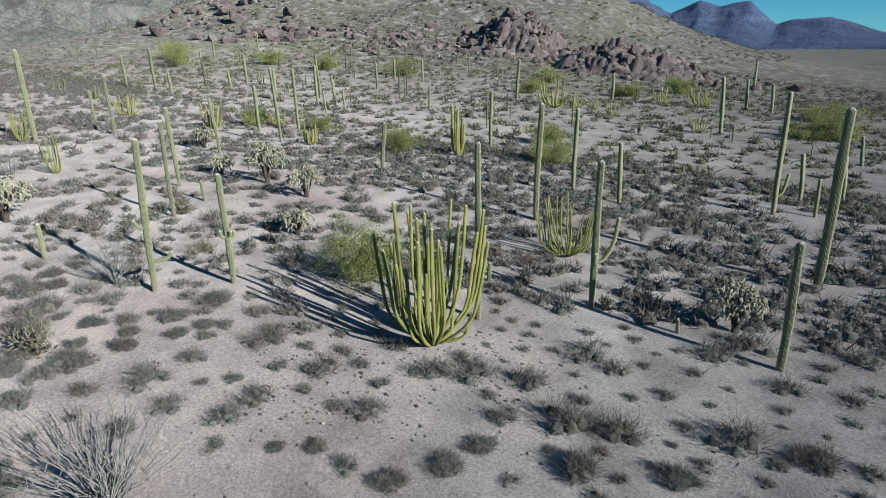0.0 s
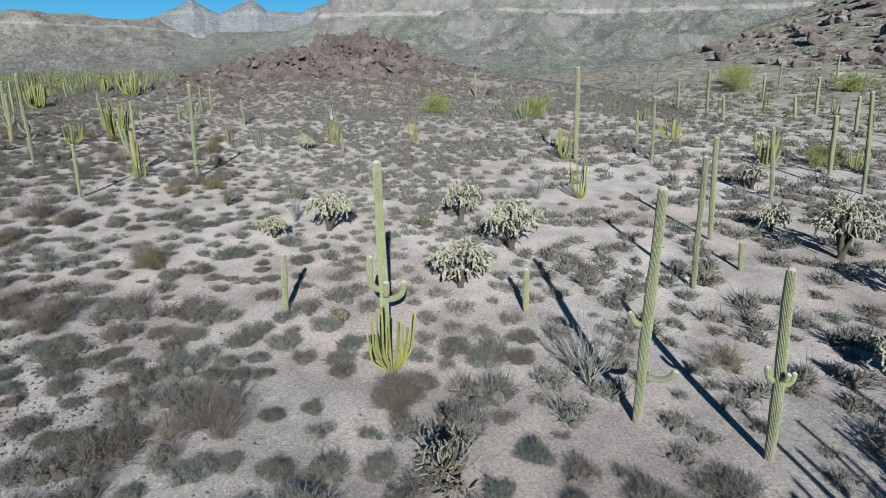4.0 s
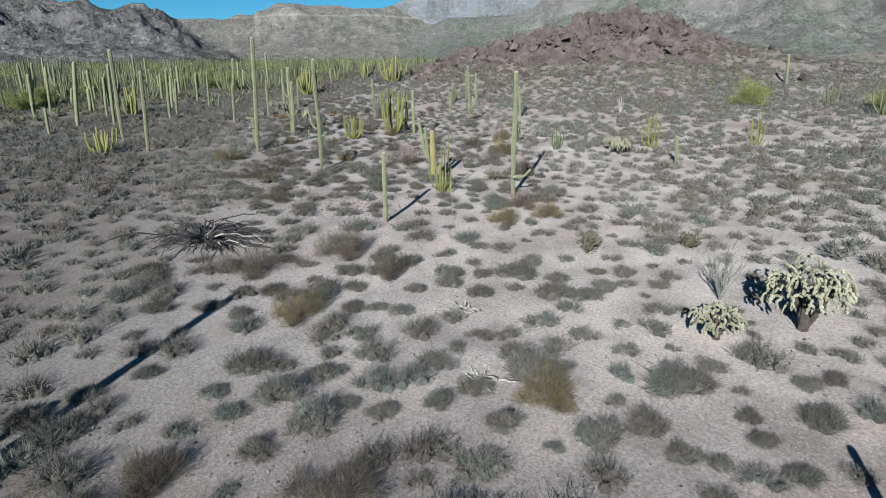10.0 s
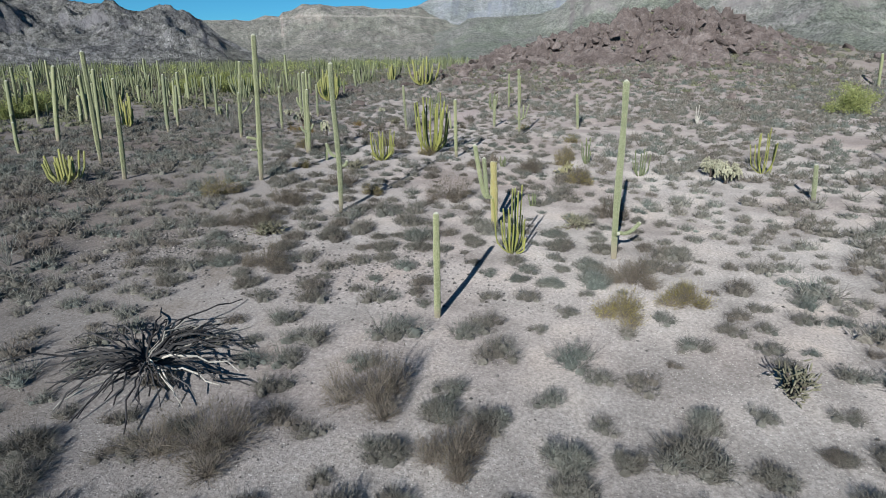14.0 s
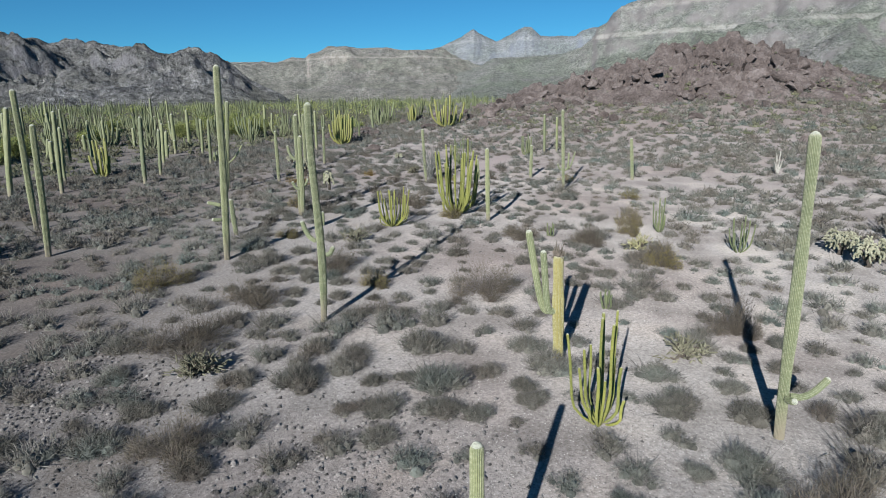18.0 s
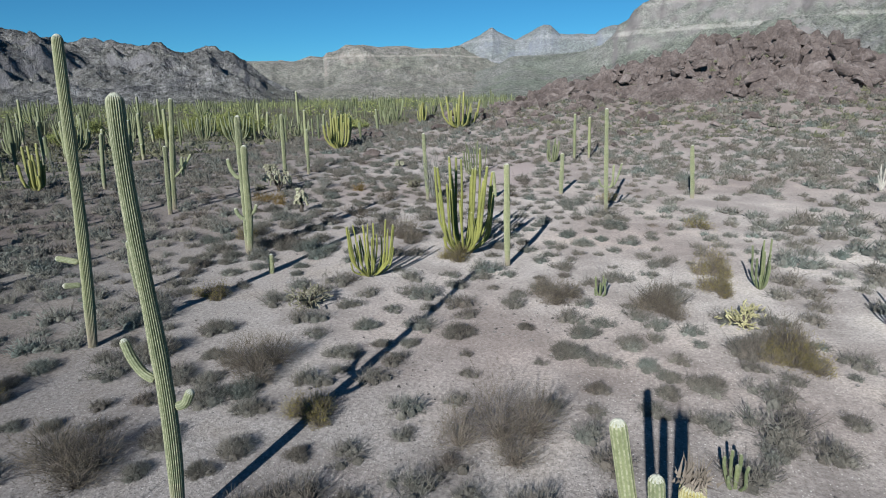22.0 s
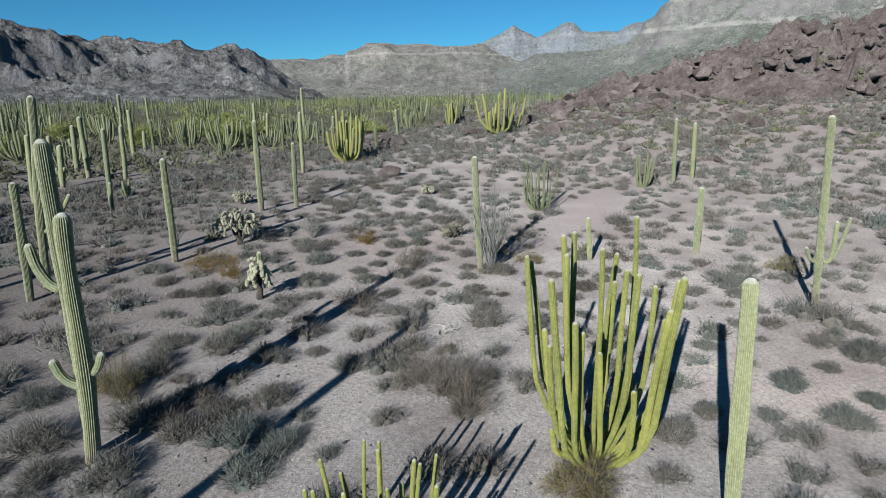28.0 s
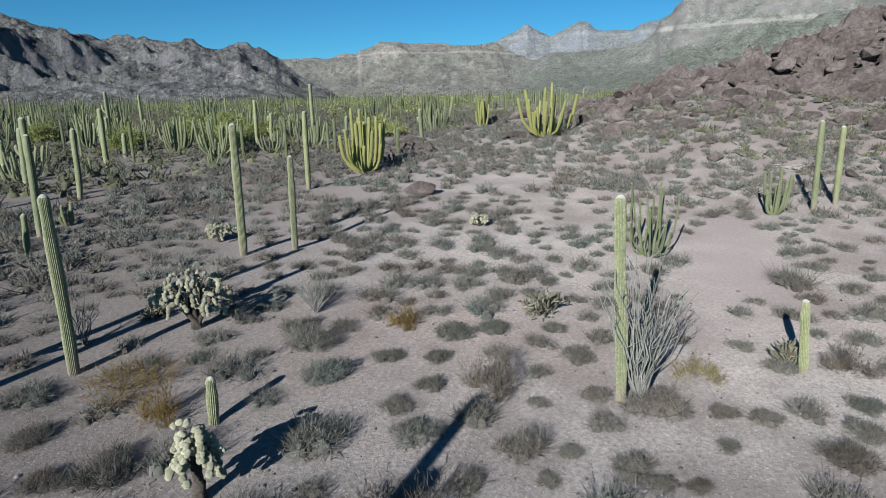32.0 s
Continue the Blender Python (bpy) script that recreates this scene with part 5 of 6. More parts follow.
def shrub_shape(seed, twigs, sprigs, width, sprig=(0.07, 0.15), lobes=5, az=6, rows=2, core=0.8):
    """A low cushion of several lobes, each a dense little dome bristling with short sprigs, and bare twigs round its skirt."""
    rng = np.random.default_rng(seed)
    tall = rng.uniform(0.21, 0.32)
    cores, where = [], []
    for i in range(lobes):
        a, d = i * 2.4 + rng.uniform(-0.4, 0.4), 0.26 * math.sqrt(i / max(1, lobes - 1)) * rng.uniform(0.7, 1.25)
        rx, rz = rng.uniform(0.15, 0.24) * (1.2 if lobes < 4 else 1.0), tall * rng.uniform(0.62, 1.0) * (1 - 0.6 * d)
        where.append((math.cos(a) * d, math.sin(a) * d, rx, rz))
        cores.append(mound(rng, where[-1][:2], rx * core * 1.06, rz * core, az, rows))
    k = rng.integers(0, lobes, sprigs)
    deep = rng.uniform(core * 0.85, 1.0, sprigs)
    w = np.array(where)[k]
    az_, el_ = rng.uniform(0, 2 * np.pi, sprigs), np.arcsin(rng.uniform(0.02, 1, sprigs))
    n = np.stack([np.cos(az_) * np.cos(el_), np.sin(az_) * np.cos(el_), np.sin(el_)], 1)
    c = np.stack([w[:, 0] + n[:, 0] * w[:, 2] * deep, w[:, 1] + n[:, 1] * w[:, 2] * deep, n[:, 2] * w[:, 3] * deep], 1)
    way = n * 0.8 + rng.normal(size=n.shape) * 0.62 + (0, 0, 0.35)
    way *= (rng.uniform(*sprig, sprigs) / np.linalg.norm(way, axis=1))[:, None]
    way[:, 2] = np.maximum(way[:, 2], -c[:, 2])
    leaf = joined([*cores, blades(rng, c, c + way, width, width * 0.45)])
    t = rng.uniform(0, 2 * np.pi, twigs)
    root = np.stack([np.cos(t) * 0.2, np.sin(t) * 0.2, np.full(twigs, 0.03)], 1)
    out = root + np.stack([np.cos(t) * rng.uniform(0.16, 0.4, twigs), np.sin(t) * rng.uniform(0.16, 0.4, twigs), rng.uniform(0.05, 0.36, twigs)], 1) + rng.normal(size=(twigs, 3)) * 0.05
    out[:, 2] = np.abs(out[:, 2])
    return blades(rng, root, out, width * 0.8, width * 0.3), leaf


def shrub_density(x, y):
    """Shrubs stand closer in the swales and leave bare pale pans between."""
    return np.clip(0.80 + 1.3 * fractal(x * 0.11, y * 0.11, 3, 17) - 0.020 * ((y + 5.5) - 0.42 * (x + 28)) * (x < -20) * np.clip((x + 88) / 14, 0, 1) - 0.55 * np.exp(-((x + 6) ** 2 + (y - 6) ** 2) / 60), 0.12, 1.0)


def scatter(rng, n, x0, x1, y0, y1, gap):
    """Random spots with a least distance between them, thinned by the density."""
    cell, spots, known = {}, [], np.array(TAKEN)
    for _ in range(n):
        x, y = rng.uniform(x0, x1), rng.uniform(y0, y1)
        if rng.uniform() > shrub_density(x, y):
            continue
        i, j = int(x // gap), int(y // gap)
        if any((x - a) ** 2 + (y - b) ** 2 < gap * gap for di in (-1, 0, 1) for dj in (-1, 0, 1) for a, b in cell.get((i + di, j + dj), ())):
            continue
        if len(known) and ((known[:, 0] - x) ** 2 + (known[:, 1] - y) ** 2).min() < 0.55:
            continue
        if ((x + 76) * 0.28) ** 2 + (y + 21) ** 2 < 2.0:
            continue
        line = abs((y + 5.5) - 0.42 * (x + 28)) / 1.08
        if -66 < x < -14 and line < 8 and rng.uniform() < 0.3:
            continue
        cell.setdefault((i, j), []).append((x, y))
        spots.append((x, y))
    return np.array(spots)


NEAR_SHRUBS = []
for s in range(8):
    tw, lf = shrub_shape(100 + s, 60, 1600, 0.0033, (0.06, 0.16), 7, 6, 2, 0.52)
    NEAR_SHRUBS.append((mesh_data("twigwork", *tw, BURSAGE_TWIG), mesh_data("foliage", *lf, BURSAGE_LEAF)))


def bursage(x, y, width):
    i = int(abs(x * 37 + y * 101))
    top = thing("bursage_shrub", x, y, "low rounded grey-green bursage shrub on gravel", "shrub", "bursage shrubs on the flat", turn=(i * 137.5) % 360, sink=0.01)
    top.scale = (width * 1.06, width * (0.9 + 0.3 * ((i * 0.618) % 1)), width * (0.8 + 0.3 * ((i * 0.414) % 1)))
    tw, lf = NEAR_SHRUBS[i % 8]
    part("twigwork", tw, top)
    part("foliage", lf, top)
    TAKEN.append((x, y))
    return top


MORE = []


def low_shrub(x, y, width):
    MORE.append((x, y, width))
    TAKEN.append((x, y))


bursage(-64.69, -24.07, 0.67)
bursage(-65.59, -21.94, 0.50)
bursage(-65.77, -21.50, 0.45)
bursage(-62.67, -28.80, 0.76)
bursage(-65.14, -23.21, 0.45)
bursage(-63.12, -28.20, 1.20)
bursage(-65.81, -22.29, 0.70)
bursage(-67.10, -19.78, 0.89)
bursage(-65.65, -23.64, 0.91)
bursage(-65.81, -23.08, 0.46)
bursage(-64.63, -26.31, 1.20)
bursage(-56.44, -25.06, 1.02)
bursage(-56.82, -24.26, 1.21)
bursage(-66.82, -21.18, 0.45)
bursage(-57.56, -22.60, 1.12)
bursage(-63.24, -29.84, 0.94)
bursage(-65.37, -25.16, 0.95)
bursage(-67.91, -19.39, 0.77)
bursage(-54.58, -25.06, 0.80)
bursage(-55.76, -22.21, 0.64)
bursage(-55.08, -24.03, 0.81)
bursage(-48.63, -19.42, 1.00)
bursage(-46.62, -18.87, 0.58)
bursage(-46.94, -18.05, 0.61)
bursage(-67.79, -20.72, 0.61)
bursage(-56.91, -25.95, 1.22)
bursage(-67.38, -22.16, 1.22)
bursage(-58.34, -22.61, 1.02)
bursage(-67.72, -21.25, 0.61)
bursage(-29.83, -11.96, 0.82)
bursage(-65.90, -25.70, 0.82)
bursage(-49.11, -18.92, 0.93)
bursage(-58.22, -23.35, 1.24)
bursage(-68.73, -19.31, 0.73)
bursage(-42.72, -12.54, 0.83)
bursage(-29.44, -14.06, 1.04)
bursage(-31.10, -8.33, 0.84)
bursage(-55.89, -23.62, 0.74)
bursage(-42.28, -14.21, 1.16)
bursage(-63.85, -31.00, 1.16)
bursage(-51.96, -11.76, 0.63)
bursage(-58.05, -24.17, 1.16)
bursage(-42.64, -13.24, 1.16)
bursage(-66.89, -23.82, 0.45)
bursage(-60.89, -17.32, 1.06)
bursage(-29.90, -12.91, 0.95)
bursage(-47.85, -16.96, 0.58)
bursage(-44.54, -7.85, 1.17)
bursage(-47.57, -17.91, 0.85)
bursage(-41.03, -9.00, 0.96)
bursage(-41.48, -7.84, 1.28)
bursage(-56.48, -22.51, 0.71)
bursage(-38.54, -16.59, 1.07)
bursage(-67.39, -23.07, 0.64)
bursage(-44.20, -9.15, 1.28)
bursage(-31.14, -8.97, 0.75)
bursage(-42.11, -14.89, 0.64)
bursage(-52.44, -11.10, 1.07)
bursage(-51.67, -12.97, 0.64)
bursage(-30.97, -9.55, 0.75)
bursage(-55.43, -25.37, 0.87)
bursage(-37.97, -18.56, 1.08)
bursage(-58.01, -25.05, 1.30)
bursage(-18.85, -7.60, 0.94)
bursage(-27.05, -0.33, 0.98)
bursage(-25.87, -5.26, 1.20)
bursage(-18.76, -8.49, 0.99)
bursage(-20.08, -2.34, 0.89)
bursage(-47.42, -19.21, 0.82)
bursage(-55.88, -24.83, 0.83)
bursage(-49.13, -20.63, 1.21)
bursage(-17.93, -3.98, 0.99)
bursage(-62.31, -14.77, 0.99)
bursage(-43.62, -11.70, 0.99)
bursage(-18.70, -9.13, 1.03)
bursage(-66.70, -25.52, 0.66)
bursage(-41.15, -9.85, 0.77)
bursage(-17.43, -6.84, 1.11)
bursage(-19.75, -4.23, 0.66)
bursage(-18.54, -1.18, 0.78)
bursage(-18.28, -2.80, 0.78)
bursage(-60.13, -20.44, 0.67)
bursage(-18.42, -2.28, 0.89)
bursage(-58.73, -24.00, 1.01)
bursage(-19.63, -5.35, 0.79)
bursage(-52.63, -11.73, 0.67)
bursage(-56.58, -23.64, 0.57)
bursage(-31.04, -11.25, 1.12)
bursage(-55.59, -26.13, 0.80)
bursage(-29.88, -15.31, 1.35)
bursage(-66.28, -27.14, 1.12)
bursage(-19.13, 1.12, 0.79)
bursage(-19.36, -6.97, 0.79)
bursage(-33.24, -3.93, 1.24)
bursage(-20.96, 0.59, 0.75)
bursage(-27.04, -1.58, 0.57)
bursage(-20.87, 0.04, 0.72)
bursage(-25.24, -8.88, 0.79)
bursage(-61.76, -16.84, 0.68)
bursage(-46.82, -21.69, 0.60)
bursage(-47.05, -21.13, 0.59)
bursage(-20.27, -3.47, 1.01)
bursage(-20.85, -0.49, 0.73)
bursage(-20.64, -1.84, 1.04)
bursage(-27.06, -2.10, 0.80)
bursage(-19.46, 1.93, 0.69)
bursage(-33.22, -4.79, 1.38)
bursage(-59.27, -23.53, 1.04)
bursage(-43.51, -13.60, 1.50)
bursage(-19.75, -6.40, 0.96)
bursage(-19.97, 3.71, 1.50)
bursage(-57.76, -27.14, 0.92)
bursage(-58.84, -24.69, 1.15)
bursage(-31.60, -10.61, 1.39)
bursage(-32.71, -6.69, 0.93)
bursage(-19.33, -8.64, 0.80)
bursage(-20.24, -4.53, 0.78)
bursage(-56.12, -25.87, 0.77)
bursage(-42.73, -16.17, 1.40)
bursage(-26.73, -4.18, 0.47)
bursage(-45.46, -8.06, 0.82)
bursage(-31.30, -11.92, 1.05)
bursage(-63.20, -14.22, 0.70)
bursage(-24.74, -12.34, 1.29)
bursage(-69.60, -20.37, 0.70)
bursage(-18.74, -3.41, 0.94)
bursage(-15.55, 4.90, 1.41)
bursage(-14.87, 8.08, 0.82)
bursage(-44.15, -12.01, 0.71)
bursage(-21.76, 2.26, 0.95)
bursage(-15.01, 7.33, 0.82)
bursage(-53.02, -12.15, 0.71)
bursage(-42.39, -17.40, 1.06)
bursage(-39.74, -16.27, 0.83)
bursage(-27.21, -3.45, 1.19)
bursage(-43.27, -14.85, 0.71)
bursage(-16.20, 2.13, 1.54)
bursage(-15.41, 6.06, 0.95)
bursage(-27.87, -0.75, 0.72)
bursage(-32.50, -8.38, 0.72)
bursage(-42.34, -8.80, 0.72)
bursage(-48.65, -18.50, 0.82)
bursage(-42.69, -8.05, 1.31)
bursage(-33.99, -3.45, 0.96)
bursage(-16.69, -0.71, 0.72)
bursage(-41.71, -19.81, 1.08)
bursage(-18.83, -4.62, 1.20)
bursage(-43.65, -14.29, 0.72)
bursage(-20.48, 4.26, 0.96)
bursage(-67.31, -26.55, 0.73)
bursage(-32.20, -10.03, 0.85)
bursage(-21.55, -0.35, 0.77)
bursage(-49.87, -21.70, 1.46)
bursage(-67.63, -25.83, 0.61)
bursage(-34.54, -2.01, 0.73)
bursage(-26.28, -8.28, 1.34)
bursage(-50.23, -20.52, 0.73)
bursage(-20.48, -5.83, 1.00)
bursage(-68.68, -23.60, 0.85)
bursage(-30.80, -15.32, 1.22)
bursage(-51.25, -18.09, 0.98)
bursage(-27.73, -2.59, 1.10)
bursage(-20.07, -7.98, 0.90)
bursage(-21.27, -2.50, 1.02)
bursage(-24.96, -13.29, 1.10)
bursage(-21.81, 0.32, 0.74)
bursage(-27.12, -5.10, 0.86)
bursage(-47.33, -22.76, 0.70)
bursage(-21.03, -3.94, 1.10)
bursage(-33.14, -7.60, 1.11)
bursage(-44.44, -12.79, 0.86)
bursage(-45.63, -9.48, 1.23)
bursage(-20.01, -8.72, 0.89)
bursage(-34.46, -2.91, 0.74)
bursage(-39.08, -19.70, 1.11)
bursage(-63.35, -15.46, 0.99)
bursage(-20.85, -4.98, 0.94)
bursage(-54.47, -10.16, 1.36)
bursage(-39.71, -18.18, 1.36)
bursage(-53.12, -13.76, 1.12)
bursage(-16.30, 3.78, 0.99)
bursage(-43.62, -15.61, 1.12)
bursage(-28.75, 0.46, 1.24)
bursage(-21.65, -1.58, 1.00)
bursage(-21.37, -3.28, 0.96)
bursage(-21.41, 6.74, 1.00)
bursage(-26.13, -9.86, 0.88)
bursage(-45.19, -11.63, 1.38)
bursage(-22.59, 2.44, 1.09)
bursage(-19.88, -10.34, 0.81)
bursage(-28.49, -0.81, 0.63)
bursage(-67.20, -28.12, 1.13)
bursage(-26.88, -7.23, 0.76)
bursage(-61.54, -20.43, 0.50)
bursage(-19.64, -2.97, 0.76)
bursage(-70.24, -20.96, 0.63)
bursage(-20.20, -9.19, 0.76)
bursage(-17.25, 0.14, 1.02)
bursage(-34.31, -4.78, 0.89)
bursage(-21.51, 5.86, 1.53)
bursage(-46.86, -6.95, 0.89)
bursage(-16.08, 6.54, 0.77)
bursage(-50.01, -22.68, 0.77)
bursage(-41.49, -13.89, 1.02)
bursage(-53.90, -12.54, 0.90)
bursage(-6.69, 6.75, 1.02)
bursage(-59.42, -26.30, 1.15)
bursage(-17.77, -1.58, 1.67)
bursage(-60.83, -22.94, 1.03)
bursage(-52.07, -17.62, 0.65)
bursage(-16.08, 7.85, 1.16)
bursage(-47.82, -23.20, 0.76)
bursage(-16.48, 5.35, 0.78)
bursage(-44.42, -5.84, 1.56)
bursage(-22.64, 0.79, 1.18)
bursage(-27.02, -7.95, 0.65)
bursage(-52.33, -17.06, 0.65)
bursage(-27.48, -6.33, 0.78)
bursage(-64.25, -14.72, 0.65)
bursage(-20.86, -7.71, 0.85)
bursage(-21.89, -3.02, 0.87)
bursage(-21.36, -5.64, 1.02)
bursage(-34.03, -6.84, 0.78)
bursage(-33.85, -7.71, 1.17)
bursage(-35.20, -2.93, 0.91)
bursage(-21.07, 2.40, 0.91)
bursage(-34.45, -5.97, 1.57)
bursage(-21.12, -6.95, 1.01)
bursage(-17.32, 1.50, 0.92)
bursage(-26.92, -9.29, 1.31)
bursage(-21.69, -4.49, 0.97)
bursage(-68.64, -25.93, 0.92)
bursage(-33.12, -10.49, 1.05)
bursage(-49.27, -19.88, 0.72)
bursage(-17.53, 0.67, 0.79)
bursage(-20.36, -10.73, 1.05)
bursage(-25.92, -12.87, 0.92)
bursage(-17.26, 2.43, 1.06)
bursage(-31.59, -15.99, 1.32)
bursage(-2.64, 10.45, 1.19)
bursage(-22.31, -1.89, 0.81)
bursage(-22.71, -0.25, 1.21)
bursage(-16.15, 9.25, 1.33)
bursage(-4.20, 9.32, 1.33)
bursage(-35.17, -3.70, 0.80)
bursage(-60.64, -24.57, 1.20)
bursage(-26.67, -10.58, 0.67)
bursage(-69.12, -25.31, 0.80)
bursage(-6.18, 7.79, 0.94)
bursage(-28.04, -5.81, 0.94)
bursage(-65.06, -14.02, 1.34)
bursage(-17.28, 3.38, 0.94)
bursage(-69.66, -24.24, 0.67)
bursage(-21.14, -8.55, 1.01)
bursage(-29.26, -1.99, 1.76)
bursage(-22.44, 7.04, 1.08)
bursage(-42.87, -20.84, 1.36)
bursage(-51.31, -21.42, 1.08)
bursage(-53.27, -16.27, 1.08)
bursage(-67.84, -28.83, 1.09)
bursage(-54.29, -13.59, 0.95)
bursage(-61.14, -23.88, 0.68)
bursage(-44.39, -16.73, 1.23)
bursage(-48.50, -23.28, 0.93)
bursage(-45.21, -14.55, 1.37)
bursage(-22.24, 5.17, 1.23)
bursage(-40.86, -18.33, 1.10)
bursage(-29.95, 0.48, 0.82)
bursage(-46.01, -12.34, 1.10)
bursage(-22.92, -1.69, 1.25)
bursage(-60.67, -25.68, 1.11)
bursage(-21.83, -7.01, 1.08)
bursage(-28.83, -4.82, 1.52)
bursage(-22.40, -4.50, 1.09)
bursage(-9.06, 6.03, 0.55)
bursage(-23.69, 1.82, 1.12)
bursage(-8.49, 6.55, 0.69)
bursage(-60.28, -26.76, 1.11)
bursage(-0.71, 12.75, 1.39)
bursage(-30.26, 1.06, 0.70)
bursage(-41.50, -17.22, 1.25)
bursage(-47.47, -8.63, 1.12)
bursage(-47.80, -7.47, 0.70)
bursage(-26.85, -12.24, 0.70)
bursage(-22.80, -3.35, 1.20)
bursage(-51.11, -23.26, 1.54)
bursage(-52.85, -18.40, 0.84)
bursage(-22.97, -2.40, 0.93)
bursage(-64.43, -16.85, 0.70)
bursage(-6.05, 8.74, 0.98)
bursage(-54.19, -14.91, 0.56)
bursage(-34.40, -9.16, 0.99)
bursage(-21.84, 1.45, 0.85)
bursage(-27.91, -8.94, 0.99)
bursage(-17.50, 6.22, 0.99)
bursage(-11.80, 4.34, 0.85)
bursage(-35.53, -5.64, 0.99)
bursage(-34.38, -9.99, 1.14)
bursage(-27.70, -10.49, 1.28)
bursage(-48.39, -6.76, 0.86)
low_shrub(-20.48, -6.75, 0.86)
low_shrub(-17.14, 8.88, 0.86)
low_shrub(-71.98, -20.92, 0.72)
low_shrub(-30.14, -1.26, 0.86)
low_shrub(-56.94, -8.56, 0.86)
low_shrub(-35.97, -4.64, 0.72)
low_shrub(-56.30, -10.39, 1.15)
low_shrub(-44.49, -18.42, 0.87)
low_shrub(-2.01, 12.44, 1.73)
low_shrub(-44.75, -17.78, 0.87)
low_shrub(-28.86, -6.82, 1.16)
low_shrub(-65.04, -16.74, 1.02)
low_shrub(-62.26, -23.51, 0.87)
low_shrub(-22.80, -6.06, 1.01)
low_shrub(-30.74, -0.28, 1.46)
low_shrub(-4.14, 11.02, 1.47)
low_shrub(-24.20, 0.60, 1.03)
low_shrub(-26.89, -15.08, 1.32)
low_shrub(-22.02, -0.91, 0.88)
low_shrub(-61.55, -25.70, 1.03)
low_shrub(-10.61, 5.97, 1.03)
low_shrub(-46.54, -13.44, 0.74)
low_shrub(-5.05, 10.47, 1.62)
low_shrub(-23.61, 6.84, 0.89)
low_shrub(-49.52, -23.69, 1.04)
low_shrub(-45.57, -16.81, 1.49)
low_shrub(-22.57, -7.96, 0.97)
low_shrub(-28.85, -8.20, 1.19)
low_shrub(-35.44, -8.30, 0.90)
low_shrub(-24.02, -1.72, 1.27)
low_shrub(-22.89, 2.98, 0.75)
low_shrub(-58.29, -28.55, 0.91)
low_shrub(-17.62, 9.60, 0.75)
low_shrub(-72.77, -20.57, 0.60)
low_shrub(-30.34, -2.94, 0.75)
low_shrub(-46.18, -15.77, 1.66)
low_shrub(-24.72, 1.14, 1.16)
low_shrub(-6.22, 9.83, 1.06)
low_shrub(-11.92, 5.37, 1.06)
low_shrub(-37.56, -1.97, 1.51)
low_shrub(-8.53, 8.09, 1.21)
low_shrub(-47.29, -12.63, 1.06)
low_shrub(-63.88, -21.32, 1.37)
low_shrub(-41.54, -20.76, 1.07)
low_shrub(-41.08, -22.19, 1.22)
low_shrub(-46.73, -14.80, 1.23)
low_shrub(-70.90, -25.80, 0.92)
low_shrub(-22.08, -3.97, 0.92)
low_shrub(-36.48, -6.70, 1.08)
low_shrub(-66.97, -14.62, 1.86)
low_shrub(-53.95, -19.43, 0.93)
low_shrub(-10.73, 6.83, 1.09)
low_shrub(-18.22, 9.22, 0.93)
low_shrub(-52.28, -24.26, 1.56)
low_shrub(-22.07, -5.17, 0.94)
low_shrub(-55.54, -15.58, 0.94)
low_shrub(-25.54, 2.03, 1.44)
low_shrub(-55.08, -16.89, 1.10)
low_shrub(-18.74, 7.29, 1.25)
low_shrub(-53.50, -21.36, 1.26)
low_shrub(-36.48, -7.45, 0.79)
low_shrub(-13.99, 4.49, 0.95)
low_shrub(-21.74, -8.06, 1.42)
low_shrub(-30.30, -6.15, 0.79)
low_shrub(-30.93, -3.92, 0.95)
low_shrub(-24.45, 5.60, 1.27)
low_shrub(-30.50, -5.54, 0.80)
low_shrub(-30.06, -7.56, 1.27)
low_shrub(-29.72, -8.81, 1.12)
low_shrub(-23.39, 0.02, 1.12)
low_shrub(-63.69, -23.44, 0.96)
low_shrub(-74.31, -19.79, 1.61)
low_shrub(-29.14, -11.50, 1.13)
low_shrub(-44.87, -22.40, 1.30)
low_shrub(-31.66, -2.28, 0.97)
low_shrub(-45.47, -20.83, 1.30)
low_shrub(-58.63, -9.06, 1.14)
low_shrub(-58.93, -8.21, 0.98)
low_shrub(-48.05, -13.34, 0.98)
low_shrub(-64.20, -22.95, 0.82)
low_shrub(-13.42, 5.69, 1.47)
low_shrub(-64.80, -21.63, 0.98)
low_shrub(-71.17, -27.56, 1.15)
low_shrub(-25.00, 6.59, 0.66)
low_shrub(-55.37, -18.12, 1.47)
low_shrub(-0.38, 15.87, 0.98)
low_shrub(-19.79, 5.77, 1.81)
low_shrub(-37.05, -8.03, 1.32)
low_shrub(-59.17, -30.00, 0.99)
low_shrub(-31.66, -3.05, 0.66)
low_shrub(-50.55, -25.32, 1.16)
low_shrub(-28.72, -14.69, 0.99)
low_shrub(-31.34, -4.86, 1.16)
low_shrub(-6.48, 11.43, 1.33)
low_shrub(-36.85, -9.50, 1.33)
low_shrub(-59.00, -31.06, 1.17)
low_shrub(-51.37, -5.13, 1.34)
low_shrub(-19.58, 8.36, 1.34)
low_shrub(-1.61, 15.41, 1.18)
low_shrub(-10.60, 8.53, 1.35)
low_shrub(-31.04, -7.00, 0.84)
low_shrub(-8.62, 10.22, 1.52)
low_shrub(-24.17, -0.89, 1.02)
low_shrub(-7.80, 10.96, 1.53)
low_shrub(-49.80, -10.66, 1.20)
low_shrub(-36.17, -13.49, 1.37)
low_shrub(-24.09, -3.30, 1.21)
low_shrub(-45.50, -23.68, 1.04)
low_shrub(-59.93, -8.70, 1.39)
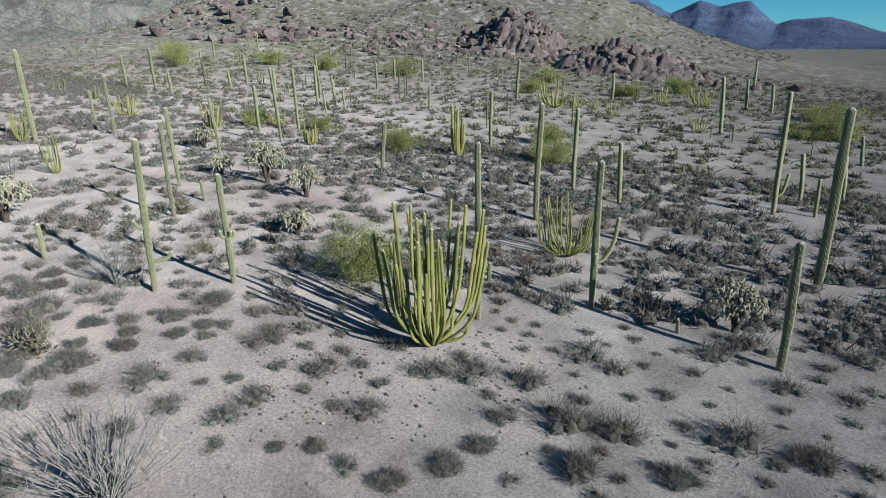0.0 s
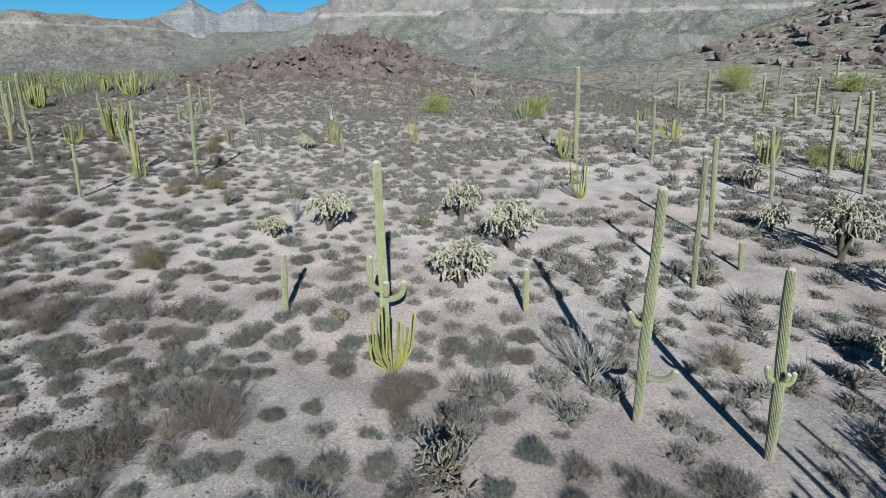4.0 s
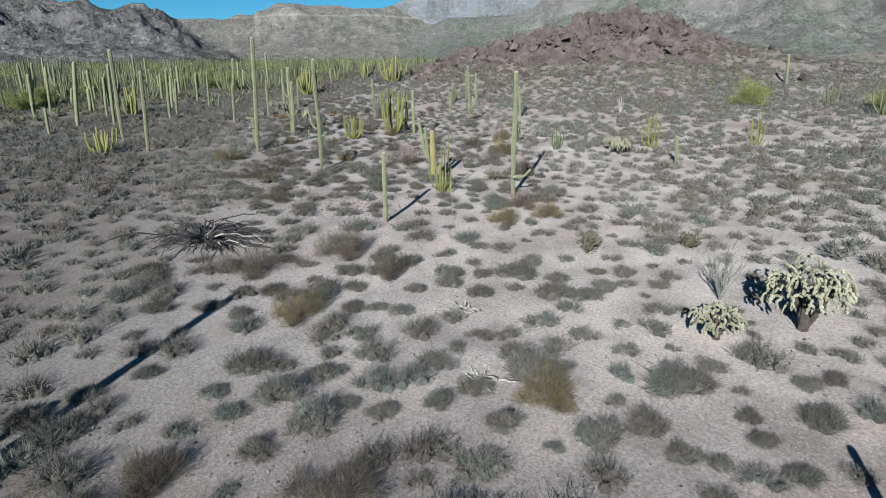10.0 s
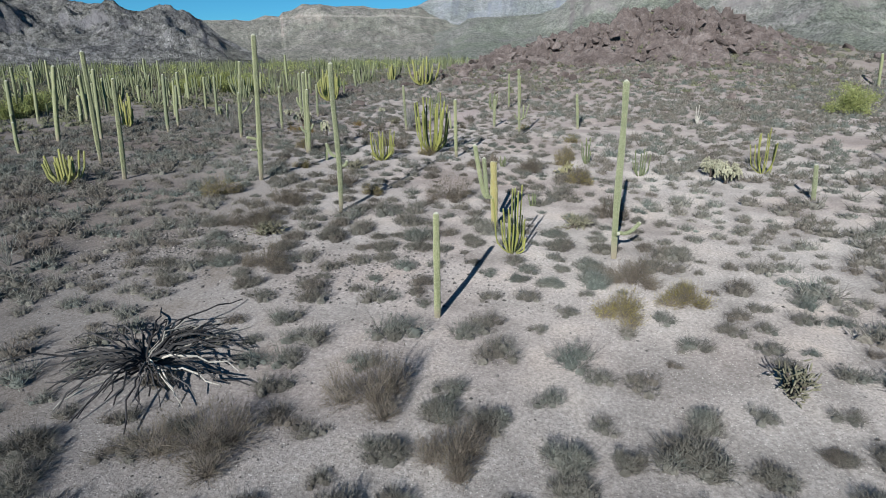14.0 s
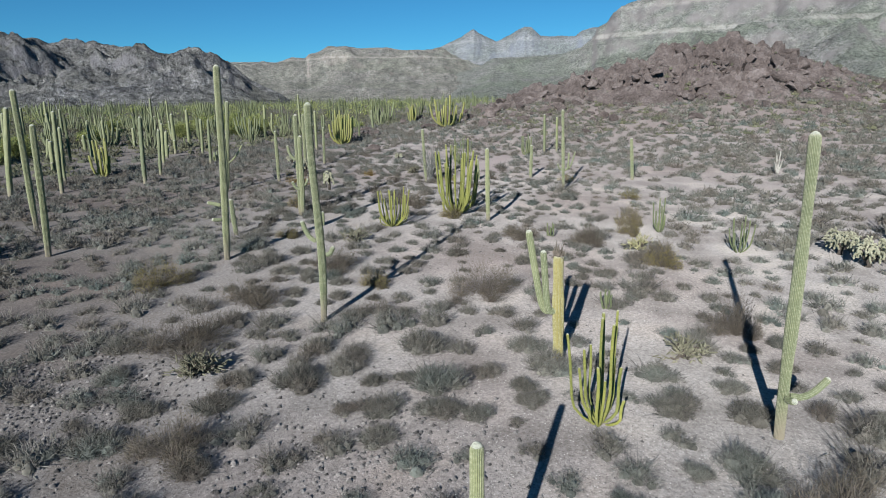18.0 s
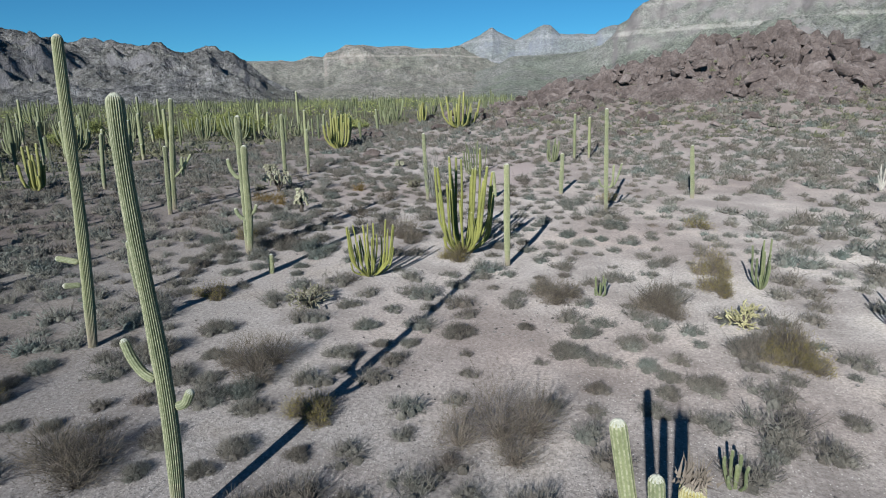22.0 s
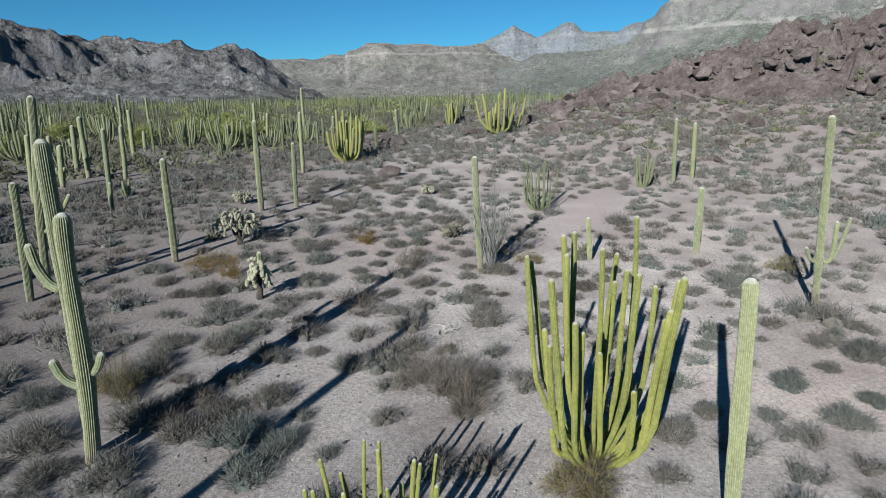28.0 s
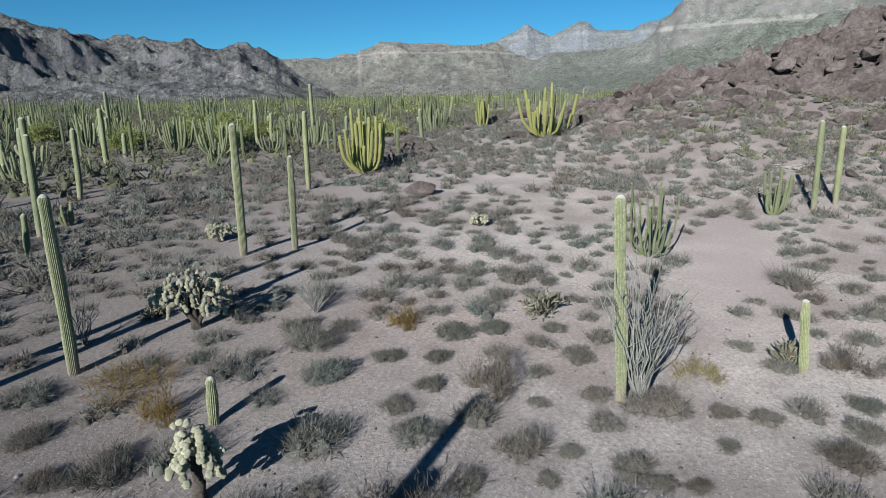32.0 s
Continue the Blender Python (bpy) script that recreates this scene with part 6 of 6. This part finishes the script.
low_shrub(-16.94, 4.11, 1.05)
low_shrub(-13.54, 6.85, 1.05)
low_shrub(-5.20, 13.41, 1.05)
low_shrub(-37.02, -11.87, 1.57)
low_shrub(-39.96, -1.62, 1.57)
low_shrub(-61.66, -26.78, 1.40)
low_shrub(-37.50, -10.38, 1.23)
low_shrub(-68.65, -16.31, 1.79)
low_shrub(-51.03, -27.74, 1.01)
low_shrub(-58.72, -13.36, 1.26)
low_shrub(-42.89, -24.83, 1.27)
low_shrub(-43.26, -23.70, 1.09)
low_shrub(-6.08, 13.62, 1.63)
low_shrub(-41.03, -0.06, 1.45)
low_shrub(-25.01, -2.21, 0.91)
low_shrub(-25.56, -0.06, 1.10)
low_shrub(-51.24, -10.05, 1.65)
low_shrub(-36.92, -14.52, 1.10)
low_shrub(-45.24, -18.58, 1.28)
low_shrub(-10.13, 10.64, 1.10)
low_shrub(-26.14, 2.55, 0.92)
low_shrub(-12.83, 8.70, 1.48)
low_shrub(-3.61, 15.95, 1.66)
low_shrub(-0.40, 18.44, 1.48)
low_shrub(-61.57, -29.47, 1.38)
low_shrub(-24.95, -5.14, 1.12)
low_shrub(-51.97, -8.77, 0.75)
low_shrub(-14.33, 7.72, 0.75)
low_shrub(-58.14, -17.14, 1.32)
low_shrub(-39.33, -8.35, 0.76)
low_shrub(-26.41, 0.78, 0.76)
low_shrub(-54.02, -4.22, 1.15)
low_shrub(-77.69, -18.95, 0.96)
low_shrub(-12.58, 9.74, 1.15)
low_shrub(-18.53, 5.03, 1.54)
low_shrub(-61.94, -8.32, 1.90)
low_shrub(-2.96, 17.40, 1.55)
low_shrub(-60.47, -12.27, 0.97)
low_shrub(-27.07, 1.84, 1.17)
low_shrub(-14.50, 8.44, 0.78)
low_shrub(-38.21, -14.54, 1.18)
low_shrub(-38.69, -13.03, 1.18)
low_shrub(-52.52, -9.94, 1.18)
low_shrub(-26.25, -3.32, 0.98)
low_shrub(-74.19, -28.59, 1.19)
low_shrub(-39.90, -9.38, 0.99)
low_shrub(-26.86, -0.99, 0.99)
low_shrub(-61.91, -31.87, 1.49)
low_shrub(-53.20, -27.25, 1.00)
low_shrub(-70.36, -17.01, 0.80)
low_shrub(-43.00, -0.02, 1.81)
low_shrub(-42.37, -2.36, 1.90)
low_shrub(-14.41, 9.49, 1.01)
low_shrub(-13.70, 10.14, 1.22)
low_shrub(-42.08, -4.24, 1.23)
low_shrub(-61.37, -12.74, 0.82)
low_shrub(-22.42, 14.63, 1.26)
low_shrub(-54.59, -8.20, 1.06)
low_shrub(-22.64, 15.72, 1.07)
low_shrub(-4.60, 18.77, 1.30)
low_shrub(-8.78, 15.96, 1.54)
low_shrub(-43.10, -6.17, 1.77)
low_shrub(-64.95, -7.30, 0.88)
low_shrub(-43.93, -3.41, 1.33)
low_shrub(-20.19, 7.23, 1.34)
low_shrub(-45.36, 1.10, 1.34)
low_shrub(-10.25, 15.61, 1.36)
low_shrub(-45.56, -0.30, 1.60)
low_shrub(-53.32, -17.26, 1.16)
low_shrub(-57.72, -5.21, 1.86)
low_shrub(-69.62, -29.50, 1.23)
low_shrub(-59.39, -4.21, 1.73)
low_shrub(-57.20, -11.99, 1.90)
low_shrub(-10.97, 18.53, 1.53)
low_shrub(-6.80, 22.09, 1.55)
low_shrub(-7.76, 21.77, 1.05)


# the thicket of bigger shrubs in the hollow beside the young saguaro
BUSHES = [(o.location.x, o.location.y) for o in scene.objects if o.type == "EMPTY" and o.name.startswith("desert_bush")]
rng = np.random.default_rng(41)
for _ in range(900):
    tx, ty = rng.uniform(-25, -13.5), rng.uniform(-14, -0.5)
    inside = ty < -0.2 * (tx + 15.5) - 1.4 and value_noise(tx * 0.35, ty * 0.35, 6) > -0.36
    if inside and min((tx - a) ** 2 + (ty - b) ** 2 for a, b in TAKEN) > 0.42 and min((tx - a) ** 2 + (ty - b) ** 2 for a, b in BUSHES) > 1.3:
        low_shrub(tx, ty, rng.uniform(0.95, 1.55))

rng = np.random.default_rng(77)
spots = scatter(rng, 47000, -106, 8, -46, 42, 0.68)


def strew(name, label, places, shapes, mats, low, high, category, squash=1.0, floor=None):
    """Many alike small plants as one object: the shapes set down at the places with their own size and turn."""
    r2 = np.random.default_rng(len(places))
    vs, fs, ms, k = [], [], [], 0
    for n, (x, y, *width) in enumerate(places):
        pieces = shapes[n % len(shapes)]
        a, sc = r2.uniform(0, 6.283), r2.uniform(low, high)
        if width:
            sc = width[0] * 1.1
        ca, sa = math.cos(a) * sc, math.sin(a) * sc
        z = float((floor or ground_z)(x, y)) - 0.01
        tall = r2.uniform(0.85, 1.2) * sc * squash
        for m, (v, f) in enumerate(pieces):
            vs.append(np.stack([x + v[:, 0] * ca - v[:, 1] * sa, y + v[:, 0] * sa + v[:, 1] * ca, z + v[:, 2] * tall], 1))
            fs.append(f + k)
            ms.append(np.full(len(f), m, dtype=np.int32))
            k += len(v)
    me = mesh_data(name, np.concatenate(vs), np.concatenate(fs), mats, False, np.concatenate(ms))
    return tagged(new(name, me), label, category, kind="stuff")


def from_line(p):
    return abs((p[1] + 5.5) - 0.42 * (p[0] + 28)) / 1.08


close_shapes = [shrub_shape(270 + s, 40, 620, 0.0032, (0.05, 0.15), 6, 5, 2, 0.45) for s in range(9)]
mid_shapes = [shrub_shape(200 + s, 16, 300, 0.0056, (0.06, 0.16), 6, 5, 2, 0.45) for s in range(9)]
ring_shapes = [shrub_shape(230 + s, 8, 125, 0.011, (0.09, 0.22), 4, 5, 2, 0.6) for s in range(9)]
thin_shapes = [shrub_shape(250 + s, 3, 46, 0.016, (0.09, 0.22), 3, 6, 2, 0.7) for s in range(9)]
def grown(p, r):
    side = (p[1] + 5.5) - 0.42 * (p[0] + 28)
    return (p[0], p[1], r.uniform(0.55, 1.25) if side < -1.0 and p[0] < -16 else r.uniform(0.42, 1.08) * (0.75 if p[0] > -14 else 1.0))


r_width = np.random.default_rng(88)
inner = [grown(p, r_width) for p in spots if from_line(p) < 12 and p[0] > -82] + MORE
middle = [tuple(p) for p in spots if (12 <= from_line(p) < 24 or p[0] <= -82 and from_line(p) < 24) and -106 < p[0] < -8]
kept = {p[:2] for p in inner} | set(middle)
outer = [tuple(p) for p in spots if tuple(p) not in kept]
close = [p for p in inner if from_line(p) < 8]
inner = [p for p in inner if from_line(p) >= 8]
strew("close_scrub", "grey-green bursage scrub close to the flight line", close, close_shapes, [BURSAGE_TWIG, BURSAGE_LEAF], 0.5, 1.2, "shrubs")
strew("bursage_scrub", "grey-green bursage scrub spread over the flat", inner, mid_shapes, [BURSAGE_TWIG, BURSAGE_LEAF], 0.5, 1.2, "shrubs")
strew("middle_scrub", "grey-brown bursage scrub beside the flight line", middle, ring_shapes, [BURSAGE_TWIG, BURSAGE_LEAF], 0.7, 1.6, "shrubs")
strew("outer_scrub", "grey-green bursage scrub away from the flight line", outer, thin_shapes, [BURSAGE_TWIG, BURSAGE_LEAF], 0.8, 1.9, "shrubs")


def far_places(seed, n, x0, x1, y0, y1, keep):
    r3 = np.random.default_rng(seed)
    p = np.stack([r3.uniform(x0, x1, n), r3.uniform(y0, y1, n)], 1)
    return p[np.array([bool(keep(a, b)) for a, b in p])]


def outside(x, y):
    return not (-106 < x < 8 and -46 < y < 42)


far_shapes = [shrub_shape(300 + s, 2, 18, 0.022, (0.1, 0.24), 2, 5, 2, 0.6) for s in range(8)]
ring = np.concatenate([far_places(5, 4200, -210, 30, -130, 150, outside), far_places(6, 2600, -150, -105, -60, 42, outside)])
strew("far_scrub", "grey-green scrub in the distance", ring, far_shapes, [BURSAGE_TWIG, BURSAGE_LEAF], 0.8, 1.9, "shrubs")


north_scrub = far_places(27, 4600, -125, 40, 36, 150, lambda x, y: True)
strew("northern_scrub", "olive-grey scrub on the northern flat", north_scrub, far_shapes, [BURSAGE_TWIG, PLAIN_LEAF], 0.9, 2.2, "shrubs")
hill_scrub = far_places(35, 3400, -230, -10, 95, 270, lambda x, y: ground_z(x, y) > 2.0)
strew("hillside_scrub", "grey-brown bushes dotted over the stony hillside", hill_scrub, far_shapes, [BURSAGE_TWIG, PLAIN_LEAF], 0.9, 2.4, "shrubs")
foot = far_places(28, 1000, -128, -92, -38, 22, lambda x, y: 10 < math.hypot((x + 122) * 0.8, y + 8) < 27)
strew("knoll_foot_scrub", "grey and olive bushes at the foot of the knoll", foot, far_shapes, [BURSAGE_TWIG, PLAIN_LEAF], 0.7, 1.8, "shrubs", 1.0)
plain_scrub = np.concatenate([far_places(7, 3600, -160, -50, -120, -42, outside), far_places(17, 2200, -260, -60, -260, -60, outside)])
strew("plain_scrub", "olive scrub between the cacti of the plain", plain_scrub, far_shapes, [BURSAGE_TWIG, PLAIN_LEAF], 1.0, 2.6, "shrubs")


def column_shape(seed, kind):
    r4 = np.random.default_rng(seed)
    pieces = []
    for i in range(1 if kind == "saguaro" else 7):
        h = 1.0 + 2.6 * r4.uniform() ** 1.6 if kind == "saguaro" else r4.uniform(1.2, 2.8)
        a, o = i * 2.4, (0 if kind == "saguaro" else 0.3 + 0.8 * math.sqrt(i / 9))
        r = 0.09 if kind == "saguaro" else 0.085
        k = np.array([0, 0.35, 0.96, 1.0])
        p = np.stack([np.cos(a) * o * np.sqrt(k), np.sin(a) * o * np.sqrt(k), h * k], 1)
        pieces.append(tube(p, r * np.array([0.8, 1, 0.95, 0.2]), 5, 1))
    return [joined(pieces)]


def plain_west(x, y):
    """The flat to the south-west that the cactus stand covers; not the knoll."""
    return x < -88 and y < -24 - 0.0 * x and (x + 112) ** 2 + (y + 24) ** 2 > 500 or (y < -52 and x < -60)


stand = far_places(8, 3200, -420, -60, -420, -24, plain_west)
strew("distant_saguaro_stand", "dense stand of saguaros across the plain", stand, [column_shape(s, "saguaro") for s in range(8)], [FAR_GREEN], 0.8, 1.3, "cacti")
pipes = far_places(9, 480, -380, -60, -380, -24, plain_west)
strew("distant_organ_pipe_stand", "organ pipe cacti across the plain", pipes, [column_shape(40 + s, "organ") for s in range(6)], [FAR_GREEN], 0.8, 1.35, "cacti")
north = far_places(10, 150, -150, 30, 45, 150, lambda x, y: outside(x, y))
strew("northern_saguaros", "saguaros scattered below the northern hill", north, [column_shape(60 + s, "saguaro") for s in range(6)], [FAR_GREEN], 0.7, 1.2, "cacti")


def crown_shape(seed):
    r5 = np.random.default_rng(seed)
    c = r5.normal(size=(110, 3)) * (0.55, 0.55, 0.32) + (0, 0, 0.8)
    c[:, 2] = np.maximum(c[:, 2], 0.1)
    return [flakes(r5, c, 0.12)]


green = far_places(12, 520, -430, -100, -430, -60, plain_west)
strew("distant_palo_verdes", "yellow-green palo verdes across the plain", green, [crown_shape(s) for s in range(6)], [GREEN_LEAF], 0.9, 1.9, "trees")


# ---- rocks ----
def rock_mesh(name, seed, mat, flat=1.0, n=15):
    r6 = random.Random(seed)
    bm = bmesh.new()
    for _ in range(n):
        d = Vector((r6.gauss(0, 1), r6.gauss(0, 1), r6.gauss(0, 1))).normalized() * r6.uniform(0.8, 1.05)
        bm.verts.new((d.x * r6.uniform(0.8, 1.1), d.y, d.z * flat))
    bmesh.ops.convex_hull(bm, input=bm.verts)
    bmesh.ops.delete(bm, geom=[v for v in bm.verts if not v.link_faces], context="VERTS")
    bmesh.ops.bevel(bm, geom=bm.edges[:], offset=0.05, segments=1, affect="EDGES")
    bmesh.ops.triangulate(bm, faces=bm.faces[:])
    me = bpy.data.meshes.new(name)
    bm.to_mesh(me)
    bm.free()
    me.materials.append(mat)
    return me


def outcrop(label, cx, cy, sx, sy, turn, count, low, high, mat, seed, rise=None):
    """A rocky knoll: blocks of all sizes bedded in the slope."""
    top = thing("rock_outcrop", cx, cy, label, "rock outcrop", sink=0.0)
    shapes = [rock_mesh("rock", seed * 50 + s, mat, 0.8) for s in range(10)]
    r7 = np.random.default_rng(seed)
    z0 = top.matrix_basis.translation.z
    c, s = math.cos(radians(turn)), math.sin(radians(turn))
    for i in range(count):
        u, v = r7.normal() * sx, r7.normal() * sy
        x, y = cx + u * c - v * s, cy + u * s + v * c
        size = low + (high - low) * r7.uniform() ** 2.4
        ob = part("rock", shapes[i % 10], top)
        q = Euler((r7.uniform(-0.5, 0.5), r7.uniform(-0.5, 0.5), r7.uniform(0, 6.28)))
        ob.matrix_basis = Matrix.LocRotScale((x - cx, y - cy, float(ground_z(x, y)) + (max(0.0, float(rise(x, y)) - 0.5) if rise else 0.0) - z0 + size * 0.18), q, (size * r7.uniform(0.8, 1.5), size, size * r7.uniform(0.6, 1.1)))
    return top


def bedrock(owner, x0, x1, y0, y1, step, rise, size, relief, mat, seed):
    """The solid rock of an outcrop: a mound broken by joints into tilted blocks; where the mound ends it dives under the soil."""
    xs, ys = np.arange(x0, x1, step), np.arange(y0, y1, step)
    X, Y = np.meshgrid(xs, ys)
    wx = X + 1.2 * fractal(X * 0.2, Y * 0.2, 2, seed + 3)
    wy = Y + 1.2 * fractal(X * 0.2, Y * 0.2, 2, seed + 5)
    a, tilt, crack = blocks(wx / size, wy / (size * 0.7), seed)
    a2, tilt2, crack2 = blocks(wx / size * 2.7, wy / size * 2.3, seed + 1)
    a3, tilt3, crack3 = blocks(wx / size * 6.1, wy / size * 5.3, seed + 2)
    up = rise(X, Y)
    body = np.clip(up / relief, 0, 1)
    z = ground_z(X, Y) + up - 0.5 + body * relief * (0.8 * (a - 0.5) + 1.4 * tilt + 0.45 * (a2 - 0.5) + 0.75 * tilt2 + 0.2 * (a3 - 0.5) + 0.35 * tilt3)
    z -= body * relief * (0.6 * np.clip(1 - crack / 0.13, 0, 1) + 0.4 * np.clip(1 - crack2 / 0.16, 0, 1) + 0.16 * np.clip(1 - crack3 / 0.2, 0, 1))
    base = owner.matrix_basis.translation
    v = np.stack([X - base.x, Y - base.y, z - base.z], -1).reshape(-1, 3)
    i = np.arange(len(ys) - 1)[:, None] * len(xs) + np.arange(len(xs) - 1)[None, :]
    f = np.stack([i, i + 1, i + 1 + len(xs), i + len(xs)], -1).reshape(-1, 4)
    out = (up < 0.05).reshape(-1)
    f = f[~out[f].all(1)]
    part("bedrock", mesh_data("bedrock", v, f, mat, False), owner)


def knoll_rise(x, y):
    return np.clip(bump(x, y, -131, -3, 4.5, 12, 12, 10) + bump(x, y, -113, -23, 1.8, 8, 8, 30) + bump(x, y, -108, -5, 1.9, 6, 9) + 0.9 * fractal(x * 0.1, y * 0.1, 3, 31) - 0.85, -0.6, 9)


def upper_rise(x, y):
    return np.clip(bump(x, y, UPPER[0], UPPER[1], 9.5, 8, 8) + 2.5 * fractal(x * 0.08, y * 0.08, 3, 41) - 2.0, -0.6, 20)


def lower_rise(x, y):
    return np.clip(bump(x, y, LOWER[0] + 5, LOWER[1] + 1, 5.4, 9, 7) + bump(x, y, LOWER[0] - 7, LOWER[1] - 2, 4.4, 8, 6) + 2.2 * fractal(x * 0.08, y * 0.08, 3, 43) - 1.8, -0.6, 20)


UPPER, LOWER = (-81.9, 130.4), (-51.5, 126.5)
knoll = outcrop("brown volcanic rock knoll of jointed blocks", -126, -5, 11, 12, 10, 300, 0.25, 1.35, RED_ROCK, 1, knoll_rise)
bedrock(knoll, -156, -98, -40, 26, 0.3, knoll_rise, 4.2, 1.8, RED_BEDROCK, 5)
outcrop("brown rocky spur of the knoll", -110, -23, 7, 7, 30, 290, 0.2, 1.0, RED_ROCK, 2, knoll_rise)
outcrop("brown boulders at the foot of the knoll", -107, -7, 6, 9, 0, 290, 0.15, 0.8, RED_ROCK, 3, knoll_rise)
upper = outcrop("brown rocky outcrop on the northern hill", UPPER[0], UPPER[1], 10, 8, 0, 140, 0.5, 2.0, BROWN_ROCK, 4, upper_rise)
bedrock(upper, UPPER[0] - 23, UPPER[0] + 23, UPPER[1] - 20, UPPER[1] + 20, 0.5, upper_rise, 4.0, 2.6, BROWN_BEDROCK, 9)
lower = outcrop("dark brown rocky outcrop below the hill", LOWER[0], LOWER[1], 12, 6, 15, 160, 0.5, 2.0, BROWN_ROCK, 5, lower_rise)
bedrock(lower, LOWER[0] - 29, LOWER[0] + 29, LOWER[1] - 18, LOWER[1] + 20, 0.5, lower_rise, 3.8, 2.4, BROWN_BEDROCK, 13)
outcrop("reddish-brown rock outcrop low on the hillside", -134, 100, 7, 5, 35, 150, 0.5, 2.2, BROWN_ROCK, 8)
outcrop("brown rocks scattered down the hillside", -108, 112, 12, 9, 30, 130, 0.4, 1.7, BROWN_ROCK, 9)
outcrop("brown rocks at the foot of the hillside", -92, 118, 9, 7, 20, 100, 0.3, 1.5, BROWN_ROCK, 10)
outcrop("low mound of dark purple-brown rocks", -94.6, -40.6, 3.2, 1.8, 20, 90, 0.18, 0.7, RED_ROCK, 7)
on_rock = far_places(29, 420, -140, -96, -36, 22, lambda x, y: value_noise(x * 0.25, y * 0.25, 4) > -0.05)
strew("knoll_shrubs", "grey-green shrubs rooted among the rocks of the knoll", on_rock, far_shapes, [BURSAGE_TWIG, PLAIN_LEAF], 0.5, 1.5, "shrubs", 1.2, lambda x, y: ground_z(x, y) + np.clip(knoll_rise(x, y) - 0.45, 0, 9))
outcrop("brown rocks high on the hillside", -175, 120, 14, 14, 0, 110, 0.8, 3.5, BROWN_ROCK, 6)


def stone_shape(seed):
    r8 = np.random.default_rng(seed)
    v = np.array([(1, 0, 0), (0, 1, 0), (-1, 0, 0), (0, -1, 0), (0, 0, 0.8), (0, 0, -0.3), (0.6, 0.6, 0.4), (-0.6, 0.5, 0.35)]) * r8.uniform(0.6, 1.2, (8, 3))
    return [(v[:6], np.array([(0, 1, 4), (1, 2, 4), (2, 3, 4), (3, 0, 4), (1, 0, 5), (2, 1, 5), (3, 2, 5), (0, 3, 5)]))]


STONY = [(-40.1, -19.7, 150), (-40.8, -21.5, 90), (-40.7, -14.5, 110), (-40.2, -12.6, 60), (-18.7, -4.2, 150), (-20.3, -2.8, 110), (-20.0, -7.0, 120), (-8.0, 11.5, 60), (-10.2, 8.0, 60), (-39.4, -20.4, 80), (-40.8, -19.0, 70), (-55.7, -14.7, 25), (-40.0, -14.3, 70), (-40.3, -20.7, 90)]
gravel = far_places(31, 9000, -75, 4, -34, 26, lambda x, y: value_noise(x * 0.18, y * 0.18, 9) > -0.12)
def southern(x, y):
    side = (y + 5.5) - 0.42 * (x + 28)
    return -9 < side < 3 and value_noise(x * 0.3, y * 0.3, 12) > -0.2


pebbles = far_places(33, 30000, -72, -14, -32, 8, southern)
strew("pebble_pavement", "dark and pale pebbles strewn over the gravel", pebbles, [stone_shape(40 + s) for s in range(7)], [STONE], 0.015, 0.045, "stones", 0.9)
rng = np.random.default_rng(55)
patches = np.concatenate([np.stack([rng.normal(px, 1.4, 5 * n), rng.normal(py, 1.3, 5 * n)], 1) for px, py, n in STONY])
strew("stony_patches", "broken grey and rust stones in stony patches", patches, [stone_shape(20 + s) for s in range(7)], [STONE], 0.02, 0.085, "stones", 0.9)
strew("loose_stones", "loose grey and tan stones scattered on the soil", gravel, [stone_shape(s) for s in range(7)], [STONE], 0.015, 0.065, "stones", 0.8)
